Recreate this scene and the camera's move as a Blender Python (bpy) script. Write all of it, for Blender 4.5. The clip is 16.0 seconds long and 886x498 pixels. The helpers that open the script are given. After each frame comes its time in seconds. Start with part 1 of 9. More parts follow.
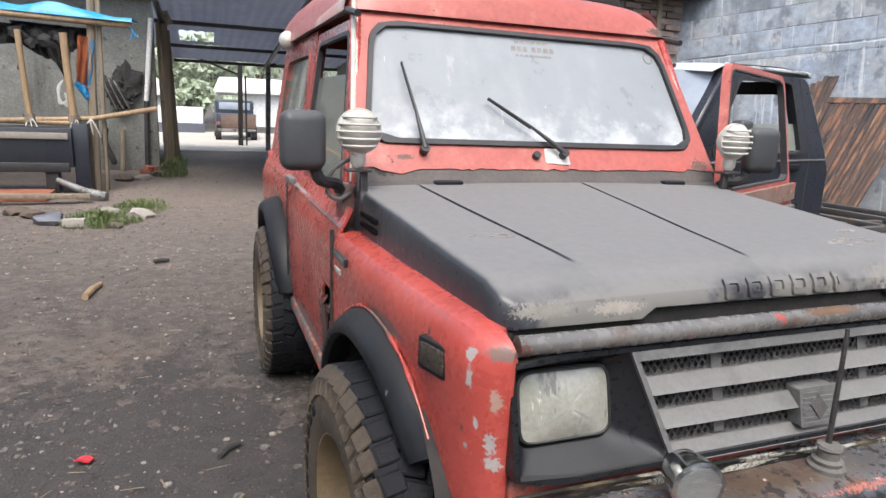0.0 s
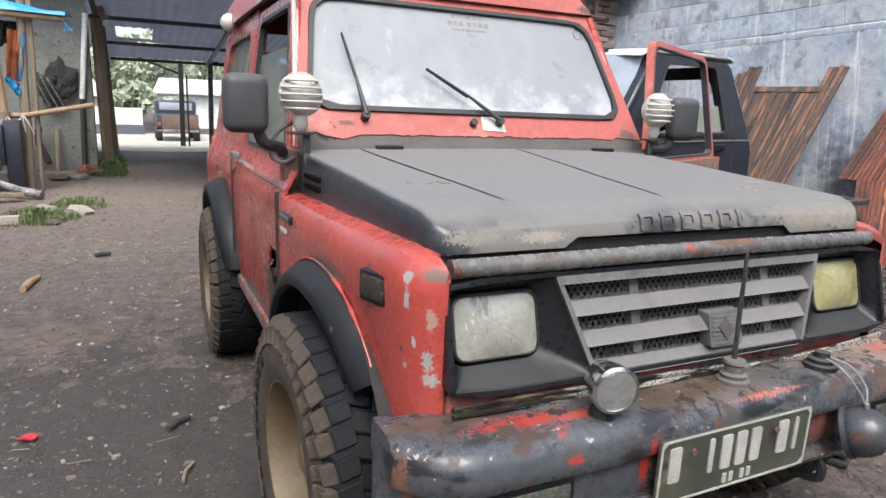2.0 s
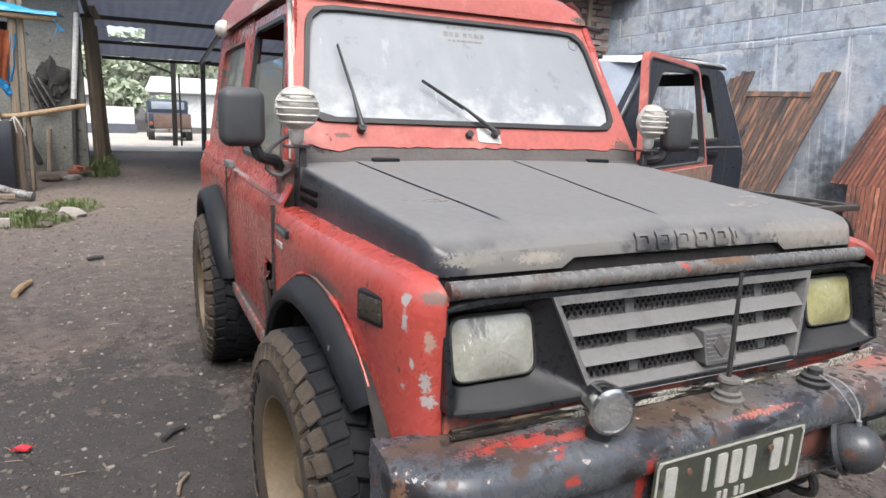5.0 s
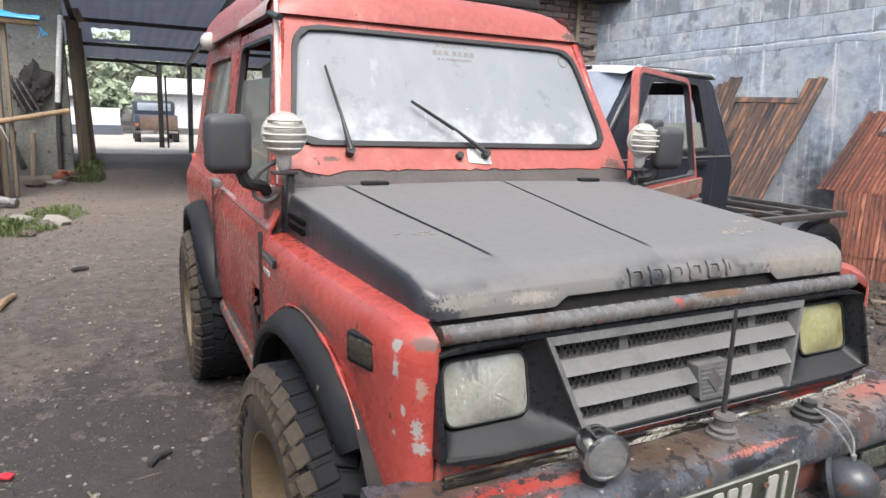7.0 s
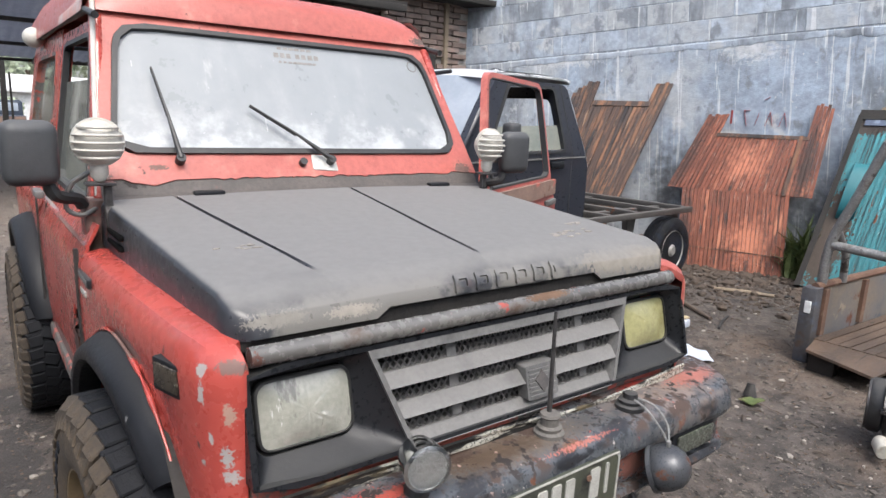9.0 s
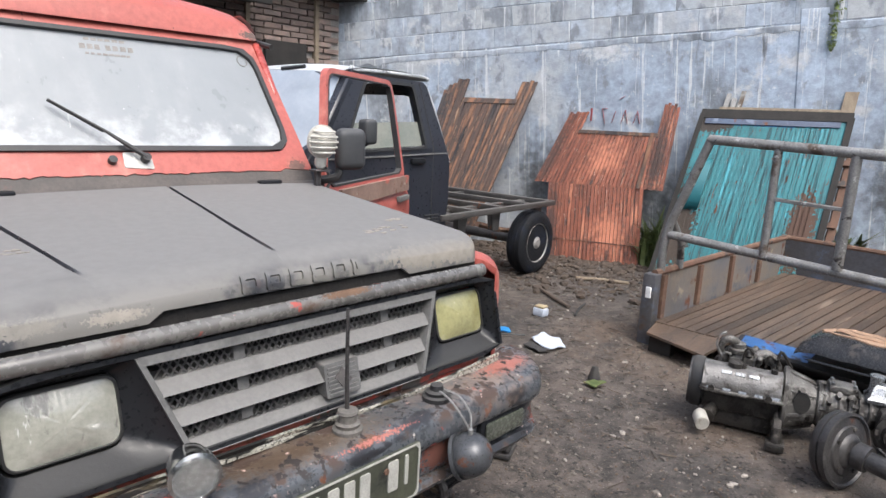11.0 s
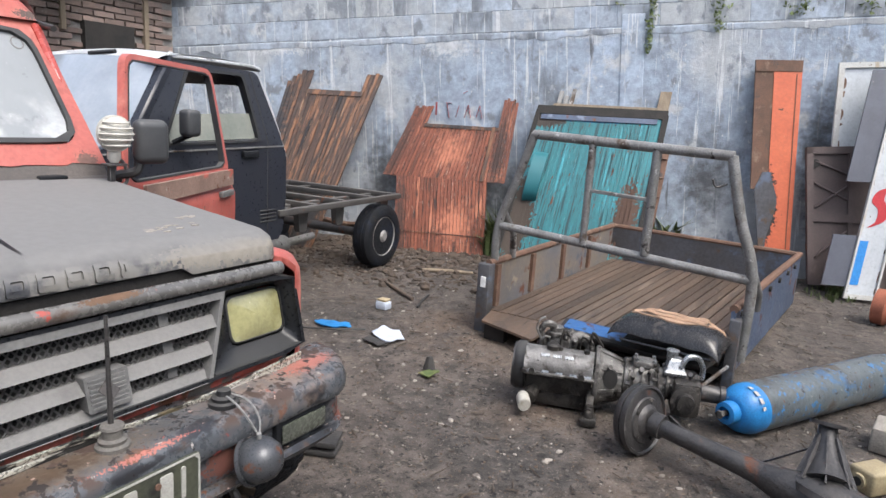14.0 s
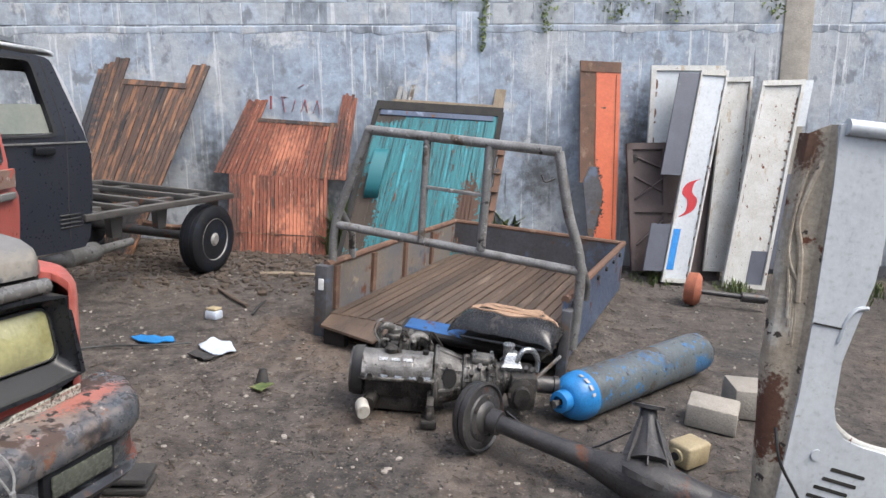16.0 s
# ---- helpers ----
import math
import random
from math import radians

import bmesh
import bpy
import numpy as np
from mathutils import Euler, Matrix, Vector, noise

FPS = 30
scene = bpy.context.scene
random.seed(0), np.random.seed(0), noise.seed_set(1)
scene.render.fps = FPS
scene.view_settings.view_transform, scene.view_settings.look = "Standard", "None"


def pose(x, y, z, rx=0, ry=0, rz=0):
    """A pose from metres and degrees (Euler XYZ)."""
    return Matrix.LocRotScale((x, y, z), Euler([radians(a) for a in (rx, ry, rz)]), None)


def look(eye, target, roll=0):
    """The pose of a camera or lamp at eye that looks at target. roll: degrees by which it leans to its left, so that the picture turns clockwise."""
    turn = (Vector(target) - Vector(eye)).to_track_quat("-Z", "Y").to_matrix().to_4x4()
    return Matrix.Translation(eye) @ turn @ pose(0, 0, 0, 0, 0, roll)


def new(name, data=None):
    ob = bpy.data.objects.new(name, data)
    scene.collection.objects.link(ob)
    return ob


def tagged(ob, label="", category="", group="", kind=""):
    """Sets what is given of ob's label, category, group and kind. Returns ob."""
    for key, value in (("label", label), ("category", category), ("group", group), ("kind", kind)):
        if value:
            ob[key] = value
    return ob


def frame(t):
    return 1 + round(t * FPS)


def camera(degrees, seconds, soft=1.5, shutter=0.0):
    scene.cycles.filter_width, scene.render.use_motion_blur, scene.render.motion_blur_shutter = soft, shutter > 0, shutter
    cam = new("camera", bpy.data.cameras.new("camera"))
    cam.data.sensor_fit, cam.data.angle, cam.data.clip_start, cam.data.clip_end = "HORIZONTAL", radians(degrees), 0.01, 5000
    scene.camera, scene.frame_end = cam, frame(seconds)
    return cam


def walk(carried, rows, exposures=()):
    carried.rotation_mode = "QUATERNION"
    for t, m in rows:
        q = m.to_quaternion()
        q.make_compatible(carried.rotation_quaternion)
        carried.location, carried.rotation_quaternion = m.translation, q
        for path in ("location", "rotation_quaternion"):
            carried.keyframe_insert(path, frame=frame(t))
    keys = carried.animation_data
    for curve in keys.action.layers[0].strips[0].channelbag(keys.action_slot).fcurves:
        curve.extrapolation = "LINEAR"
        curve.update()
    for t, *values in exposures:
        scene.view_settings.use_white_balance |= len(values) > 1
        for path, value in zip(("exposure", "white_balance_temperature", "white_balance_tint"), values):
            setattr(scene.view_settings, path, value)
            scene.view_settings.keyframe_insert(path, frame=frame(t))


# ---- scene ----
EXPOSURE = 1.15
cam = camera(69.30, 16.0)
# seconds, eye, heading, tilt, lean
PATH = [
    (0.0, -1.0712, -0.8686, 1.3005, -20.875, -12.317, -2.435),
    (0.5, -1.0806, -0.9389, 1.2774, -21.860, -12.175, -2.177),
    (1.0, -1.0727, -0.9772, 1.2477, -22.496, -12.134, -1.988),
    (1.5, -1.0822, -0.9899, 1.2257, -23.700, -12.080, -2.124),
    (2.0, -1.0838, -0.9807, 1.1953, -25.344, -11.965, -2.048),
    (2.5, -1.0870, -0.9651, 1.1775, -27.305, -11.840, -2.224),
    (3.0, -1.0818, -0.9708, 1.1638, -28.228, -11.861, -2.101),
    (3.5, -1.0798, -0.9727, 1.1679, -27.528, -11.968, -2.191),
    (4.0, -1.0917, -0.9737, 1.1843, -26.489, -11.974, -2.179),
    (6.5, -1.0910, -0.9570, 1.3048, -25.850, -12.051, -2.287),
    (7.0, -1.0794, -0.9332, 1.3099, -26.960, -12.116, -2.157),
    (7.5, -1.0572, -0.9169, 1.3082, -28.777, -11.970, -2.232),
    (8.0, -1.0373, -0.9225, 1.3143, -31.111, -11.883, -2.274),
    (8.5, -1.0049, -0.9386, 1.3203, -34.100, -11.773, -2.390),
    (9.0, -0.9488, -0.9771, 1.3311, -37.033, -11.701, -2.304),
    (11.5, -0.7564, -1.1432, 1.3435, -48.452, -11.674, -2.905),
    (12.0, -0.7360, -1.1650, 1.3420, -50.497, -11.693, -3.075),
    (12.5, -0.6886, -1.2295, 1.3453, -52.285, -11.680, -3.064),
    (13.0, -0.6637, -1.2569, 1.3479, -54.197, -11.670, -3.310),
    (13.5, -0.6525, -1.2679, 1.3505, -56.180, -11.622, -3.416),
    (14.0, -0.6397, -1.2648, 1.3552, -58.303, -11.633, -3.510),
    (14.5, -0.6164, -1.2932, 1.3593, -60.599, -11.587, -3.408),
    (15.0, -0.5782, -1.3138, 1.3528, -63.324, -11.489, -3.646),
    (15.5, -0.5347, -1.2938, 1.3541, -66.626, -11.342, -3.928),
    (16.0, -0.4747, -1.2905, 1.3508, -71.563, -11.063, -4.010),
]


def eye_pose(x, y, z, heading, tilt, lean):
    return pose(x, y, z, 0, 0, heading) @ pose(0, 0, 0, 90 + tilt) @ pose(0, 0, 0, 0, 0, -lean)


walk(cam, [(t, eye_pose(*p)) for t, *p in PATH], [(0.0, EXPOSURE), (16.0, EXPOSURE)])

# ---- sky and sun ----
world = bpy.data.worlds.new("world")
scene.world = world
world.use_nodes = True
wt = world.node_tree
sky = wt.nodes.new("ShaderNodeTexSky")
sky.sky_type, sky.sun_disc = "NISHITA", False
sky.sun_elevation, sky.sun_rotation = radians(58), radians(198)
sky.dust_density, sky.air_density = 4.0, 1.0
cloud = wt.nodes.new("ShaderNodeHueSaturation")
cloud.inputs["Saturation"].default_value = 0.66
wt.links.new(sky.outputs[0], cloud.inputs["Color"])
wt.links.new(cloud.outputs[0], wt.nodes["Background"].inputs[0])
wt.nodes["Background"].inputs[1].default_value = 0.165
sun = new("sun", bpy.data.lights.new("sun", "SUN"))
sun.data.energy, sun.data.angle, sun.data.color = 1.15, radians(35), (1.0, 0.98, 0.95)
sun.matrix_world = look((0, 0, 0), (0.16, 0.5, -0.85))

# ---- materials ----
def surf(name, a, b, scale=3.0, rough=0.7, metal=0.0, bump=0.15, bscale=60.0, layers=(), stretch=(1, 1, 1), grain=0.25, contrast=0.25, coat=0.0, randomise=0.0, spec=0.5, worn=None, spots=(), dust_toplight=None, uv=False, coat_rough=0.03, chips=()):
    """Two mottled colours, fine grain, then layers of (colour, scale, from, to, roughness, stretch) laid over where their noise is high."""
    m = bpy.data.materials.new(name)
    m.use_nodes = True
    nt = m.node_tree
    N, L = nt.nodes, nt.links
    bsdf = N["Principled BSDF"]
    tc = N.new("ShaderNodeTexCoord")
    flat = tc.outputs["UV" if uv else "Object"]
    src = flat
    info = N.new("ShaderNodeObjectInfo")
    if randomise:
        off = N.new("ShaderNodeVectorMath")
        off.operation = "SCALE"
        L.new(info.outputs["Random"], off.inputs["Scale"])
        off.inputs[0].default_value = (37.0, 17.0, 23.0)
        add = N.new("ShaderNodeVectorMath")
        L.new(src, add.inputs[0])
        L.new(off.outputs[0], add.inputs[1])
        src = add.outputs[0]

    def tex(sc, st=(1, 1, 1), detail=6.0, shift=0.0):
        mp = N.new("ShaderNodeMapping")
        mp.inputs["Scale"].default_value = st
        mp.inputs["Location"].default_value = (shift, shift * 0.7, shift * 1.3)
        L.new(src, mp.inputs[0])
        t = N.new("ShaderNodeTexNoise")
        t.inputs["Scale"].default_value, t.inputs["Detail"].default_value, t.inputs["Roughness"].default_value = sc, detail, 0.62
        L.new(mp.outputs[0], t.inputs["Vector"])
        return t.outputs["Fac"]

    def ramp(v, lo, hi):
        r = N.new("ShaderNodeMapRange")
        r.interpolation_type = "SMOOTHSTEP"
        r.inputs["From Min"].default_value, r.inputs["From Max"].default_value = lo, hi
        L.new(v, r.inputs["Value"])
        return r.outputs[0]

    def mix(f, x, y, mode="MIX"):
        k = N.new("ShaderNodeMix")
        k.data_type, k.blend_type = "RGBA", mode
        for sock, v in ((k.inputs[0], f), (k.inputs[6], x), (k.inputs[7], y)):
            if isinstance(v, (int, float)):
                sock.default_value = v
            elif isinstance(v, tuple):
                sock.default_value = (*v, 1)
            else:
                L.new(v, sock)
        return k.outputs[2]

    col = mix(ramp(tex(scale, stretch), 0.5 - contrast, 0.5 + contrast), a, b)
    fine = ramp(tex(scale * 14, stretch, 4.0, 3.1), 0.25, 0.75)
    g = 1 - grain
    col = mix(1.0, col, mix(fine, (g, g, g), (1 + grain * 0.4,) * 3), "MULTIPLY")
    if randomise:
        col = mix(1.0, col, mix(info.outputs["Random"], (1 - randomise,) * 3, (1 + randomise * 0.5,) * 3), "MULTIPLY")
    ro = N.new("ShaderNodeMapRange")
    ro.inputs["To Min"].default_value, ro.inputs["To Max"].default_value = max(rough - 0.12, 0.02), min(rough + 0.12, 1)
    L.new(fine, ro.inputs["Value"])
    rv = ro.outputs[0]
    height = tex(bscale, (1, 1, 1), 5.0, 7.7)
    for i, (lc, ls, lo, hi, lr, lst) in enumerate(layers):
        f = ramp(tex(ls, lst, 8.0, 11.3 + 5 * i), lo, hi)
        col = mix(f, col, mix(fine, tuple(c * 0.8 for c in lc), lc))
        k = N.new("ShaderNodeMix")
        L.new(f, k.inputs[0])
        L.new(rv, k.inputs[2])
        k.inputs[3].default_value = lr
        rv = k.outputs[0]
        h = N.new("ShaderNodeMath")
        h.operation = "MULTIPLY_ADD"
        L.new(f, h.inputs[0])
        h.inputs[1].default_value = -0.35
        L.new(height, h.inputs[2])
        height = h.outputs[0]
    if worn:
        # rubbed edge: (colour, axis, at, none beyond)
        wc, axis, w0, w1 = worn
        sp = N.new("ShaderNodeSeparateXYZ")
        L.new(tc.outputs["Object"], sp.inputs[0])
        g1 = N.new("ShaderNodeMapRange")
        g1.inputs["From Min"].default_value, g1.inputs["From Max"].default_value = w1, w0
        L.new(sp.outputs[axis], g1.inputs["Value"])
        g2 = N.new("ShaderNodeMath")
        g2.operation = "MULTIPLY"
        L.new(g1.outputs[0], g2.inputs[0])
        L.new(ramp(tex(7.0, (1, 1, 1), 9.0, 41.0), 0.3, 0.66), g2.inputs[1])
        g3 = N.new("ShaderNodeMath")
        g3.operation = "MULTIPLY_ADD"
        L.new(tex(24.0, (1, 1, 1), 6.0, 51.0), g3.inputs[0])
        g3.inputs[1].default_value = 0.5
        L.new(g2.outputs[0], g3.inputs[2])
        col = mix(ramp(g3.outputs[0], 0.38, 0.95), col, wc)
    for i, (sc, at, size, sr, rag, *blur) in enumerate(spots):
        # a patch with a ragged edge: (colour, centre, half sizes, roughness, raggedness, softness of the edge)
        soft = blur[0] if blur else 0.07
        v1 = N.new("ShaderNodeVectorMath")
        v1.operation = "SUBTRACT"
        L.new(flat, v1.inputs[0])
        v1.inputs[1].default_value = at
        v2 = N.new("ShaderNodeVectorMath")
        v2.operation = "DIVIDE"
        L.new(v1.outputs[0], v2.inputs[0])
        v2.inputs[1].default_value = size
        v3 = N.new("ShaderNodeVectorMath")
        v3.operation = "LENGTH"
        L.new(v2.outputs[0], v3.inputs[0])
        k1 = N.new("ShaderNodeMath")
        k1.operation = "MULTIPLY_ADD"
        L.new(tex(min(max(3.4 / min(size), 6.0), 170.0), ONE, 10.0, 61.0 + 3 * i), k1.inputs[0])
        k1.inputs[1].default_value = rag
        L.new(v3.outputs["Value"], k1.inputs[2])
        f = ramp(k1.outputs[0], 0.97 + rag * 0.5, 0.97 - soft + rag * 0.5)
        col = mix(f, col, mix(fine, tuple(c * 0.75 for c in sc), sc))
        k = N.new("ShaderNodeMix")
        L.new(f, k.inputs[0])
        L.new(rv, k.inputs[2])
        k.inputs[3].default_value = sr
        rv = k.outputs[0]
        h = N.new("ShaderNodeMath")
        h.operation = "MULTIPLY_ADD"
        L.new(f, h.inputs[0])
        h.inputs[1].default_value = -0.5
        L.new(height, h.inputs[2])
        height = h.outputs[0]
    if chips:
        # flaking on faces that look up, over the patches too
        geo = N.new("ShaderNodeNewGeometry")
        sp = N.new("ShaderNodeSeparateXYZ")
        L.new(geo.outputs["Normal"], sp.inputs[0])
        up = ramp(sp.outputs[2], 0.1, 0.7)
        for i, (lc, ls, lo, hi, lr, lst) in enumerate(chips):
            k1 = N.new("ShaderNodeMath")
            k1.operation = "MULTIPLY"
            L.new(ramp(tex(ls, lst, 8.0, 83.0 + 5 * i), lo, hi), k1.inputs[0])
            L.new(up, k1.inputs[1])
            col = mix(k1.outputs[0], col, lc)
            k = N.new("ShaderNodeMix")
            L.new(k1.outputs[0], k.inputs[0])
            L.new(rv, k.inputs[2])
            k.inputs[3].default_value = lr
            rv = k.outputs[0]
    if dust_toplight:
        # skylight and dusty bloom put into faces that look up: (colour, least slope, full slope, amount)
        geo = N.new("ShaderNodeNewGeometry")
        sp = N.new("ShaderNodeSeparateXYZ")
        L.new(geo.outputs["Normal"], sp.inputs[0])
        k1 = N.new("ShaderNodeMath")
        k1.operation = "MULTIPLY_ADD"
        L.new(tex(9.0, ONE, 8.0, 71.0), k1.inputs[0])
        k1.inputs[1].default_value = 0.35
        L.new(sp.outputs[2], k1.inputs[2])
        f = ramp(k1.outputs[0], dust_toplight[1] + 0.175, dust_toplight[2] + 0.175)
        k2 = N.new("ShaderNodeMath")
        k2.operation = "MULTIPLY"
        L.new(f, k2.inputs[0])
        k2.inputs[1].default_value = dust_toplight[3]
        col = mix(k2.outputs[0], col, mix(fine, tuple(c * 0.88 for c in dust_toplight[0]), dust_toplight[0]))
        k = N.new("ShaderNodeMix")
        L.new(k2.outputs[0], k.inputs[0])
        L.new(rv, k.inputs[2])
        k.inputs[3].default_value = 0.8
        rv = k.outputs[0]
    L.new(col, bsdf.inputs["Base Color"])
    L.new(rv, bsdf.inputs["Roughness"])
    bsdf.inputs["Coat Roughness"].default_value = coat_rough
    bsdf.inputs["Metallic"].default_value = metal
    bsdf.inputs["Specular IOR Level"].default_value = spec
    bsdf.inputs["Coat Weight"].default_value = coat
    if bump:
        bp = N.new("ShaderNodeBump")
        bp.inputs["Strength"].default_value, bp.inputs["Distance"].default_value = bump, 0.01
        L.new(height, bp.inputs["Height"])
        L.new(bp.outputs[0], bsdf.inputs["Normal"])
    return m


ONE = (1, 1, 1)
DOWN = (1, 1, 0.12)
RUST = (0.14, 0.055, 0.03)
M = {}
FLAKE = (0.36, 0.335, 0.325)
BARE = (0.16, 0.09, 0.075)
M["red"] = surf("red_paint", (0.40, 0.064, 0.050), (0.34, 0.055, 0.044), 2.2, 0.28, bump=0.018, bscale=60, grain=0.06, coat=0.25, coat_rough=0.12, layers=(
    ((0.47, 0.105, 0.082), 3.2, 0.52, 0.8, 0.4, ONE), ((0.27, 0.045, 0.038), 3.0, 0.58, 0.8, 0.35, (1, 1, 0.5)), ((0.29, 0.05, 0.04), 15, 0.68, 0.82, 0.4, (1, 1, 0.35)), ((0.42, 0.31, 0.27), 42, 0.69, 0.705, 0.7, (1, 1, 0.7)), ((0.045, 0.026, 0.022), 21, 0.69, 0.705, 0.9, ONE), ((0.12, 0.04, 0.034), 7, 0.67, 0.69, 0.8, (1, 0.5, 1.5))), spots=(
    (FLAKE, (-0.667, 0.046, 0.906), (0.03, 0.011, 0.013), 0.6, 2.8), (FLAKE, (-0.660, 0.043, 0.866), (0.03, 0.006, 0.022), 0.6, 2.8),
    (BARE, (-0.622, 0.012, 0.915), (0.03, 0.025, 0.012), 0.7, 2.4), (FLAKE, (-0.632, 0.010, 0.72), (0.04, 0.008, 0.014), 0.7, 3.4), (FLAKE, (-0.638, 0.012, 0.755), (0.04, 0.006, 0.020), 0.7, 3.6), (FLAKE, (-0.650, 0.030, 0.79), (0.04, 0.004, 0.012), 0.7, 3.6), ((0.38, 0.24, 0.19), (-0.630, 0.006, 0.835), (0.04, 0.005, 0.02), 0.7, 3.6), (FLAKE, (-0.66, 0.05, 0.74), (0.04, 0.004, 0.006), 0.7, 3.6),
    (BARE, (-0.72, 0.42, 0.84), (0.05, 0.13, 0.016), 0.85, 2.8), ((0.06, 0.025, 0.02), (-0.73, 1.02, 0.62), (0.06, 0.13, 0.13), 0.9, 2.8),
    (BARE, (-0.73, 1.2, 0.962), (0.08, 0.32, 0.006), 0.8, 3.0), (FLAKE, (-0.73, 1.75, 0.97), (0.08, 0.3, 0.006), 0.7, 2.6), (BARE, (-0.72, 1.35, 0.49), (0.08, 0.5, 0.035), 0.9, 2.4)))
M["red_faded"] = surf("faded_red_paint", (0.40, 0.102, 0.082), (0.33, 0.080, 0.064), 4, 0.4, bump=0.1, bscale=90, grain=0.18, coat=0.1, coat_rough=0.2, layers=(
    ((0.52, 0.20, 0.16), 5, 0.53, 0.75, 0.55, ONE), ((0.30, 0.075, 0.06), 14, 0.58, 0.72, 0.6, (1, 1, 0.5)), ((0.22, 0.14, 0.12), 10, 0.66, 0.69, 0.8, ONE), ((0.09, 0.045, 0.04), 24, 0.67, 0.70, 0.8, ONE)), spots=(
    (BARE, (-0.65, 1.0, 1.12), (0.03, 0.1, 0.04), 0.8, 2.2), (BARE, (-0.50, 0.97, 1.155), (0.03, 0.05, 0.008), 0.8, 2.2), (BARE, (0.60, 1.0, 1.13), (0.04, 0.1, 0.03), 0.8, 2.2), ((0.1, 0.07, 0.06), (0.58, 1.2, 1.62), (0.06, 0.1, 0.02), 0.8, 2.4)))
M["red_old"] = surf("peeling_red_paint", (0.33, 0.07, 0.055), (0.42, 0.12, 0.09), 7, 0.6, bump=0.25, bscale=70, grain=0.3, layers=(
    ((0.12, 0.11, 0.1), 7, 0.47, 0.5, 0.75, ONE), ((0.4, 0.05, 0.03), 11, 0.6, 0.62, 0.5, ONE), (RUST, 9, 0.58, 0.64, 0.9, ONE), ((0.55, 0.4, 0.36), 14, 0.67, 0.7, 0.7, ONE)))
M["bracket_paint"] = surf("scraped_brown_paint", (0.19, 0.135, 0.11), (0.11, 0.06, 0.05), 9, 0.6, bump=0.25, bscale=70, grain=0.35, layers=(((0.36, 0.30, 0.26), 8, 0.56, 0.64, 0.7, ONE), ((0.26, 0.05, 0.042), 7, 0.57, 0.62, 0.5, ONE), ((0.04, 0.03, 0.027), 16, 0.62, 0.66, 0.8, ONE)))
M["roof_grey"] = surf("weathered_roof_paint", (0.42, 0.37, 0.36), (0.5, 0.24, 0.2), 9, 0.7, bump=0.2, grain=0.3, layers=(((0.1, 0.07, 0.06), 12, 0.6, 0.66, 0.9, ONE),))
M["scuttle"] = surf("scoured_grey_brown_scuttle", (0.105, 0.09, 0.082), (0.07, 0.062, 0.058), 6, 0.65, bump=0.2, bscale=90, grain=0.3, layers=(((0.2, 0.09, 0.075), 9, 0.62, 0.68, 0.7, ONE), ((0.03, 0.025, 0.024), 12, 0.64, 0.7, 0.8, ONE)))
# the hood's paler top carries skylight in its colour as well as dusty bloom
M["hood"] = surf("matte_black_hood_paint", (0.024, 0.026, 0.032), (0.036, 0.038, 0.045), 3, 0.36, bump=0.06, bscale=200, grain=0.2, dust_toplight=((0.165, 0.163, 0.160), 0.55, 0.97, 0.95), layers=(
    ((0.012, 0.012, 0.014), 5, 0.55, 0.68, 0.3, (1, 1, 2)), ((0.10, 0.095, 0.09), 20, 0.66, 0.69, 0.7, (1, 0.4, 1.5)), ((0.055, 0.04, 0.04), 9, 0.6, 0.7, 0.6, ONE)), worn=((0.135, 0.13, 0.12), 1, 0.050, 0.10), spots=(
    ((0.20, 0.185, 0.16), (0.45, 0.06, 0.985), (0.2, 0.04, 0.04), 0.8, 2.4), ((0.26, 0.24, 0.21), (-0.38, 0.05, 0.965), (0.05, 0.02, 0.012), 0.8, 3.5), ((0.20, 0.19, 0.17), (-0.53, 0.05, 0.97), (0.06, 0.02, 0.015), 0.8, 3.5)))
M["plastic"] = surf("faded_black_plastic", (0.008, 0.009, 0.011), (0.014, 0.015, 0.018), 6, 0.45, bump=0.08, bscale=200, grain=0.2, spec=0.22, dust_toplight=((0.03, 0.03, 0.03), 0.5, 1.0, 0.5), layers=(((0.025, 0.026, 0.028), 9, 0.6, 0.85, 0.55, ONE), ((0.12, 0.12, 0.12), 34, 0.69, 0.72, 0.7, (1, 1, 0.4))))
# pale slat tops: the light they catch is part of this colour
M["grille"] = surf("sun_faded_grille_plastic", (0.112, 0.113, 0.112), (0.148, 0.147, 0.144), 7, 0.46, bump=0.12, bscale=150, grain=0.22, dust_toplight=((0.17, 0.166, 0.16), 0.25, 1.0, 0.5), layers=(((0.045, 0.045, 0.046), 5, 0.56, 0.76, 0.45, ONE), ((0.16, 0.155, 0.145), 26, 0.64, 0.72, 0.7, (0.4, 1, 1))))
# the dusty ledge below each lamp also holds its light in the colour
M["trim_black"] = surf("glossy_black_lamp_trim", (0.009, 0.010, 0.012), (0.016, 0.017, 0.02), 6, 0.34, bump=0.06, bscale=150, grain=0.2, spec=0.35, dust_toplight=((0.06, 0.06, 0.059), 0.55, 1.0, 0.55), layers=(((0.04, 0.04, 0.042), 8, 0.6, 0.85, 0.5, ONE), ((0.12, 0.11, 0.1), 40, 0.68, 0.71, 0.7, ONE)))
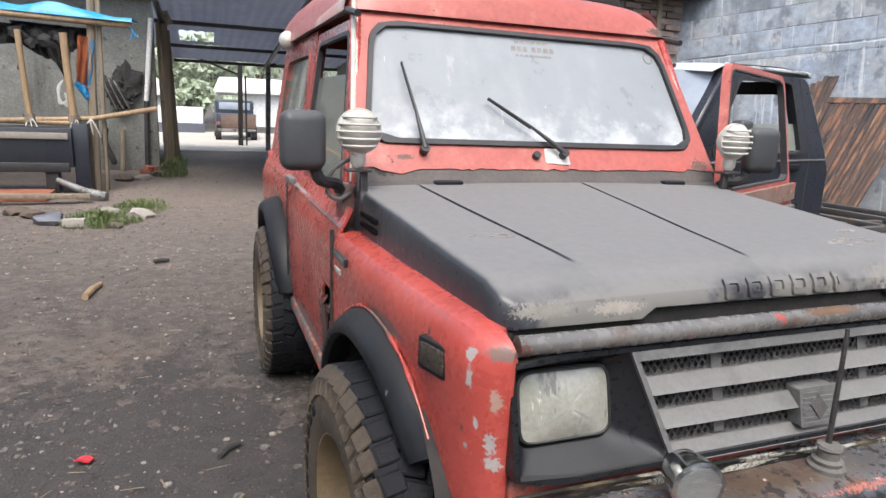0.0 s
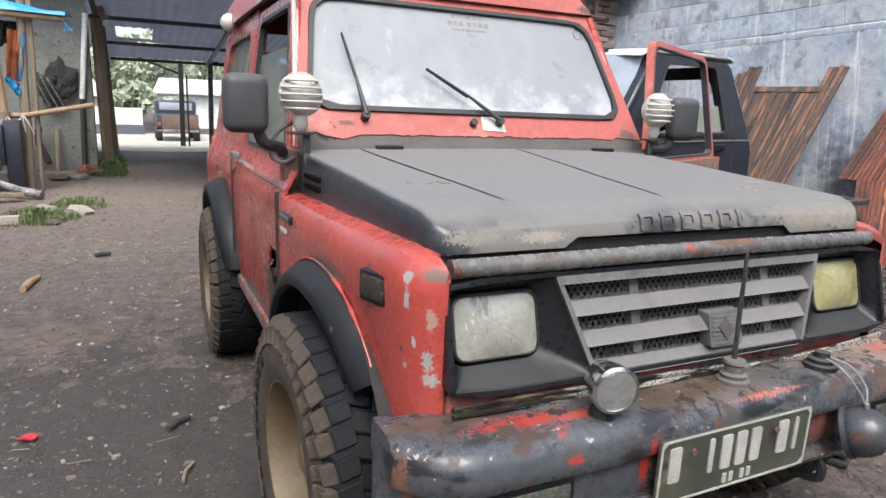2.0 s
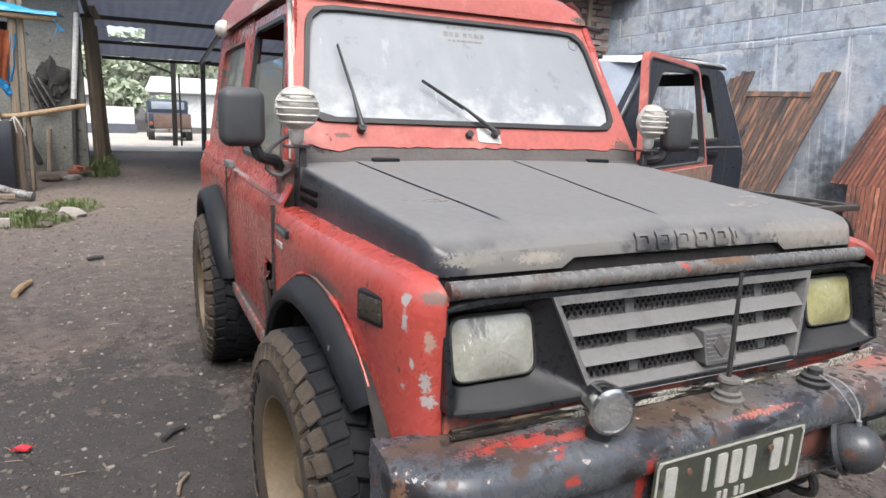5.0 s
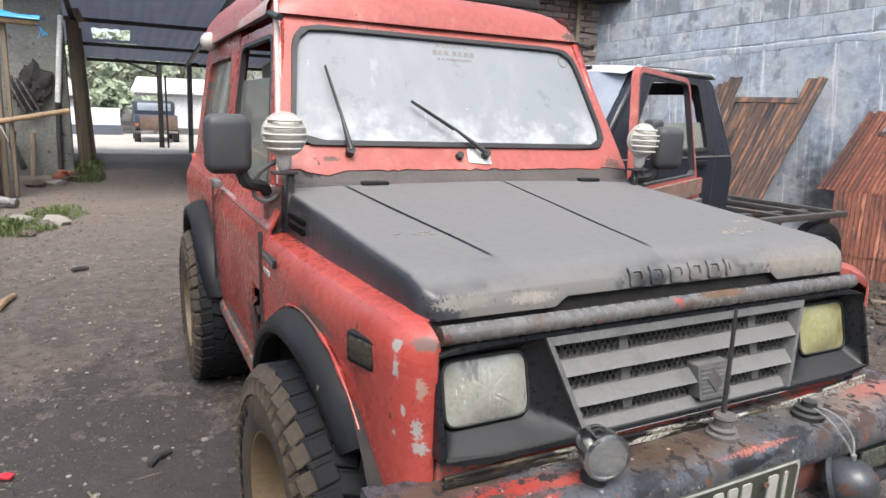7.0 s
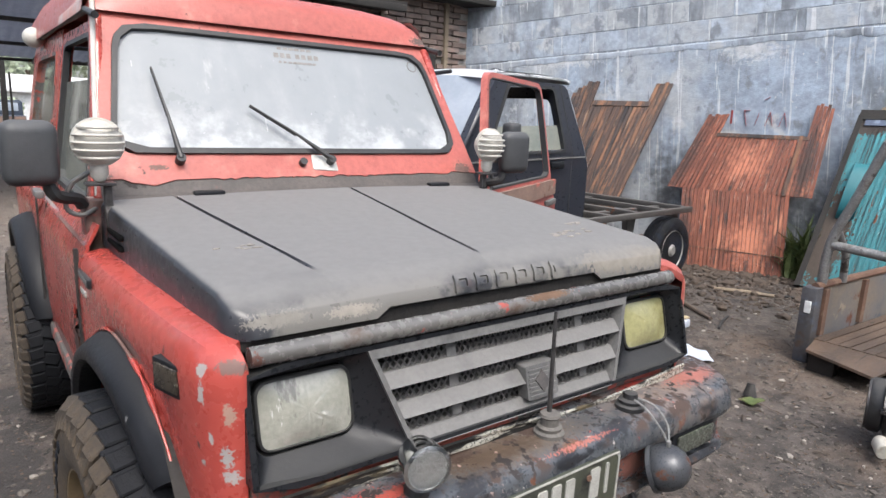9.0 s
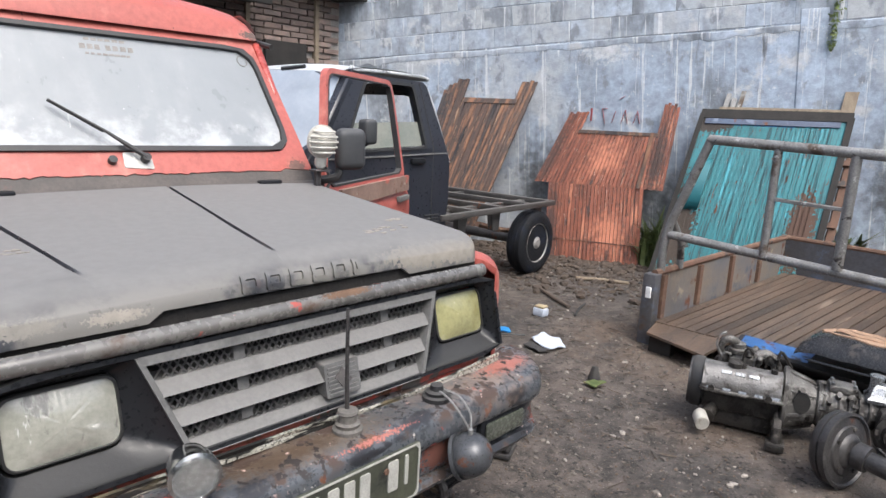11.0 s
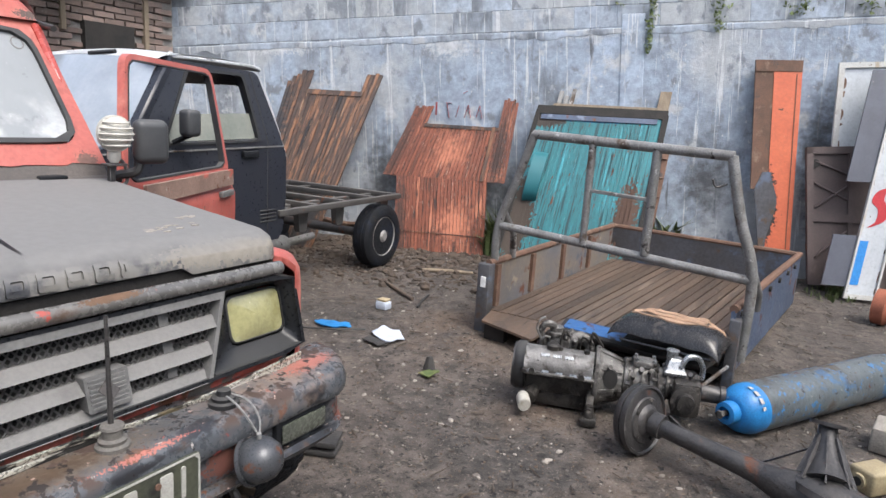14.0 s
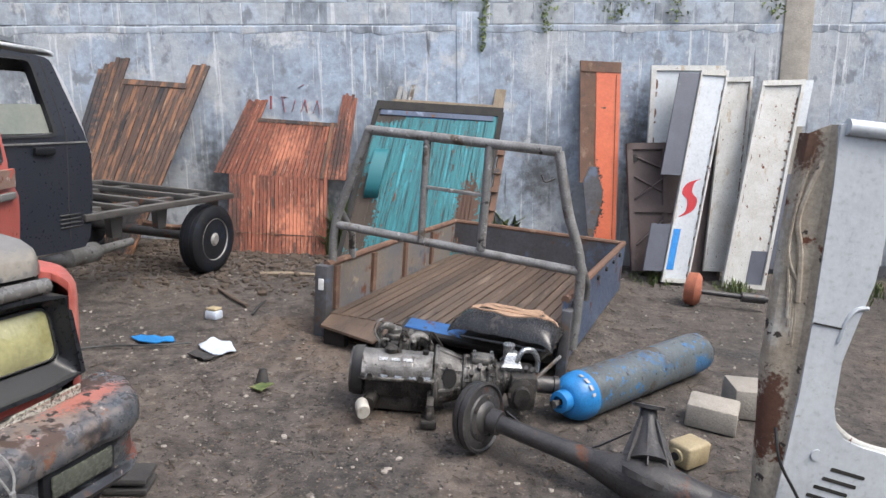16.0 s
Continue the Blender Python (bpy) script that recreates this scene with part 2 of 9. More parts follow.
M["bumper"] = surf("worn_bumper_paint", (0.075, 0.082, 0.092), (0.05, 0.056, 0.064), 3, 0.28, bump=0.12, bscale=30, grain=0.12, coat=0.15, coat_rough=0.15, layers=(
    ((0.115, 0.105, 0.09), 4, 0.57, 0.72, 0.45, ONE), ((0.018, 0.019, 0.023), 5, 0.58, 0.62, 0.35, (0.8, 1, 2)), (RUST, 11, 0.625, 0.65, 0.9, ONE), ((0.34, 0.045, 0.033), 13, 0.655, 0.665, 0.45, (0.8, 1, 1.6)), ((0.42, 0.39, 0.36), 34, 0.67, 0.685, 0.6, ONE), ((0.02, 0.015, 0.013), 24, 0.64, 0.66, 0.9, ONE)), spots=(
    ((0.26, 0.195, 0.16), (0.46, -0.08, 0.62), (0.36, 0.12, 0.09), 0.5, 1.6, 0.9), ((0.13, 0.105, 0.085), (-0.05, -0.1, 0.66), (0.3, 0.08, 0.03), 0.5, 1.6, 0.9), ((0.085, 0.052, 0.036), (-0.60, -0.03, 0.66), (0.16, 0.035, 0.02), 0.8, 2.6, 0.2), ((0.36, 0.045, 0.034), (-0.50, -0.085, 0.66), (0.11, 0.03, 0.02), 0.4, 3.6, 0.3), ((0.40, 0.075, 0.055), (-0.36, -0.10, 0.66), (0.075, 0.02, 0.016), 0.4, 3.6, 0.3), ((0.018, 0.015, 0.015), (-0.60, -0.12, 0.655), (0.035, 0.012, 0.012), 0.8, 3.6),
    ((0.085, 0.058, 0.04), (-0.13, -0.08, 0.655), (0.20, 0.06, 0.04), 0.4, 2.2, 0.6), ((0.05, 0.03, 0.022), (-0.2, -0.05, 0.655), (0.08, 0.03, 0.04), 0.5, 2.8, 0.4), ((0.34, 0.11, 0.085), (0.05, -0.15, 0.655), (0.12, 0.009, 0.012), 0.5, 3.6, 0.3), ((0.36, 0.13, 0.10), (0.60, -0.07, 0.66), (0.11, 0.04, 0.014), 0.45, 3.4, 0.3), ((0.28, 0.04, 0.03), (0.42, -0.02, 0.66), (0.08, 0.02, 0.02), 0.45, 3.4, 0.3),
    ((0.17, 0.085, 0.05), (-0.72, -0.09, 0.59), (0.03, 0.02, 0.06), 0.85, 2.8, 0.3), ((0.10, 0.04, 0.028), (-0.62, -0.16, 0.52), (0.06, 0.03, 0.035), 0.85, 3.2), ((0.13, 0.055, 0.04), (-0.64, -0.15, 0.49), (0.09, 0.05, 0.025), 0.85, 3.2), ((0.34, 0.04, 0.03), (-0.245, -0.16, 0.56), (0.018, 0.03, 0.06), 0.4, 3.0), ((0.02, 0.016, 0.015), (-0.30, -0.16, 0.595), (0.03, 0.03, 0.02), 0.6, 3.2), ((0.16, 0.06, 0.045), (0.27, -0.15, 0.54), (0.06, 0.04, 0.04), 0.85, 2.6), ((0.15, 0.055, 0.04), (0.70, -0.1, 0.52), (0.06, 0.07, 0.05), 0.85, 2.6)), chips=(
    ((0.055, 0.034, 0.027), 13, 0.53, 0.60, 0.8, ONE), ((0.02, 0.016, 0.015), 30, 0.58, 0.61, 0.8, ONE), ((0.45, 0.33, 0.29), 38, 0.645, 0.67, 0.6, ONE)))
M["lip"] = surf("worn_grey_header_paint", (0.145, 0.14, 0.132), (0.085, 0.083, 0.082), 3, 0.26, bump=0.08, bscale=40, grain=0.1, coat=0.15, coat_rough=0.15, layers=(
    ((0.07, 0.07, 0.073), 4, 0.54, 0.66, 0.3, (0.5, 1, 1)), ((0.09, 0.06, 0.045), 7, 0.55, 0.66, 0.9, ONE), ((0.33, 0.06, 0.045), 13, 0.66, 0.675, 0.5, ONE), ((0.5, 0.42, 0.38), 18, 0.665, 0.69, 0.6, ONE), ((0.02, 0.018, 0.018), 17, 0.64, 0.66, 0.6, ONE)), spots=(
    ((0.13, 0.075, 0.045), (0.1, 0.01, 0.938), (0.07, 0.02, 0.008), 0.9, 2.6), ((0.11, 0.05, 0.04), (-0.585, 0.02, 0.92), (0.018, 0.02, 0.015), 0.9, 2.4)))
M["tyre"] = surf("muddy_tyre_rubber", (0.010, 0.011, 0.013), (0.017, 0.018, 0.021), 8, 0.62, bump=0.3, bscale=160, spec=0.12, layers=(((0.014, 0.02, 0.036), 5, 0.5, 0.75, 0.5, ONE), ((0.075, 0.055, 0.036), 9, 0.63, 0.74, 0.9, ONE)))
M["tyre_side"] = surf("brown_mud_on_sidewall", (0.085, 0.062, 0.040), (0.040, 0.032, 0.024), 9, 0.85, bump=0.35, bscale=90, grain=0.4, layers=(((0.025, 0.023, 0.023), 6, 0.55, 0.72, 0.8, ONE), ((0.16, 0.12, 0.08), 20, 0.6, 0.68, 0.9, ONE)))
M["rim"] = surf("dirty_cream_rim", (0.195, 0.145, 0.082), (0.125, 0.09, 0.052), 6, 0.6, bump=0.1, layers=(((0.09, 0.06, 0.04), 8, 0.56, 0.75, 0.85, ONE),))
M["chrome"] = surf("dull_chrome", (0.74, 0.75, 0.76), (0.64, 0.65, 0.65), 8, 0.16, 1.0, bump=0.05, grain=0.1, layers=(((0.2, 0.17, 0.14), 12, 0.62, 0.72, 0.7, ONE),))
M["chrome_worn"] = surf("flaking_chrome_trim", (0.62, 0.60, 0.53), (0.42, 0.40, 0.34), 12, 0.3, 0.6, bump=0.2, layers=(((0.02, 0.019, 0.018), 9, 0.47, 0.50, 0.6, (0.4, 1, 3)), ((0.16, 0.13, 0.08), 9, 0.6, 0.68, 0.8, (0.4, 1, 1)), ((0.02, 0.019, 0.018), 26, 0.6, 0.64, 0.7, ONE)))
M["steel"] = surf("oily_dark_steel", (0.034, 0.034, 0.037), (0.07, 0.066, 0.064), 7, 0.38, 0.3, bump=0.3, bscale=70, grain=0.3, layers=((RUST, 6, 0.6, 0.70, 0.85, ONE), ((0.12, 0.115, 0.11), 14, 0.6, 0.7, 0.6, ONE)))
# pale rail tops put the light on them into the paint
M["rail_steel"] = surf("black_chassis_paint_lit_tops", (0.04, 0.039, 0.039), (0.075, 0.07, 0.066), 6, 0.5, bump=0.25, grain=0.35, dust_toplight=((0.12, 0.115, 0.11), 0.5, 1.0, 0.5), layers=((RUST, 9, 0.62, 0.68, 0.9, ONE),))
# near-black for soiled undersides; in holes and gaps it stands for shade
M["dark"] = surf("near_black_dirt_and_hole_shade", (0.014, 0.0135, 0.013), (0.028, 0.025, 0.023), 8, 0.85, bump=0.3)
M["white_plastic"] = surf("white_lamp_guard_plastic", (0.50, 0.49, 0.45), (0.40, 0.385, 0.34), 9, 0.5, bump=0.05, grain=0.12, layers=(((0.2, 0.175, 0.14), 12, 0.6, 0.8, 0.7, ONE),))
# bright and dark streaks in this colour stand for the reflector's glints
M["lens"] = surf("hazy_headlamp_glass_with_glints", (0.33, 0.33, 0.29), (0.22, 0.225, 0.195), 7, 0.10, bump=0.35, bscale=26, grain=0.14, coat=0.9, layers=(((0.62, 0.62, 0.58), 13, 0.60, 0.66, 0.1, (2.5, 1, 0.8)), ((0.12, 0.12, 0.105), 12, 0.60, 0.70, 0.1, (2.5, 1, 0.8)), ((0.5, 0.5, 0.46), 5, 0.58, 0.7, 0.15, (1.5, 1, 0.8))))
M["lens_yellow"] = surf("yellowed_headlamp_glass", (0.32, 0.31, 0.155), (0.26, 0.25, 0.13), 5, 0.16, bump=0.2, bscale=22, grain=0.15, coat=0.6, layers=(((0.42, 0.42, 0.3), 6, 0.56, 0.66, 0.2, ONE), ((0.22, 0.2, 0.08), 5, 0.58, 0.7, 0.2, ONE)))

M["reflector"] = surf("bright_lamp_reflector", (0.9, 0.91, 0.92), (0.6, 0.61, 0.61), 34, 0.3, 0.7, bump=0.5, bscale=36, grain=0.1, contrast=0.12)
M["clear_glass"] = surf("fluted_clear_glass", (0.95, 0.96, 0.96), (0.9, 0.92, 0.92), 8, 0.10, bump=0.25, bscale=45, grain=0.05)
M["clear_glass"].node_tree.nodes["Principled BSDF"].inputs["Transmission Weight"].default_value = 0.97
M["lens_dull"] = surf("dull_green_fog_lamp_lens", (0.085, 0.092, 0.075), (0.055, 0.06, 0.052), 8, 0.25, bump=0.15, grain=0.2, coat=0.3)
M["amber_dead"] = surf("blackened_side_marker_lens", (0.02, 0.017, 0.015), (0.06, 0.05, 0.037), 9, 0.3, bump=0.1, layers=(((0.5, 0.48, 0.4), 16, 0.62, 0.7, 0.4, ONE),))
M["rubber"] = surf("perished_rubber", (0.015, 0.016, 0.018), (0.03, 0.03, 0.03), 9, 0.5, bump=0.15, dust_toplight=((0.075, 0.073, 0.07), 0.5, 1.0, 0.6))
M["ws_glass"] = surf("dusty_windscreen_glass", (0.25, 0.268, 0.28), (0.20, 0.216, 0.228), 0.9, 0.35, bump=0.0, grain=0.03, coat=0.55, coat_rough=0.02, spec=0.3, layers=(
    ((0.30, 0.315, 0.33), 2.0, 0.48, 0.8, 0.5, (2.5, 1, 0.35)), ((0.40, 0.41, 0.42), 5, 0.63, 0.78, 0.6, (2.2, 1, 0.5)), ((0.46, 0.47, 0.48), 60, 0.68, 0.74, 0.6, (1.5, 1, 0.6)), ((0.44, 0.45, 0.46), 26, 0.67, 0.73, 0.6, (3.0, 1, 0.22))), worn=((0.40, 0.415, 0.425), 2, 1.12, 1.40))
M["side_glass"] = surf("dirty_side_glass", (0.24, 0.25, 0.22), (0.16, 0.18, 0.16), 4, 0.12, bump=0.02, grain=0.08, coat=0.6)
M["mirror_grey"] = surf("sun_greyed_mirror_plastic", (0.036, 0.039, 0.043), (0.055, 0.058, 0.062), 7, 0.5, bump=0.08, bscale=200, grain=0.15, dust_toplight=((0.085, 0.086, 0.088), 0.3, 1.0, 0.6))
M["lamp_steel"] = surf("dull_blue_grey_lamp_steel", (0.085, 0.09, 0.098), (0.05, 0.053, 0.06), 14, 0.35, 0.3, bump=0.1, grain=0.25, layers=((RUST, 20, 0.62, 0.67, 0.9, ONE),))
M["scrape"] = surf("scraped_rusty_door_band", (0.28, 0.19, 0.15), (0.19, 0.12, 0.095), 9, 0.7, bump=0.2, grain=0.3, layers=(((0.42, 0.085, 0.06), 7, 0.56, 0.6, 0.5, ONE), (RUST, 11, 0.58, 0.64, 0.9, ONE), ((0.4, 0.34, 0.3), 16, 0.62, 0.68, 0.7, ONE)))
M["faded_ink"] = surf("faded_brown_lettering", (0.16, 0.145, 0.13), (0.24, 0.23, 0.22), 40, 0.6, bump=0.0, grain=0.3)
# near-black fill for joints; in slots and holes it stands for shade
M["mesh"] = surf("black_joint_and_hole_fill", (0.012, 0.012, 0.012), (0.03, 0.028, 0.026), 9, 0.8, bump=0)
M["vent"] = surf("black_vent_opening", (0.004, 0.004, 0.004), (0.006, 0.006, 0.006), 9, 0.95, bump=0, spec=0.05)
M["plate"] = surf("dirty_dark_plate_paint", (0.038, 0.043, 0.037), (0.075, 0.08, 0.055), 7, 0.4, bump=0.12, grain=0.3, layers=(((0.16, 0.16, 0.10), 5, 0.55, 0.72, 0.6, ONE), ((0.02, 0.02, 0.02), 9, 0.58, 0.68, 0.5, ONE)))
M["plate_mark"] = surf("chalky_white_plate_marks", (0.45, 0.45, 0.42), (0.33, 0.33, 0.3), 20, 0.6, bump=0.1)
M["grey_mark"] = surf("grey_relief_marks", (0.05, 0.05, 0.052), (0.11, 0.1, 0.095), 12, 0.65, bump=0.1)
M["seat"] = surf("dark_seat_cloth", (0.04, 0.04, 0.042), (0.06, 0.058, 0.055), 8, 0.9, bump=0.2)
M["tan_card"] = surf("tan_cardboard_lining", (0.42, 0.28, 0.19), (0.34, 0.22, 0.15), 9, 0.85, bump=0.2, layers=(((0.2, 0.12, 0.08), 6, 0.6, 0.75, 0.9, ONE),))
M["vinyl"] = surf("black_vinyl", (0.014, 0.014, 0.016), (0.024, 0.024, 0.025), 8, 0.24, bump=0.1, layers=(((0.12, 0.1, 0.08), 7, 0.6, 0.8, 0.7, ONE),))
M["pickup_paint"] = surf("blue_black_cab_paint", (0.015, 0.018, 0.027), (0.021, 0.023, 0.03), 4, 0.36, bump=0.0, grain=0.05, coat=0.12, layers=(((0.07, 0.067, 0.063), 2.5, 0.6, 0.9, 0.6, ONE),))
M["pickup_roof"] = surf("worn_silver_roof_paint", (0.55, 0.57, 0.59), (0.36, 0.38, 0.40), 5, 0.4, bump=0.1, layers=(((0.04, 0.042, 0.05), 6, 0.6, 0.68, 0.5, ONE), (RUST, 14, 0.68, 0.71, 0.8, ONE)))
# the sky mirrored in this glass is put into its pale blue
M["pickup_glass"] = surf("sky_mirroring_pickup_windscreen", (0.34, 0.38, 0.43), (0.26, 0.3, 0.35), 3, 0.1, bump=0.02, grain=0.05, coat=0.8)
M["dark_glass"] = surf("dark_window_glass", (0.035, 0.04, 0.042), (0.09, 0.095, 0.095), 3, 0.08, bump=0.02, grain=0.1, coat=0.6)
M["bed_blue"] = surf("chipped_blue_bed_paint", (0.06, 0.09, 0.155), (0.045, 0.06, 0.10), 3, 0.5, bump=0.15, layers=(((0.16, 0.2, 0.28), 7, 0.56, 0.7, 0.7, ONE), (RUST, 6, 0.6, 0.66, 0.9, ONE)))
M["bed_dark"] = surf("grimy_dark_steel_panel", (0.085, 0.09, 0.105), (0.06, 0.056, 0.055), 3, 0.55, bump=0.2, grain=0.3, layers=(((0.10, 0.13, 0.19), 4, 0.54, 0.66, 0.55, (0.6, 1, 1)), ((0.11, 0.075, 0.055), 5, 0.58, 0.68, 0.9, ONE)))
M["patch_blue"] = surf("scuffed_bright_blue_paint", (0.035, 0.14, 0.38), (0.03, 0.09, 0.24), 9, 0.45, bump=0.2, grain=0.3, layers=((RUST, 11, 0.6, 0.66, 0.9, ONE), ((0.05, 0.05, 0.055), 14, 0.58, 0.66, 0.7, ONE)))
M["rusty"] = surf("rusty_brown_steel", (0.165, 0.09, 0.06), (0.10, 0.06, 0.043), 7, 0.8, bump=0.35, bscale=70, layers=(((0.25, 0.17, 0.12), 8, 0.56, 0.7, 0.8, ONE), ((0.05, 0.045, 0.045), 7, 0.6, 0.7, 0.7, ONE)))
M["inner"] = surf("bare_ochre_inner_panel", (0.20, 0.165, 0.125), (0.12, 0.125, 0.14), 3, 0.6, bump=0.15, grain=0.3, layers=((RUST, 5, 0.57, 0.66, 0.9, ONE), ((0.075, 0.09, 0.12), 4, 0.56, 0.68, 0.6, ONE), ((0.3, 0.26, 0.2), 9, 0.62, 0.7, 0.7, ONE)))
M["floor_wood"] = surf("wet_brown_bed_floor", (0.135, 0.092, 0.066), (0.075, 0.056, 0.045), 4, 0.5, bump=0.3, bscale=80, stretch=(0.3, 3, 3), randomise=0.35, grain=0.4, layers=(((0.22, 0.17, 0.13), 5, 0.58, 0.7, 0.6, (0.3, 3, 1)), ((0.04, 0.034, 0.03), 6, 0.58, 0.7, 0.6, (0.4, 3, 1))))
M["pipe"] = surf("dull_galvanised_pipe", (0.27, 0.272, 0.27), (0.15, 0.145, 0.138), 8, 0.5, 0.25, bump=0.25, grain=0.35, layers=(((0.10, 0.075, 0.058), 6, 0.54, 0.66, 0.85, ONE), ((0.44, 0.44, 0.43), 18, 0.62, 0.68, 0.55, ONE), ((0.05, 0.045, 0.042), 14, 0.6, 0.66, 0.85, ONE)))
M["plank_red"] = surf("orange_brown_board", (0.33, 0.105, 0.058), (0.19, 0.064, 0.042), 5, 0.65, bump=0.4, bscale=70, stretch=(5, 0.5, 1), randomise=0.2, grain=0.5, uv=True, layers=(
    ((0.11, 0.05, 0.038), 5, 0.52, 0.64, 0.85, (4, 0.5, 1)), ((0.5, 0.2, 0.12), 5, 0.55, 0.66, 0.7, (5, 0.5, 1)), ((0.045, 0.035, 0.034), 7, 0.57, 0.65, 0.85, (4, 0.5, 1)), ((0.55, 0.42, 0.34), 16, 0.62, 0.67, 0.8, (6, 0.4, 1)), ((0.03, 0.023, 0.022), 34, 0.6, 0.65, 0.85, (5, 0.3, 1))), spots=(
    ((0.56, 0.21, 0.125), (0.62, 0.30, 0), (0.26, 0.30, 1), 0.6, 2.4, 1.0), ((0.07, 0.045, 0.04), (1.15, 0.3, 0), (0.12, 0.6, 1), 0.85, 2.2, 0.8), ((0.09, 0.05, 0.042), (0.05, 0.3, 0), (0.10, 0.6, 1), 0.85, 2.2, 0.8)))
M["plank_brown"] = surf("dark_brown_board", (0.085, 0.045, 0.03), (0.04, 0.031, 0.028), 3, 0.5, bump=0.4, bscale=70, stretch=(4, 0.5, 1), randomise=0.15, grain=0.5, uv=True, layers=(
    ((0.24, 0.115, 0.06), 4, 0.47, 0.60, 0.6, (4, 0.6, 1)), ((0.024, 0.024, 0.027), 3, 0.54, 0.66, 0.85, (3, 0.5, 1)), ((0.34, 0.23, 0.155), 9, 0.605, 0.66, 0.7, (7, 0.4, 1)), ((0.13, 0.08, 0.055), 24, 0.56, 0.68, 0.8, (4, 0.3, 1)), ((0.012, 0.011, 0.011), 30, 0.6, 0.66, 0.8, (6, 0.25, 1))), spots=(
    ((0.036, 0.036, 0.041), (0.02, 1.1, 0), (0.16, 0.9, 1), 0.85, 1.6, 0.7), ((0.035, 0.034, 0.036), (0.62, 0.3, 0), (0.22, 0.5, 1), 0.85, 1.8, 0.7), ((0.22, 0.11, 0.06), (0.9, 1.6, 0), (0.12, 0.4, 1), 0.7, 1.6, 0.7)))
M["teal"] = surf("worn_teal_paint", (0.02, 0.205, 0.235), (0.018, 0.14, 0.165), 4, 0.55, bump=0.25, stretch=(3, 0.6, 1), randomise=0.1, uv=True, layers=(((0.03, 0.075, 0.085), 6, 0.52, 0.62, 0.8, (7, 0.25, 1)), ((0.05, 0.36, 0.44), 3, 0.56, 0.72, 0.5, (2, 0.5, 1)), (RUST, 9, 0.62, 0.66, 0.9, (3, 0.7, 1)), ((0.05, 0.05, 0.05), 12, 0.6, 0.66, 0.9, (4, 0.4, 1)), ((0.22, 0.36, 0.38), 22, 0.66, 0.70, 0.7, (4, 0.3, 1))), spots=(
    ((0.07, 0.055, 0.045), (0.1, 0.45, 0), (0.14, 0.5, 1), 0.9, 2.4), ((0.10, 0.06, 0.045), (1.1, 0.5, 0), (0.12, 0.4, 1), 0.9, 2.4), ((0.06, 0.05, 0.045), (0.12, 1.5, 0), (0.2, 0.1, 1), 0.9, 2.0), ((0.02, 0.14, 0.36), (0.62, 1.53, 0), (0.5, 0.05, 1), 0.6, 1.4)))
M["orange"] = surf("orange_door_panel_paint", (0.60, 0.15, 0.07), (0.5, 0.115, 0.055), 3, 0.5, bump=0.08, grain=0.14, uv=True, layers=(((0.40, 0.12, 0.07), 4, 0.58, 0.8, 0.7, (2, 0.6, 1)), ((0.66, 0.27, 0.17), 24, 0.66, 0.7, 0.7, ONE), ((0.1, 0.07, 0.055), 12, 0.68, 0.71, 0.9, ONE)), spots=(((0.05, 0.04, 0.037), (0.12, 0.72, 0), (0.10, 0.36, 1), 0.9, 1.6), ((0.14, 0.06, 0.045), (0.2, 0.1, 0), (0.2, 0.12, 1), 0.9, 2.4)))
M["white_paint"] = surf("rust_spotted_white_paint", (0.53, 0.565, 0.59), (0.43, 0.46, 0.49), 3, 0.35, bump=0.1, grain=0.1, coat=0.1, layers=(((0.38, 0.39, 0.4), 5, 0.58, 0.8, 0.6, (1, 1, 0.4)), ((0.34, 0.32, 0.28), 26, 0.68, 0.72, 0.8, ONE), (RUST, 17, 0.715, 0.735, 0.9, ONE)))
M["white_rusty"] = surf("flaking_white_paint", (0.53, 0.54, 0.525), (0.43, 0.42, 0.39), 6, 0.5, bump=0.25, grain=0.2, layers=(((0.42, 0.36, 0.28), 9, 0.58, 0.68, 0.9, (1, 1, 0.5)), (RUST, 20, 0.645, 0.67, 0.9, (1, 1, 0.6)), ((0.06, 0.045, 0.035), 40, 0.67, 0.69, 0.9, ONE)))
M["slate"] = surf("slate_grey_panel_paint", (0.10, 0.11, 0.14), (0.075, 0.08, 0.1), 4, 0.5, bump=0.08, grain=0.12, layers=(((0.3, 0.3, 0.32), 13, 0.68, 0.72, 0.7, ONE),))
M["mauve"] = surf("brown_primer_door_shell", (0.115, 0.085, 0.08), (0.085, 0.065, 0.062), 5, 0.7, bump=0.15, layers=(((0.2, 0.15, 0.13), 6, 0.58, 0.8, 0.8, ONE), (RUST, 9, 0.66, 0.7, 0.9, ONE)))
M["sticker_blue"] = surf("blue_sticker", (0.03, 0.22, 0.6), (0.04, 0.26, 0.62), 6, 0.4, bump=0)
M["sticker_red"] = surf("red_sticker", (0.5, 0.03, 0.04), (0.42, 0.03, 0.04), 6, 0.4, bump=0)
M["cylinder"] = surf("scratched_blue_grey_cylinder_paint", (0.115, 0.135, 0.145), (0.07, 0.082, 0.09), 4, 0.42, bump=0.2, bscale=50, grain=0.35, layers=(((0.035, 0.12, 0.25), 6, 0.53, 0.62, 0.45, ONE), ((0.085, 0.07, 0.055), 5, 0.52, 0.66, 0.7, ONE), ((0.03, 0.16, 0.36), 26, 0.585, 0.62, 0.45, ONE), (RUST, 15, 0.64, 0.68, 0.85, ONE), ((0.25, 0.27, 0.28), 44, 0.64, 0.68, 0.5, ONE), ((0.035, 0.038, 0.042), 28, 0.6, 0.65, 0.6, ONE)))
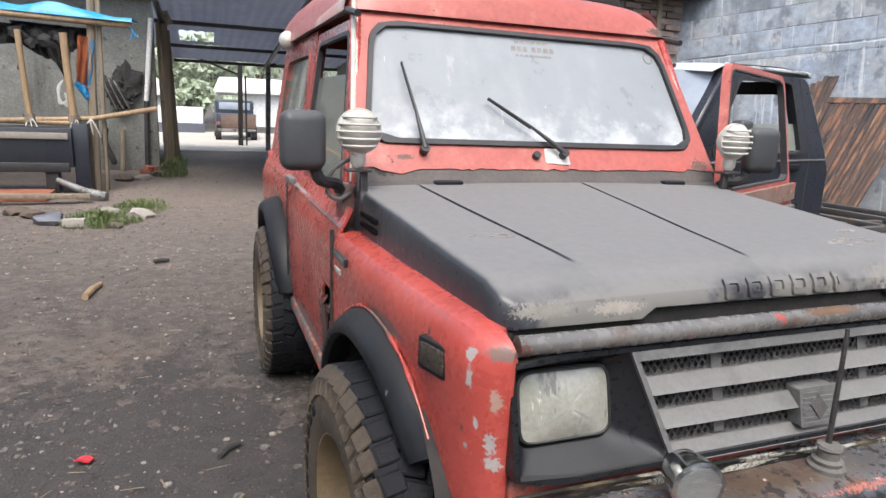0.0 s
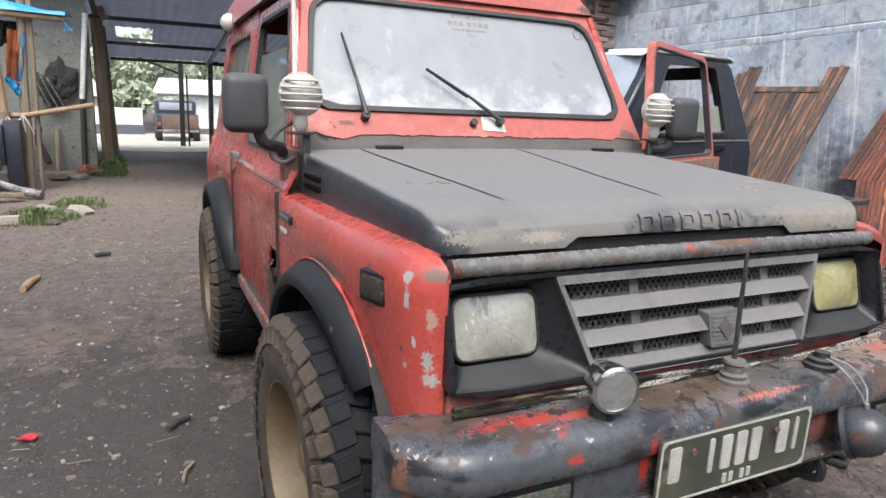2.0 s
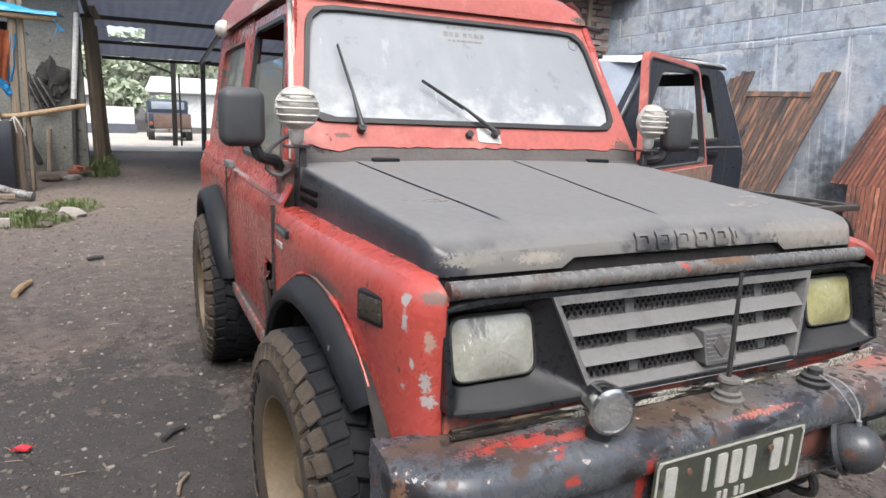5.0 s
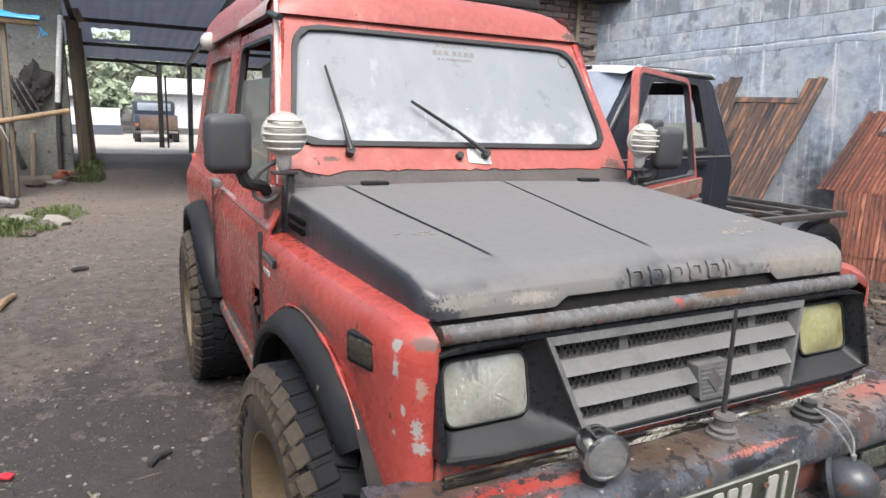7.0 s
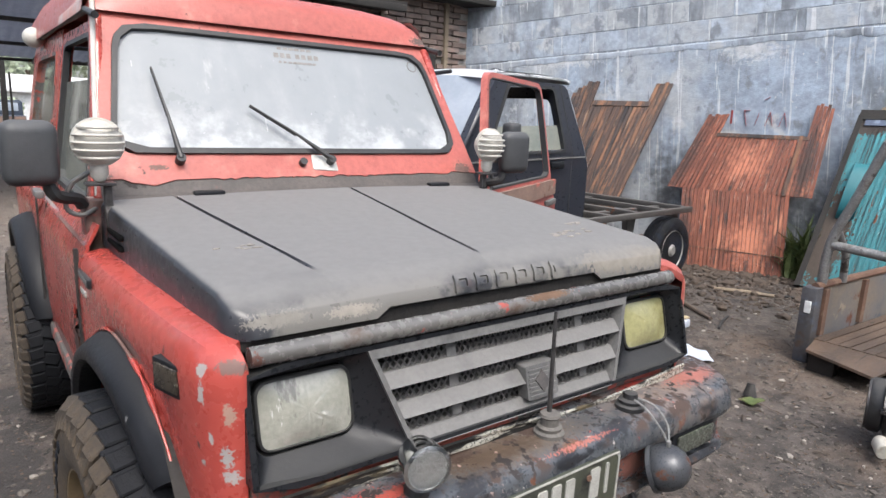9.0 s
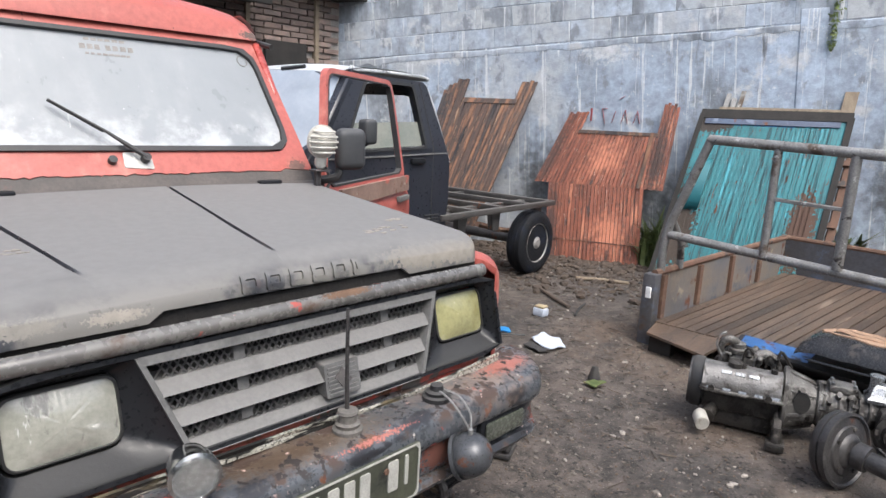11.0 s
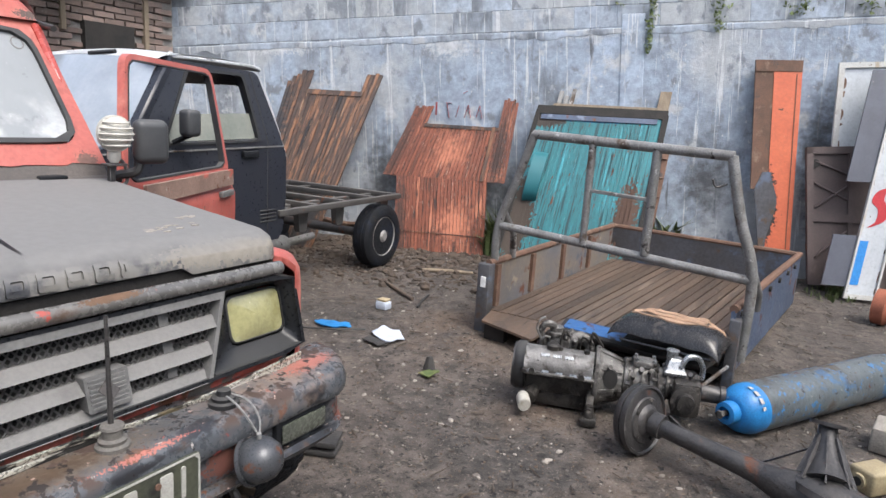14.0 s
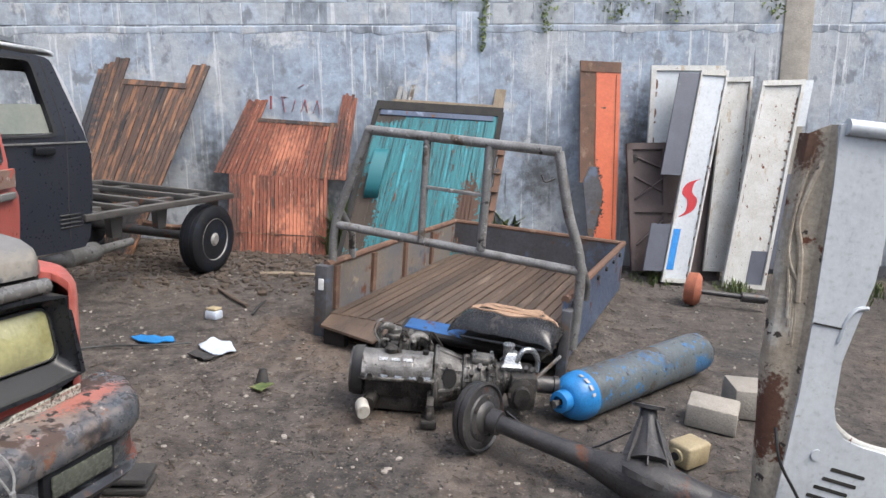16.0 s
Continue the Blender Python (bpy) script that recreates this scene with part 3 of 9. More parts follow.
M["cyl_blue"] = surf("bright_blue_cylinder_shoulder", (0.02, 0.22, 0.55), (0.02, 0.16, 0.4), 9, 0.4, bump=0.12, layers=(((0.35, 0.4, 0.45), 13, 0.66, 0.7, 0.5, ONE),))
M["alloy"] = surf("greasy_cast_alloy", (0.20, 0.195, 0.185), (0.085, 0.08, 0.074), 16, 0.4, 0.4, bump=0.6, bscale=90, grain=0.4, layers=(((0.025, 0.022, 0.02), 10, 0.5, 0.6, 0.5, ONE), ((0.36, 0.35, 0.335), 30, 0.6, 0.68, 0.35, ONE)))
M["alloy_cover"] = surf("dull_silver_rocker_cover", (0.24, 0.235, 0.23), (0.12, 0.115, 0.11), 14, 0.4, 0.4, bump=0.4, bscale=90, grain=0.3, layers=(((0.06, 0.053, 0.046), 9, 0.56, 0.66, 0.6, ONE), ((0.03, 0.027, 0.025), 22, 0.62, 0.67, 0.6, ONE)))
M["alloy_dark"] = surf("oil_black_casting", (0.032, 0.029, 0.027), (0.065, 0.06, 0.054), 12, 0.42, 0.3, bump=0.6, bscale=80, grain=0.4, layers=(((0.014, 0.013, 0.012), 8, 0.52, 0.64, 0.4, ONE), ((0.14, 0.125, 0.11), 22, 0.62, 0.69, 0.6, ONE)))
M["stain_cream"] = surf("rust_stained_cream_paint", (0.46, 0.41, 0.33), (0.30, 0.25, 0.19), 5, 0.65, bump=0.25, grain=0.3, layers=(((0.55, 0.53, 0.48), 6, 0.56, 0.68, 0.6, (1, 1, 0.4)), ((0.17, 0.115, 0.075), 5, 0.56, 0.66, 0.9, (1, 1, 0.3)), (RUST, 9, 0.60, 0.65, 0.9, ONE), ((0.05, 0.04, 0.035), 16, 0.62, 0.66, 0.8, ONE)), spots=(((0.11, 0.06, 0.04), (-0.03, 0.05, 1.36), (0.05, 0.1, 0.1), 0.9, 1.8, 0.5), ((0.12, 0.055, 0.035), (-0.01, 0.05, 0.45), (0.06, 0.1, 0.2), 0.9, 1.8, 0.4)))
M["wheel_grey"] = surf("grey_steel_wheel", (0.30, 0.29, 0.28), (0.2, 0.195, 0.19), 9, 0.5, 0.2, bump=0.15, grain=0.3)
M["alloy_bright"] = surf("clean_alloy_casting", (0.42, 0.44, 0.45), (0.26, 0.27, 0.28), 14, 0.3, 0.8, bump=0.2)
M["concrete"] = surf("weathered_concrete_block", (0.36, 0.33, 0.29), (0.27, 0.25, 0.22), 9, 0.9, bump=0.5, bscale=70, randomise=0.2)
M["jerry"] = surf("stained_yellow_canister", (0.42, 0.355, 0.225), (0.29, 0.23, 0.135), 9, 0.6, bump=0.1, layers=(((0.1, 0.07, 0.04), 8, 0.57, 0.75, 0.8, ONE),))
M["bamboo"] = surf("aged_bamboo", (0.36, 0.25, 0.14), (0.23, 0.155, 0.09), 6, 0.6, bump=0.15, stretch=(3, 3, 0.5), layers=(((0.14, 0.1, 0.07), 7, 0.6, 0.75, 0.8, ONE),))
M["old_wood"] = surf("grey_weathered_wood", (0.26, 0.21, 0.15), (0.16, 0.125, 0.09), 5, 0.8, bump=0.3, stretch=(4, 4, 0.4), layers=(((0.05, 0.04, 0.035), 6, 0.62, 0.75, 0.9, ONE),))
M["tarp"] = surf("blue_tarpaulin", (0.015, 0.24, 0.55), (0.02, 0.33, 0.66), 6, 0.4, bump=0.3, bscale=25, layers=(((0.4, 0.55, 0.65), 7, 0.64, 0.75, 0.5, ONE),))
M["cloth_orange"] = surf("dusty_orange_cloth", (0.45, 0.13, 0.05), (0.33, 0.1, 0.05), 9, 0.9, bump=0.3)
M["rag"] = surf("sooty_dark_rags", (0.022, 0.022, 0.024), (0.05, 0.047, 0.045), 9, 0.9, bump=0.4)
M["plaster"] = surf("stained_grey_plaster", (0.25, 0.255, 0.235), (0.18, 0.183, 0.168), 2.2, 0.9, bump=0.25, bscale=40, grain=0.3, layers=(((0.09, 0.088, 0.08), 2.2, 0.53, 0.8, 0.9, DOWN), ((0.30, 0.29, 0.265), 5, 0.6, 0.72, 0.9, ONE), ((0.06, 0.057, 0.053), 6, 0.6, 0.7, 0.9, ONE)))
# zinc grey, raised in colour to stand in for weak bounce light
M["roof_zinc"] = surf("dull_zinc_corrugated_roof", (0.27, 0.29, 0.34), (0.33, 0.345, 0.39), 3, 0.9, bump=0.1)
M["leaf"] = surf("weed_leaf", (0.075, 0.125, 0.035), (0.17, 0.20, 0.075), 30, 0.6, bump=0, randomise=0.3, grain=0.4, layers=(((0.24, 0.21, 0.11), 24, 0.6, 0.7, 0.7, ONE),))
# distance haze is put into these leaves as a paler green
M["leaf_far"] = surf("haze_paled_far_foliage", (0.32, 0.38, 0.26), (0.46, 0.51, 0.38), 0.7, 0.7, bump=0, grain=0.4)
M["far_white"] = surf("far_white_wall", (0.72, 0.73, 0.72), (0.62, 0.63, 0.63), 1.5, 0.8, bump=0)
M["far_roof"] = surf("far_tiled_roof", (0.4, 0.38, 0.35), (0.5, 0.48, 0.45), 2, 0.8, bump=0.1)
M["truck_blue"] = surf("old_blue_truck_paint", (0.02, 0.03, 0.05), (0.03, 0.042, 0.065), 4, 0.5, bump=0.05)
M["truck_red"] = surf("brown_truck_tailgate", (0.17, 0.11, 0.085), (0.11, 0.075, 0.062), 4, 0.7, bump=0.1)
M["brick"] = surf("sooty_fired_brick", (0.27, 0.195, 0.165), (0.18, 0.145, 0.13), 9, 0.9, bump=0.5, bscale=70, randomise=0.45, layers=(((0.3, 0.25, 0.22), 7, 0.6, 0.75, 0.9, ONE),))
M["mortar"] = surf("crumbling_mortar", (0.30, 0.285, 0.265), (0.2, 0.19, 0.18), 7, 0.95, bump=0.5, bscale=60)
WALL_LAYERS = (
    ((0.40, 0.425, 0.45), 0.8, 0.44, 0.62, 0.9, (1, 1, 0.9)), ((0.17, 0.19, 0.215), 1.3, 0.53, 0.68, 0.9, (1.3, 1, 0.5)), ((0.47, 0.49, 0.51), 3.2, 0.56, 0.66, 0.9, (1, 1, 0.9)), ((0.22, 0.245, 0.275), 6.5, 0.55, 0.66, 0.9, (1, 1, 0.7)), ((0.56, 0.585, 0.605), 6.0, 0.585, 0.64, 0.85, (3.4, 1, 0.13)), ((0.13, 0.14, 0.155), 5.0, 0.60, 0.70, 0.9, (2.6, 1, 0.16)), ((0.55, 0.56, 0.57), 24, 0.64, 0.70, 0.85, (1, 1, 0.6)))
GRIME = (0.085, 0.092, 0.102)
M["wall"] = surf("streaked_blue_grey_plaster", (0.36, 0.43, 0.53), (0.255, 0.30, 0.36), 1.1, 0.85, bump=0.4, bscale=45, contrast=0.16, grain=0.3, layers=WALL_LAYERS, spots=(
    ((0.55, 0.57, 0.59), (1.3, 0, 1.86), (0.55, 0.3, 0.07), 0.85, 3.0, 0.9), ((0.54, 0.56, 0.58), (3.2, 0, 1.82), (0.35, 0.3, 0.14), 0.85, 3.2, 0.9), ((0.52, 0.54, 0.56), (4.5, 0, 1.88), (0.7, 0.3, 0.05), 0.85, 3.0, 0.9), ((0.54, 0.56, 0.58), (6.4, 0, 1.95), (0.9, 0.3, 0.05), 0.85, 3.0, 0.9),
    (GRIME, (2.45, 0, 0.45), (0.30, 0.3, 0.85), 0.9, 1.4, 1.0), (GRIME, (1.1, 0, 0.3), (0.5, 0.3, 0.6), 0.9, 1.4, 1.0), (GRIME, (5.75, 0, 0.45), (0.45, 0.3, 0.65), 0.9, 1.4, 1.0), (GRIME, (6.75, 0, 0.7), (0.25, 0.3, 0.8), 0.9, 1.4, 1.0), (GRIME, (4.0, 0, 0.2), (0.6, 0.3, 0.5), 0.9, 1.4, 1.0), ((0.56, 0.57, 0.58), (5.15, 0, 0.75), (0.06, 0.3, 0.5), 0.85, 1.6, 0.6), (GRIME, (8.1, 0, 0.8), (0.6, 0.3, 0.9), 0.9, 1.4, 1.0)))
M["block"] = surf("blue_grey_concrete_block", (0.40, 0.465, 0.555), (0.31, 0.35, 0.40), 1.1, 0.85, bump=0.4, bscale=45, contrast=0.14, grain=0.28, layers=WALL_LAYERS[:5], randomise=0.10)
M["graffiti"] = surf("red_spray_paint", (0.4, 0.06, 0.06), (0.34, 0.1, 0.1), 9, 0.7, bump=0)
# dark spot left of the car: shade put into the damp dirt's colour
M["ground"] = surf("damp_dirt_with_car_shade", (0.114, 0.094, 0.081), (0.066, 0.058, 0.053), 0.9, 0.8, bump=1.0, bscale=60, grain=0.75, contrast=0.2, layers=(
    ((0.15, 0.108, 0.08), 0.6, 0.50, 0.7, 0.95, ONE), ((0.028, 0.026, 0.026), 1.3, 0.55, 0.7, 0.5, ONE), ((0.05, 0.042, 0.037), 9, 0.56, 0.72, 0.8, ONE), ((0.17, 0.145, 0.12), 22, 0.60, 0.66, 0.9, ONE), ((0.020, 0.018, 0.018), 34, 0.58, 0.64, 0.8, ONE), ((0.19, 0.165, 0.14), 60, 0.60, 0.66, 0.9, ONE), ((0.30, 0.27, 0.235), 90, 0.66, 0.69, 0.9, ONE)), spots=(((0.19, 0.158, 0.134), (-1.6, 9.5, 0), (4.5, 8.6, 1), 0.9, 0.6, 0.9), ((0.050, 0.044, 0.041), (-1.3, 0.9, 0), (0.9, 1.5, 1), 0.8, 2.4),))
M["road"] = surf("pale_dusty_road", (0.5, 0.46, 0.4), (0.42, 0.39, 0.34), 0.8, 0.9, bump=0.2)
M["pebble"] = surf("mixed_pebbles", (0.17, 0.15, 0.13), (0.08, 0.072, 0.065), 5, 0.85, bump=0.3, grain=0.3)
M["chip"] = surf("pale_stone_chips", (0.33, 0.30, 0.265), (0.2, 0.185, 0.165), 9, 0.85, bump=0.2)
M["rubble"] = surf("brown_rubble", (0.13, 0.095, 0.07), (0.075, 0.06, 0.05), 6, 0.9, bump=0.4, randomise=0.4)
M["lane_stone"] = surf("reddish_lane_stones", (0.23, 0.175, 0.145), (0.13, 0.10, 0.085), 0.9, 0.85, bump=0.3, grain=0.3, contrast=0.1)
M["paper"] = surf("crumpled_white_plastic_bag", (0.56, 0.62, 0.72), (0.42, 0.47, 0.56), 12, 0.4, bump=0.2)
M["brick_red"] = surf("broken_red_brick", (0.36, 0.12, 0.07), (0.25, 0.09, 0.055), 9, 0.9, bump=0.4)
M["interior"] = surf("dark_cabin_trim", (0.02, 0.02, 0.021), (0.03, 0.029, 0.028), 6, 0.8, bump=0.1)

M["dusty_rubber"] = surf("dust_grey_rubber", (0.16, 0.15, 0.135), (0.09, 0.085, 0.08), 12, 0.75, bump=0.25, bscale=90, grain=0.3)

# ---- mesh helpers ----
def finish(name, bm, material, parent=None, label="", angle=38):
    """Links a bmesh as one mesh object, smooth but for its sharp edges."""
    bmesh.ops.recalc_face_normals(bm, faces=bm.faces)
    lim = radians(angle)
    for f in bm.faces:
        f.smooth = True
    for e in bm.edges:
        e.smooth = len(e.link_faces) == 2 and e.calc_face_angle(0) < lim
    me = bpy.data.meshes.new(name)
    bm.to_mesh(me)
    bm.free()
    me.materials.append(M[material])
    ob = new(name, me)
    ob.parent = parent
    if label:
        ob["label"] = label
    return ob


def part(name, bm, material, parent, label=""):
    return finish(name, bm, material, parent, label)


def thing(name, label, category, m=None, group="", kind=""):
    ob = new(name)
    ob.empty_display_size = 0.1
    if m is not None:
        ob.matrix_basis = m
    return tagged(ob, label, category, group, kind)


def whole(name, bm, material, label, category, m=None, group="", kind=""):
    ob = finish(name, bm, material)
    if m is not None:
        ob.matrix_basis = m
    return tagged(ob, label, category, group, kind)


def structure(name, bm, material, label="", m=None):
    return whole(name, bm, material, label, "", m, "", "structure")


def merge(*bms):
    out = bms[0]
    for b in bms[1:]:
        me = bpy.data.meshes.new("tmp")
        b.to_mesh(me)
        out.from_mesh(me)
        bpy.data.meshes.remove(me)
        b.free()
    return out


def moved(bm, m):
    bm.transform(m)
    return bm


def bx(lo, hi, bevel=0.0, seg=2):
    bm = bmesh.new()
    bmesh.ops.create_cube(bm, size=1)
    for v in bm.verts:
        for i in range(3):
            v.co[i] = lo[i] if v.co[i] < 0 else hi[i]
    if bevel:
        bmesh.ops.bevel(bm, geom=bm.edges[:], offset=bevel, segments=seg, affect="EDGES", profile=0.5)
    return bm


def ring_loft(rings, closed=True, caps=True):
    """Skins equal rings of points in order."""
    bm = bmesh.new()
    vs = [[bm.verts.new(p) for p in r] for r in rings]
    n = len(rings[0])
    for a, b in zip(vs, vs[1:]):
        for i in range(n if closed else n - 1):
            j = (i + 1) % n
            bm.faces.new((a[i], a[j], b[j], b[i]))
    if caps and closed:
        bm.faces.new(vs[0][::-1])
        bm.faces.new(vs[-1])
    return bm


def tube(points, r, seg=12, caps=True):
    """A round bar along points; r is one radius or one for each point."""
    pts = [Vector(p) for p in points]
    rs = r if isinstance(r, (list, tuple)) else [r] * len(pts)
    rings = []
    up = None
    for i, p in enumerate(pts):
        d = (pts[min(i + 1, len(pts) - 1)] - pts[max(i - 1, 0)]).normalized()
        if up is None:
            up = Vector((0, 0, 1)) if abs(d.z) < 0.9 else Vector((1, 0, 0))
        a = d.cross(up).normalized()
        up = a.cross(d).normalized()
        rings.append([p + (a * math.cos(k) + up * math.sin(k)) * rs[i] for k in [2 * math.pi * q / seg for q in range(seg)]])
    return ring_loft(rings, True, caps)


def curve_pts(points, n=6):
    """A smooth line through points."""
    P = [Vector(p) for p in points]
    out = []
    for i in range(len(P) - 1):
        a, b, c, d = P[max(i - 1, 0)], P[i], P[i + 1], P[min(i + 2, len(P) - 1)]
        for k in range(n):
            t = k / n
            out.append(0.5 * (2 * b + (c - a) * t + (2 * a - 5 * b + 4 * c - d) * t * t + (3 * b - a - 3 * c + d) * t ** 3))
    return out + [P[-1]]


def lathe(profile, seg=32, m=None):
    """Turns (radius, height) pairs round z."""
    rings = [[(r * math.cos(2 * math.pi * k / seg), r * math.sin(2 * math.pi * k / seg), z) for k in range(seg)] for r, z in profile]
    bm = ring_loft(rings, True, True)
    return moved(bm, m) if m is not None else bm


def beam(p, q, w, d, bevel=0.004, side=(0, 0, 1)):
    """A square bar from p to q, w across side and d along it."""
    p, q = Vector(p), Vector(q)
    y = (q - p).normalized()
    x = y.cross(Vector(side))
    x = (x if x.length > 1e-4 else y.cross(Vector((1, 0, 0)))).normalized()
    z = x.cross(y)
    m = Matrix((x, y, z)).transposed().to_4x4()
    m.translation = p
    return moved(bx((-w / 2, 0, -d / 2), (w / 2, (q - p).length, d / 2), bevel, 1), m)


def rounded(poly, r, n=4):
    """A polygon of (a, b) with its corners rounded."""
    out = []
    P = [Vector(p) for p in poly]
    for i, p in enumerate(P):
        a, b = P[i - 1] - p, P[(i + 1) % len(P)] - p
        ra = min(r, a.length * 0.45, b.length * 0.45)
        s, e = p + a.normalized() * ra, p + b.normalized() * ra
        for k in range(n + 1):
            t = k / n
            out.append((1 - t) ** 2 * s + 2 * t * (1 - t) * p + t * t * e)
    return out


def slab(poly, to3, t0, t1, bevel=0.0):
    """A flat polygon given thickness: to3(a, b, depth) places its points."""
    bm = ring_loft([[to3(a, b, t0) for a, b in poly], [to3(a, b, t1) for a, b in poly]])
    if bevel:
        es = [e for e in bm.edges if len(e.link_faces) == 2 and e.calc_face_angle(0) > 0.6]
        bmesh.ops.bevel(bm, geom=es, offset=bevel, segments=2, affect="EDGES", profile=0.5)
    return bm


def cast(poly, c, n):
    """Points where n even rays from c meet a polygon."""
    out = []
    for k in range(n):
        d = Vector((math.cos(2 * math.pi * k / n), math.sin(2 * math.pi * k / n)))
        best = None
        for i in range(len(poly)):
            a, b = Vector(poly[i - 1]), Vector(poly[i])
            e = b - a
            den = d.x * e.y - d.y * e.x
            if abs(den) < 1e-9:
                continue
            w = a - c
            t = (w.x * e.y - w.y * e.x) / den
            s = (w.x * d.y - w.y * d.x) / den
            if t > 0 and -1e-6 <= s <= 1 + 1e-6:
                best = t if best is None else max(best, t)
        out.append(c + d * best)
    return out


def framed(outer, hole, to3, t0, t1, n=64):
    """A slab with a hole through it; outer and hole are polygons round one centre."""
    c = sum((Vector(p) for p in hole), Vector((0, 0))) / len(hole)
    o, h = cast(outer, c, n), cast(hole, c, n)
    bm = bmesh.new()
    L = [[bm.verts.new(to3(*p, t)) for p in q] for q, t in ((o, t0), (h, t0), (h, t1), (o, t1))]
    for i in range(n):
        j = (i + 1) % n
        for a, b in ((0, 1), (1, 2), (2, 3), (3, 0)):
            bm.faces.new((L[a][i], L[a][j], L[b][j], L[b][i]))
    return bm


def dent(bm, amp, scale=4.0, seed=0.0):
    bm.normal_update()
    for v in bm.verts:
        v.co += v.normal * amp * noise.noise(v.co * scale + Vector((seed, seed, seed)))
    return bm


def lump(r, sub=2, rough=0.3, seed=0.0, squash=(1, 1, 1)):
    bm = bmesh.new()
    bmesh.ops.create_icosphere(bm, subdivisions=sub, radius=1)
    for v in bm.verts:
        k = 1 + rough * noise.noise(v.co * 1.6 + Vector((seed, seed * 2, seed * 3)))
        v.co = Vector((v.co.x * squash[0], v.co.y * squash[1], v.co.z * squash[2])) * r * k
    return bm


def bolt(p, axis, r=0.012, h=0.01):
    p = Vector(p)
    return tube([p, p + Vector(axis).normalized() * h], r, 6)


# ---- ground ----
def ground_z(x, y):
    k = noise.noise(Vector((x * 0.9, y * 0.9, 0))) * 0.010 + noise.noise(Vector((x * 4, y * 4, 5))) * 0.006 + noise.noise(Vector((x * 9, y * 9, 9))) * 0.0012
    return k - 0.004


def ground_mesh():
    def axis(lo, hi, step, far):
        a = [lo + step * k for k in range(int((hi - lo) / step) + 1)]
        out, s, p = [], step, a[-1]
        while p < far[1]:
            s *= 1.35
            p += s
            out.append(p)
        low, s, p = [], step, a[0]
        while p > far[0]:
            s *= 1.35
            p -= s
            low.append(p)
        return low[::-1] + a + out
    xs, ys = axis(-3.2, 7.2, 0.045, (-900, 900)), axis(-2.6, 8.0, 0.05, (-900, 900))
    verts = [(x, y, ground_z(x, y) if abs(x) < 30 and abs(y) < 40 else 0.0) for y in ys for x in xs]
    n = len(xs)
    faces = [(j * n + i, j * n + i + 1, (j + 1) * n + i + 1, (j + 1) * n + i) for j in range(len(ys) - 1) for i in range(n - 1)]
    me = bpy.data.meshes.new("ground")
    me.from_pydata(verts, [], faces)
    me.materials.append(M["ground"])
    for p in me.polygons:
        p.use_smooth = True
    return me


tagged(new("ground", ground_mesh()), "damp grey-brown dirt yard strewn with pebbles", "ground", kind="structure")
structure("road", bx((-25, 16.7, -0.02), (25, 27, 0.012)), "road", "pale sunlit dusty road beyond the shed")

# ---- walls ----
CORNER = Vector((3.99, 5.2, 0))
WALL_TURN = -67.8
WALL_M = Matrix.Translation(CORNER) @ pose(0, 0, 0, 0, 0, WALL_TURN)
COURSE = 4.5  # the courses climb against the sloping yard


def at_wall(s, z, off=0.0):
    """A place s metres along the blue-grey wall, off metres in front of it."""
    return WALL_M @ Vector((s, -off, z))


wall_east = structure("wall_east", bx((-0.6, 0, -0.6), (16, 0.22, 4.2)), "wall", "streaked blue-grey plastered block wall", WALL_M @ pose(0, 0, 0, 0, -COURSE, 0))
structure("wall_north", bx((1.85, 5.24, -0.2), (4.05, 5.44, 4.2)), "mortar", "old sooty brick wall")
# wooden post standing in the corner and pilasters of the block wall
part("pilaster", moved(dent(bx((8.2, -0.02, -0.6), (8.5, 0.1, 4.2), 0.01), 0.004, 3), Matrix.Identity(4)), "concrete", wall_east, "rough concrete pilaster")
part("plaster_edge", bx((4.9, -0.012, -0.5), (5.12, 0.1, 2.05), 0.006), "wall", wall_east)
# the ragged ledge of mortar between the plaster and the blocks above it
rows = []
for k in range(161):
    s = -0.5 + 10 * k / 160
    w = 0.035 + 0.05 * abs(noise.noise(Vector((s * 2.3, 1, 0)))) + 0.04 * noise.noise(Vector((s * 9, 4, 0)))
    d = 0.005 + 0.008 * abs(noise.noise(Vector((s * 5, 8, 0))))
    z = 1.905 + 0.015 * noise.noise(Vector((s * 1.3, 2, 0)))
    rows.append([(s, 0.01, z + 0.03), (s, -d, z + 0.012), (s, -d * 0.9, z - w * 0.5), (s, -0.003, z - w), (s, 0.01, z - w - 0.01)])
part("mortar_ledge", ring_loft(rows, False, False), "block", wall_east, "ragged pale mortar ledge")
# roof eave, a beam and brackets on top of the brick wall
structure("eave", merge(bx((1.2, 4.75, 2.40), (2.80, 5.5, 2.44)), bx((1.2, 4.72, 2.34), (2.78, 4.78, 2.41), 0.01), bx((2.8, 4.9, 2.58), (4.3, 5.5, 2.64), 0.005)), "dark", "dark timber eave")
structure("wall_post", merge(beam((3.62, 5.2, -0.1), (3.62, 5.2, 2.65), 0.07, 0.05), beam((2.77, 5.2, 1.95), (2.77, 5.2, 2.65), 0.06, 0.05)), "old_wood", "weathered timber post on the brick wall")
bm = bx((2.96, 5.16, 1.78), (3.47, 5.26, 2.06), 0.0)
structure("vent_opening", bm, "dark", "blocked dark vent opening")

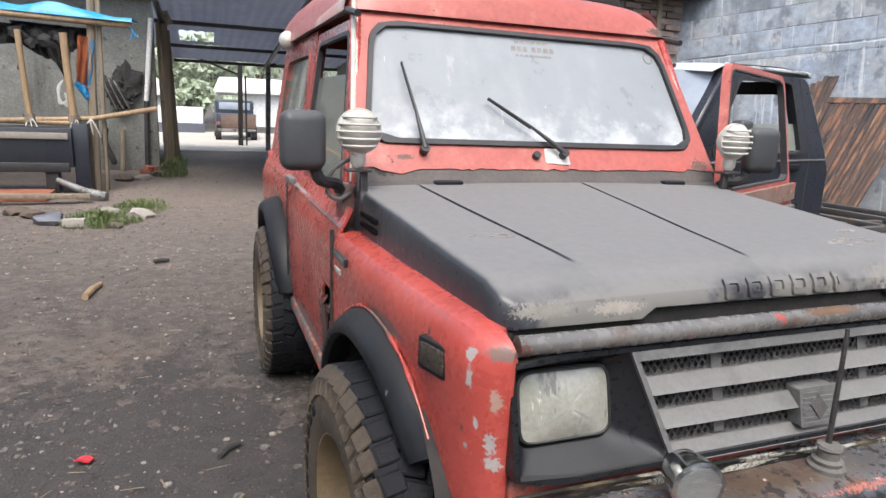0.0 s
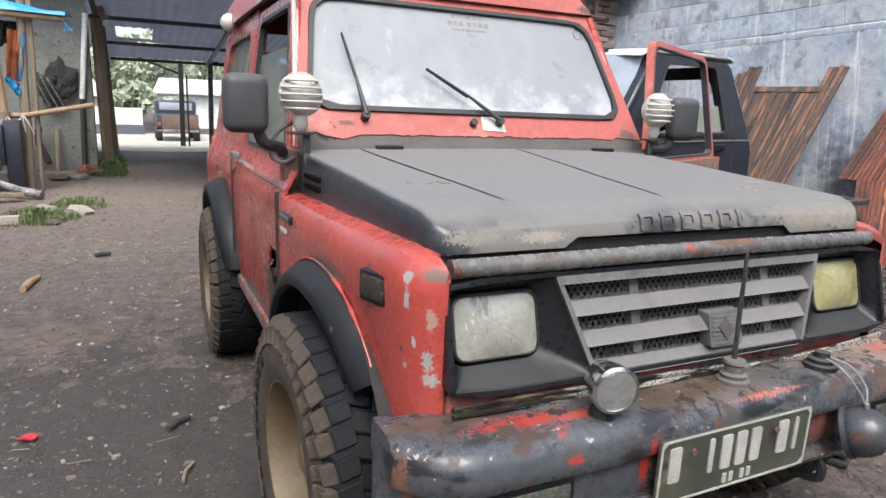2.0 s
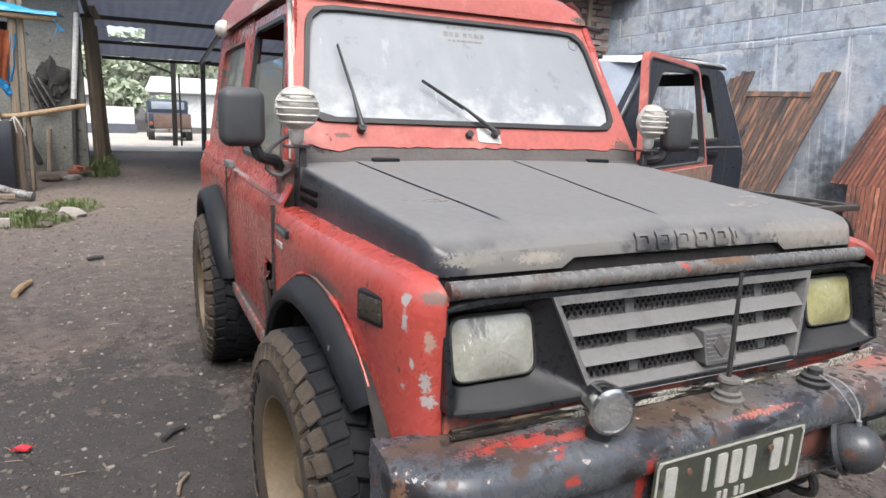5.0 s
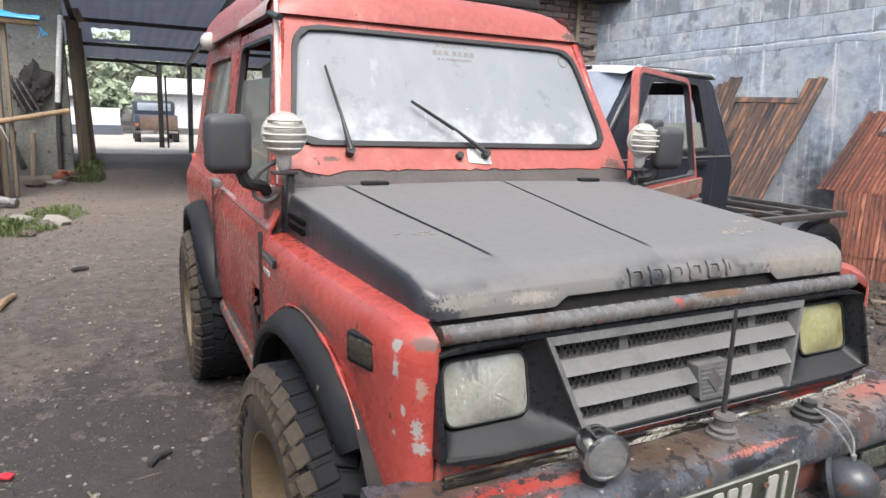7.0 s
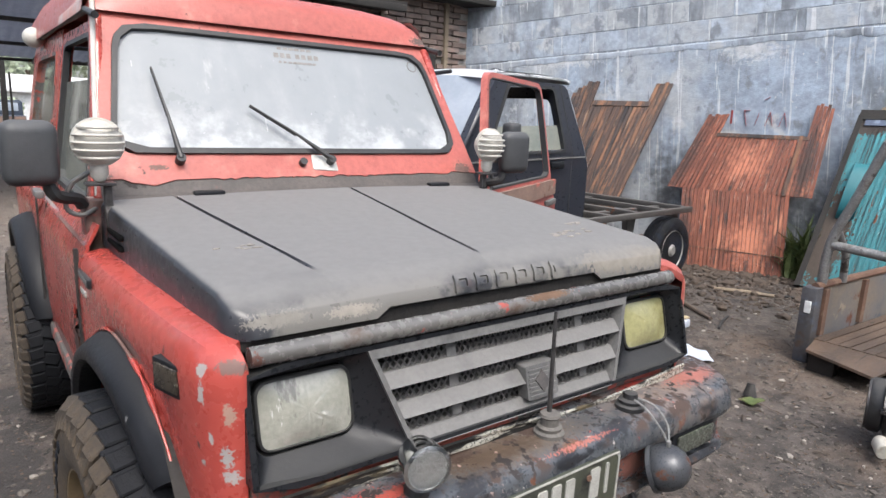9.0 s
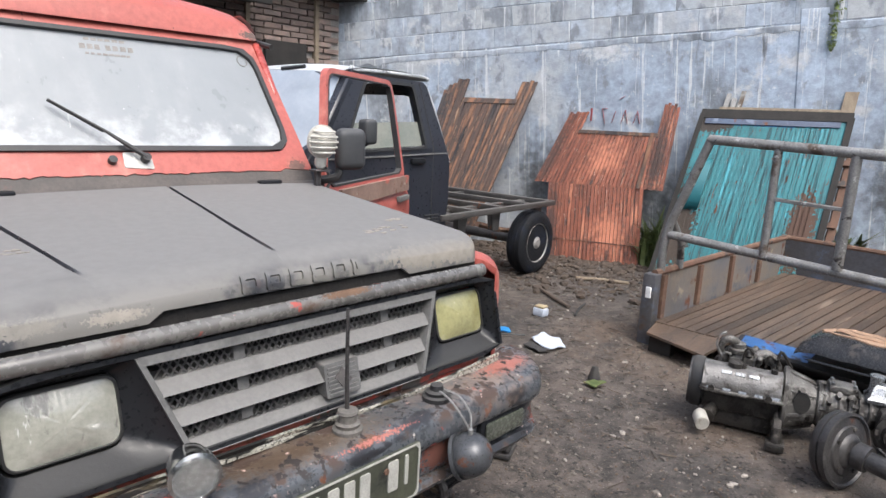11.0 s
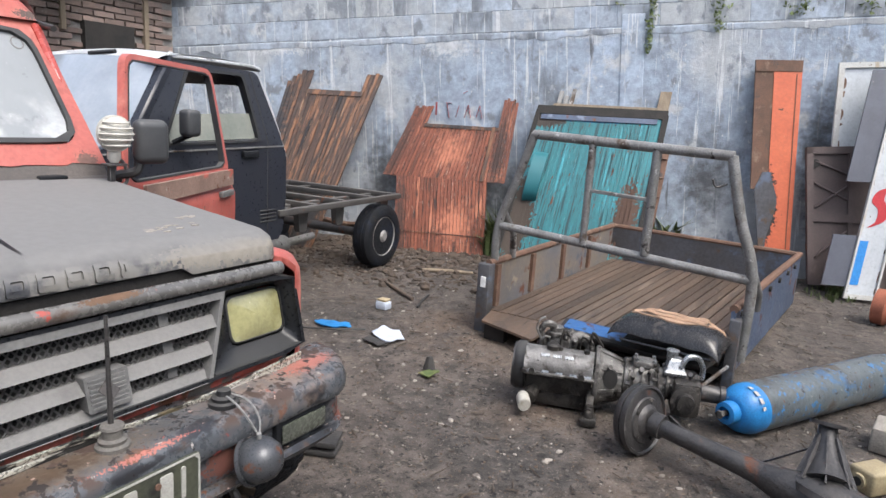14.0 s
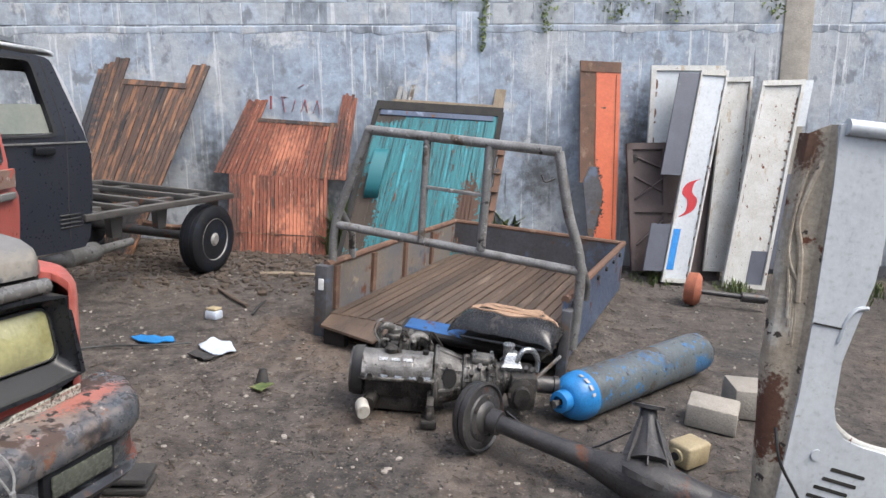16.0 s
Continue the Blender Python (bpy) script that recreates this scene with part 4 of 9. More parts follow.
# ---- the dark shed over the lane ----
def corrugated(x0, x1, y0, y1, z0, z1, holes=()):
    """Ribbed sheets that fall from z0 at y0 to z1 at y1."""
    bm = bmesh.new()
    n = int((x1 - x0) / 0.045)
    m = 26
    vs = [[bm.verts.new((x0 + (x1 - x0) * i / n, y0 + (y1 - y0) * j / m, z0 + (z1 - z0) * j / m + (0.007 if i % 4 < 2 else -0.007))) for i in range(n + 1)] for j in range(m + 1)]
    for j in range(m):
        for i in range(n):
            a = vs[j][i].co
            if any(hx0 < a.x < hx1 and hy0 < a.y < hy1 for hx0, hx1, hy0, hy1 in holes):
                continue
            bm.faces.new((vs[j][i], vs[j][i + 1], vs[j + 1][i + 1], vs[j + 1][i]))
    bmesh.ops.solidify(bm, geom=bm.faces[:], thickness=0.01)
    return bm


structure("ceiling_shed", corrugated(-1.72, 2.6, 7.4, 17.3, 3.15, 2.28, ((-1.45, -0.75, 13.4, 14.6), (-1.15, -0.55, 14.9, 15.3), (-1.35, -1.2, 11.6, 11.8))), "roof_zinc", "dull zinc corrugated shed roof with a rusted hole")
structure("ceiling_workshop", corrugated(-9.0, -1.72, 11.2, 17.3, 3.02, 2.6), "roof_zinc", "dull zinc corrugated workshop roof")
for y, z in ((7.6, 3.06), (9.6, 2.88), (12.4, 2.64), (15.0, 2.42), (17.2, 2.22)):
    structure("purlin", beam((-1.9, y, z), (2.6, y, z), 0.09, 0.07, 0.005), "rail_steel", "dark roof timber")
for x in (-1.66, 0.6):
    structure("rafter", beam((x, 7.4, 3.08), (x, 17.3, 2.18), 0.08, 0.06, 0.005), "rail_steel", "dark roof timber")
structure("shed_post", merge(beam((0.03, 19.0, 0), (0.06, 19.0, 2.35), 0.13, 0.13, 0.01), beam((0.2, 19.0, 0), (0.2, 19.0, 2.0), 0.05, 0.05)), "dark", "dark timber post at the lane end")
structure("shed_post", beam((0.62, 17.1, 0), (0.66, 17.1, 2.3), 0.13, 0.12, 0.01), "pipe", "pale grey post of the shed")
for p, q in (((0.05, 19.0, 2.0), (-1.0, 18.4, 2.35)), ((-1.2, 18.2, 2.45), (2.5, 18.6, 2.3)), ((-0.6, 17.4, 2.3), (-0.1, 18.9, 2.42)), ((0.64, 17.1, 2.2), (1.4, 17.6, 2.5))):
    structure("roof_brace", beam(p, q, 0.06, 0.05), "dark", "dark roof brace")
wall_west = structure("wall_west", bx((-7.0, 11.9, 0), (-1.78, 12.12, 2.95), 0.012), "plaster", "stained grey plaster wall of the workshop")
structure("wall_far_side", bx((2.5, 5.44, 0), (2.62, 17.2, 3.3)), "plaster", "side wall of the shed")
structure("wall_trim", merge(beam((-1.72, 11.86, 2.98), (-4.5, 11.86, 2.98), 0.1, 0.16, 0.01), beam((-1.68, 11.85, 2.95), (-1.5, 11.9, 2.55), 0.06, 0.1)), "old_wood", "grey fascia board")
structure("drain_pipe", tube([(-1.80, 11.83, 2.62), (-1.94, 11.83, 1.22)], 0.045, 12), "far_white", "white plastic drain pipe")
structure("drain_pipe", tube([(-1.94, 11.83, 1.24), (-1.98, 11.83, 0.1)], 0.042, 12), "steel", "dark lower length of the drain pipe")
structure("shed_edge_boards", merge(beam((-1.62, 12.3, 0), (-1.66, 12.25, 2.6), 0.1, 0.2, 0.01), beam((-1.5, 12.6, 0), (-1.6, 12.5, 2.5), 0.08, 0.12, 0.01)), "old_wood", "dark weathered boards at the wall end")

# unseen wall added across the lane, closing the yard and dimming light from there
structure("wall_workshop", bx((-6.2, -9, 0), (-6.0, 7.9, 2.6), 0.01), "plaster", "unseen plain wall blocking light from the left")

# unseen wall added behind the camera to cut low sky light
structure("wall_south", bx((-6.2, -6.2, 0), (11.0, -6.0, 3.4), 0.01), "plaster", "unseen plain wall closing the yard against low light")

# ---- far side of the road ----
structure("backdrop_wall", bx((-12, 26.2, 0), (-0.95, 26.4, 0.98)), "far_white", "white boundary wall across the road")
structure("wall_base", bx((-12, 26.0, 0), (-0.9, 26.2, 0.36)), "slate", "grey base course of the boundary wall")
house = thing("far_house", "small white house with a pale roof across the road", "house", Matrix.Translation((-4.2, 33, 0)))
part("wall", bx((-3, 0, 0), (1.6, 4, 1.5)), "far_white", house)
part("roof", ring_loft([[(-3.4, -0.5, 1.4), (2.0, -0.5, 1.4), (0.9, 2, 2.6), (-3.4, 2, 2.6)], [(-3.4, -0.4, 1.3), (2.0, -0.4, 1.3), (0.9, 2.1, 2.5), (-3.4, 2.1, 2.5)]]), "far_roof", house)
house = thing("far_building", "pale low building with dark windows across the road", "house", Matrix.Translation((3.0, 34, 0)))
part("wall", bx((-3.2, 0, 0), (8, 5, 1.75)), "far_white", house)
part("roof", ring_loft([[(-3.4, -0.4, 1.75), (8, -0.4, 1.75), (8, 3, 2.5), (-3.0, 3, 2.5)], [(-3.4, -0.4, 1.65), (8, -0.4, 1.65), (8, 3, 2.4), (-3.0, 3, 2.4)]]), "far_white", house)
for x in (-2.2, 0.2, 2.2, 4.4):
    w = part("window", bx((x, -0.03, 0.75), (x + 0.55, 0.02, 1.3)), "dark_glass", house)
    part("frame", bx((x - 0.05, -0.05, 1.3), (x + 0.6, 0.0, 1.36)), "far_white", w)


def crown(c, r, n, seed, size=0.22):
    """Many small leaf clumps round a centre."""
    rng = random.Random(seed)
    bm = bmesh.new()
    for k in range(n):
        d = Vector((rng.gauss(0, 1), rng.gauss(0, 1), rng.gauss(0, 0.8))).normalized() * rng.uniform(0.35, 1) ** 0.6
        p = Vector(c) + Vector((d.x * r[0], d.y * r[1], d.z * r[2])) * (0.8 + 0.4 * noise.noise(d * 2 + Vector((seed, 0, 0))))
        s = size * rng.uniform(0.5, 1.2)
        a, b = Vector((rng.gauss(0, 1), rng.gauss(0, 1), rng.gauss(0, 1))).normalized(), Vector((rng.gauss(0, 1), rng.gauss(0, 1), rng.gauss(0, 1))).normalized()
        q = [bm.verts.new(p + v) for v in (a * s, b * s * 0.6, -a * s, -b * s * 0.5)]
        bm.faces.new(q)
    return bm


for k, (x, y, h, r) in enumerate(((-2.6, 36, 3.2, 2.2), (-0.2, 40, 3.6, 2.6), (-1.2, 31, 1.5, 0.9), (2.6, 44, 4.6, 3.2), (-6, 42, 4.6, 3.2), (6.5, 46, 5, 3.4), (-9.5, 40, 4.5, 3.0), (0.3, 29.5, 1.0, 0.8))):
    t = thing("tree", "leafy green tree beyond the road", "tree", Matrix.Translation((x, y, 0)), "trees beyond the road")
    part("trunk", tube([(0, 0, 0), (0.1, 0, h * 0.5), (0.0, 0.1, h)], [0.14, 0.1, 0.05], 8), "old_wood", t)
    for j in range(3):
        part("limb", tube([(0.05, 0, h * 0.45), (0.5 * math.cos(j * 2.1), 0.5 * math.sin(j * 2.1), h * 0.8), (r * 0.5 * math.cos(j * 2.1), r * 0.5 * math.sin(j * 2.1), h)], [0.07, 0.05, 0.02], 6), "old_wood", t)
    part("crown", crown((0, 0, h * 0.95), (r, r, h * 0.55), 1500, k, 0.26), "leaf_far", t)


# ---- the red off-road car ----
jeep = thing("off_road_car", "battered red off-road car with matte black hood on muddy tyres", "car")


def half_width(y):
    """Half the width of the lower body along the car."""
    pts = ((0.0, 0.618), (0.007, 0.636), (0.022, 0.653), (0.045, 0.667), (0.08, 0.679), (0.15, 0.690), (0.45, 0.712), (0.95, 0.733), (3.1, 0.735))
    for (a, p), (b, q) in zip(pts, pts[1:]):
        if y <= b:
            return p + (q - p) * (y - a) / (b - a)
    return pts[-1][1]


AXLE_F, AXLE_R, TYRE = 0.45, 2.24, 0.36


def arch_z(y, base, axle, r):
    d = abs(y - axle)
    return max(base, 0.375 + math.sqrt(r * r - d * d)) if d < r else base


def belt(y):
    return 0.955 + 0.02 * min(y, 1.0)


# hood: a crowned shell with two grooves, a rounded nose and turned-down sides
def hood_shell():
    ys = [0.052, 0.055, 0.061, 0.07, 0.085, 0.12] + [0.12 + (0.94 - 0.12) * k / 22 for k in range(1, 23)]
    rows = []
    for y in ys:
        f = (y - 0.052) / (0.94 - 0.052)
        w = 0.612 + 0.045 * f - 0.028 * max(0.0, 1 - (y - 0.052) / 0.033) ** 2
        top = 1.012 + 0.062 * f
        nose = max(0.0, 1 - (y - 0.052) / 0.07)
        top -= 0.034 * nose ** 2
        low = 0.940 + 0.012 * f
        d1, d2 = 0.014 * min(max((f - 0.05) / 0.3, 0), 1), 0.014 * min(max((f - 0.03) / 0.3, 0), 1)
        g1, g2 = -0.398 - 0.086 * (y - 0.08), -0.03 + 0.13 * y
        edge = [w + 0.006, w + 0.005, w + 0.002, w - 0.002, w - 0.008, w - 0.02]
        xs = [-e for e in edge] + [g1 - 0.006, g1 - 0.003, g1 + 0.003, g1 + 0.006, -0.335, -0.305, -0.15, g2 - 0.006, g2 - 0.003, g2 + 0.003, g2 + 0.006, 0.305, 0.335, 0.45] + edge[::-1]
        side = [low, low + 0.5 * (top - 0.017 - low), top - 0.017, top - 0.008, top - 0.002, top]
        zs = side + [top + 0.004, top + 0.004 - d1, top + 0.004 - d1, top + 0.004, top + 0.005, top + 0.006, top + 0.008, top + 0.01, top + 0.01 - d2, top + 0.01 - d2, top + 0.01, top + 0.006, top + 0.005, top + 0.003] + side[::-1]
        rows.append([(x, y, z) for x, z in zip(xs, zs)])
    # nose face, cut higher in the middle for the catch, and turned under
    face, under = [], []
    n = len(rows[0])
    for i, (x, y, z) in enumerate(rows[0]):
        cut = 0.02 if abs(x) < 0.32 else 0.0
        if i < 3 or i >= n - 3:
            face.append((x * 0.985, 0.046, min(z, 0.943)))
        else:
            face.append((x * 0.985, 0.045, 0.942 + cut))
        under.append((face[-1][0], 0.09, face[-1][2] + 0.002))
    bm = ring_loft([under, face] + rows, False, False)
    return dent(bm, 0.003, 3.0)


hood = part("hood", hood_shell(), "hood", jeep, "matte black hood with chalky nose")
for x0, y0, sx, sy in ((-0.50, 0.36, 0.06, 0.02), (0.40, 0.22, 0.08, 0.022), (0.50, 0.30, 0.03, 0.014), (0.34, 0.2, 0.03, 0.02)):
    for j in range(8):
        a, b, r = x0 + random.uniform(-sx, sx), y0 + random.uniform(-sy, sy), random.uniform(0.003, 0.009)
        z = 1.012 + 0.062 * (b - 0.052) / 0.888 + (0.008 if abs(a) < 0.2 else 0.0055 if abs(a) < 0.46 else 0.0035)
        poly = [(a + r * random.uniform(0.7, 2.0) * math.cos(t), b + r * random.uniform(0.4, 1) * math.sin(t)) for t in [q * 0.7 for q in range(9)]]
        part("paint_chip", slab(poly, lambda p, q, d, z=z: Vector((p, q, z + d)), -0.006, 0.0005), "chip", hood)
# raised name on the nose, as plain hollow blocks
for k in range(6):
    w = 0.022 if k == 5 else 0.046
    x = -0.146 + k * 0.0575
    def to(a, b, d):
        # b runs up the rolled nose from 0 to 1
        n = Vector((0, -1, 0.35 + 0.9 * b)).normalized()
        return Vector((a, 0.0465 + 0.022 * b ** 2, 0.965 + 0.034 * b ** 0.9)) + n * d
    ring = [(x + 0.004, 0.0), (x + w, 0.0), (x + w + 0.006, 1.0), (x + 0.010, 1.0)]
    gap = 0.0095 if k < 5 else 0.0075
    inner = [(x + 0.005 + gap, 0.28), (x + w + 0.002 - gap, 0.28), (x + w + 0.004 - gap, 0.72), (x + 0.008 + gap, 0.72)]
    mid = [(p[0] * 1000, p[1] * 36) for p in ring], [(p[0] * 1000, p[1] * 36) for p in inner]
    part("raised_mark", framed(rounded(mid[0], 6), rounded(mid[1], 3), lambda a, b, d: to(a / 1000, b / 36, d), -0.012, 0.007, 48), "hood", hood)
for side in (-1,):
    for k in range(2):
        z = 0.972 + k * 0.027
        part("vent_slot", bx((-0.6615, 0.715, z), (-0.645, 0.873, z + 0.014), 0.005, 2), "vent", hood)
for x in (-0.373, 0.463):
    part("hood_hinge", bx((x - 0.045, 0.925, 1.075), (x + 0.045, 0.955, 1.09), 0.006, 2), "plastic", jeep, "black hood hinge")


# front wings
def wing(side):
    ys = [0.0, 0.012, 0.03, 0.05, 0.07, 0.095, 0.12, 0.16] + [0.2 + 0.70 * k / 30 for k in range(31)]
    rows = []
    for y in ys:
        w = half_width(y)
        top = 0.953 - 0.004 * y - 0.030 * max(0.0, 1 - y / 0.11) ** 2
        low = arch_z(y, 0.60 if y < 0.49 else 0.46, 0.49, 0.43)
        inner = 0.603 if y < 0.06 else 0.585
        zs = [top - 0.02, top - 0.004, top, top - 0.008, top - 0.03, top - 0.07]
        xs = [inner, inner + 0.002, max(w - 0.055, inner + 0.004), max(w - 0.02, inner + 0.006), w - 0.004, w]
        n = 8
        for k in range(1, n + 1):
            zs.append(zs[5] + (low - zs[5]) * k / n)
            xs.append(w - 0.012 * (k / n) ** 2 + (0.012 if low > 0.7 and k > 6 else 0))
        xs.append(xs[-1] - 0.05)
        zs.append(zs[-1] + 0.005)
        wide = 0.024 * max(0.0, 1 - y / 0.6) if side > 0 else 0.0
        rows.append([(side * x + wide, y, z) for x, z in zip(xs, zs)])
    rows.insert(0, [(side * 0.606 + (0.024 if side > 0 else 0.0), 0.001, z) for x, y, z in rows[0]])
    return dent(ring_loft(rows, False, False), 0.004, 5.0, side)


def flare(side, axle, r_in, r_out, reach, a0, a1):
    """A black moulded arch over a wheel."""
    rows = []
    n = 26
    for k in range(n + 1):
        a = radians(a0 + (a1 - a0) * k / n)
        taper = 0.55 + 0.45 * max(0.0, math.sin(math.pi * k / n)) ** 0.5
        row = []
        for r, o in ((r_out, -0.03), (r_out + 0.002, 0.006), (r_out - 0.012, reach * 0.55), (r_out - 0.028, reach * 0.9), (r_out - 0.045, reach), (r_in, reach * 0.95), (r_in - 0.008, reach * 0.7), (r_in, -0.02)):
            y, z = axle - math.cos(a) * r, 0.375 + math.sin(a) * r
            row.append((side * (half_width(max(y, 0.12)) + o * (taper if o > 0 else 1)), y, z))
        rows.append(row)
    return ring_loft(rows, True, True)


for side in (-1, 1):
    w = part("front_wing", wing(side), "red" if side < 0 else "red_faded", jeep)
    lip = [(side * (half_width(max(0.49 - math.cos(a) * 0.462, 0.1)) + 0.002), 0.49 - math.cos(a) * 0.462, 0.375 + math.sin(a) * 0.462) for a in [radians(44 + 4 * k) for k in range(30)]]
    part("arch_lip", dent(tube(lip, [0.0042] * 28 + [0.003, 0.002], 8), 0.004, 14), "red" if side < 0 else "red_faded", w)
    part("wheel_arch", flare(side, 0.49, 0.40, 0.455, 0.055, 40, 166), "plastic", jeep, "scuffed black plastic wheel arch")
    part("wheel_arch", flare(side, 2.33, 0.41, 0.47, 0.075, 14, 166), "plastic", jeep, "scuffed black plastic wheel arch")
    # side marker lamp
    s = side
    m = Matrix.Translation((s * 0.688, 0.15, 0.862)) @ pose(0, 0, 0, 0, 0, -s * 17)
    lamp = part("side_marker", moved(bx((-0.014, -0.046, -0.032), (0.009, 0.046, 0.032), 0.006) if s > 0 else bx((-0.009, -0.046, -0.032), (0.014, 0.046, 0.032), 0.006), m), "plastic", jeep, "blackened side marker lamp")
    part("marker_lens", moved(bx((min(s * 0.006, s * 0.013), -0.036, -0.022), (max(s * 0.006, s * 0.013), 0.036, 0.024), 0.004), m), "amber_dead", lamp)
part("wing_badge", bx((-0.7325, 0.735, 0.884), (-0.716, 0.885, 0.908), 0.003), "trim_black", jeep, "small black badge strip")
for k in range(6):
    part("badge_mark", bx((-0.7338, 0.748 + k * 0.022, 0.889), (-0.7315, 0.763 + k * 0.022, 0.903), 0.001, 1), "grille", jeep)
for k in range(4):
    part("wing_mark", bx((-0.7315, 0.805 + k * 0.019, 0.845 + (k % 2) * 0.003), (-0.72, 0.820 + k * 0.019, 0.860), 0.001, 1), "plate_mark", jeep)


# tub sides, sills and floor
def side_panel(side, y0, y1, low, cut=None):
    rows = []
    n = max(8, int((y1 - y0) / 0.035))
    for k in range(n + 1):
        y = y0 + (y1 - y0) * k / n
        w = half_width(y)
        lo = arch_z(y, low, 2.33, 0.45)
        zs = [1.015, 1.0, 0.985, 0.968, 0.960, 0.952, 0.90]
        xs = [w - 0.053, w - 0.046, w - 0.038, w - 0.029, w - 0.020, w - 0.023, w - 0.002]
        for j in range(1, 9):
            zs.append(0.90 + (lo - 0.90) * j / 8)
            xs.append(w - 0.002 - 0.018 * (j / 8) ** 2)
        xs.append(xs[-1] - 0.04)
        zs.append(zs[-1])
        rows.append([(side * x, y, z) for x, z in zip(xs, zs)])
    return dent(ring_loft(rows, False, False), 0.005, 4.0, side * 3)


part("rear_side", side_panel(-1, 1.905, 3.08, 0.46), "red", jeep)
part("rear_side", side_panel(1, 1.905, 3.08, 0.46), "red", jeep)
for s in (-1, 1):
    part("sill", bx((s * 0.725 if s < 0 else 0.64, 0.94, 0.415), (-0.64 if s < 0 else 0.725, 1.96, 0.47), 0.012), "red_old", jeep, "rust-eaten sill")
part("floor_pan", bx((-0.66, 0.1, 0.44), (0.66, 3.05, 0.475), 0.0), "dark", jeep)
part("bulkhead", bx((-0.64, 0.93, 0.46), (0.64, 0.97, 1.06), 0.0), "dark", jeep)
part("tailgate", bx((-0.70, 3.05, 0.46), (0.70, 3.09, 1.02), 0.01), "red", jeep)

for s in (-1, 1):
    part("scuttle_side", dent(bx((s * 0.70 if s < 0 else 0.62, 0.95, 0.93), (-0.62 if s < 0 else 0.70, 1.03, 1.075), 0.015, 2), 0.003, 8), "bracket_paint" if s < 0 else "red", jeep, "scraped brown scuttle corner")
    part("panel_gap", beam((s * 0.7285, 0.9035 if s < 0 else 0.92, 0.47), (s * 0.7325, 0.9035 if s < 0 else 0.92, 0.955), 0.012, 0.012 if s < 0 else 0.045, 0.001), "mesh", jeep)
    part("rear_gap", beam((s * 0.7345, 1.902, 0.47), (s * 0.7345, 1.902, 0.975), 0.008, 0.008, 0.001), "mesh", jeep)
# scuttle under the windscreen, with flaking paint
def ws(x, z, d=0.0):
    """A point on the sloping plane of the windscreen, d metres in front of it."""
    n = Vector((0, -1, 0.62)).normalized()
    return Vector((x, 1.01 + 0.62 * (z - 1.18), z)) + n * d


rows = []
for k in range(31):
    x = -0.655 + 1.31 * k / 30
    rows.append([(x, 0.915, 1.062), (x, 0.935, 1.078), (x, 0.95, 1.083), tuple(ws(x, 1.095, 0.002)), tuple(ws(x, 1.16, 0.001))])
part("scuttle", ring_loft(rows, False, False), "scuttle", jeep, "grey scuttle with peeled paint")
outer = [(-0.655, 1.10)] + [(-0.655 + 0.01 * k, 1.119 + 0.012 * noise.noise(Vector((k * 0.31, 3, 0))) + 0.006 * noise.noise(Vector((k * 0.9, 7, 0))) - 0.016 * math.exp(-((k - 13) / 4) ** 2) + 0.02 * math.exp(-((k - 4) / 2) ** 2)) for k in range(132)] + [(0.665, 1.10), (0.60, 1.60), (0.565, 1.645), (0.50, 1.662), (-0.50, 1.662), (-0.555, 1.645), (-0.588, 1.60)]
hole = rounded([(-0.617, 1.188), (0.600, 1.184), (0.560, 1.563), (-0.552, 1.566)], 0.075, 6)
part("windscreen_surround", dent(framed(outer, hole, ws, -0.03, 0.006, 220), 0.002, 5), "red_faded", jeep, "sun-faded red windscreen surround")
inner = rounded([(-0.600, 1.203), (0.584, 1.199), (0.545, 1.549), (-0.537, 1.552)], 0.072, 6)
part("windscreen_seal", framed(hole, inner, ws, -0.012, 0.016, 96), "rubber", jeep, "black rubber windscreen seal")
glass = part("windscreen", slab(rounded([(-0.60, 1.20), (0.585, 1.197), (0.545, 1.55), (-0.537, 1.553)], 0.07, 6), ws, -0.006, 0.002), "ws_glass", jeep, "dusty whitened windscreen glass")
# the faint lettering at its top, as plain bars, and a round sticker
for z, h, xs in ((1.533, 0.009, (-0.04, -0.018, 0.003, 0.024, 0.047, 0.07)), (1.505, 0.016, (-0.058, -0.034, -0.012, 0.022, 0.044, 0.068, 0.092)), (1.487, 0.007, (-0.045, -0.027, -0.01, 0.008, 0.026, 0.045, 0.064, 0.082))):
    for x in xs:
        w = 0.014 + 0.004 * math.sin(x * 300)
        part("faded_mark", slab([(x, z), (x + w, z + 0.001), (x + w, z + h), (x + 0.001, z + h)], ws, 0.002, 0.0028), "faded_ink", glass)
ringp = [(0.512 + 0.021 * math.cos(a), 1.515 + 0.021 * math.sin(a)) for a in [k * math.pi / 12 for k in range(24)]]
inp = [(0.512 + 0.017 * math.cos(a), 1.515 + 0.017 * math.sin(a)) for a in [k * math.pi / 12 for k in range(24)]]
part("round_sticker", framed(ringp, inp, ws, 0.002, 0.0035, 24), "grille", glass, "round sticker ring")
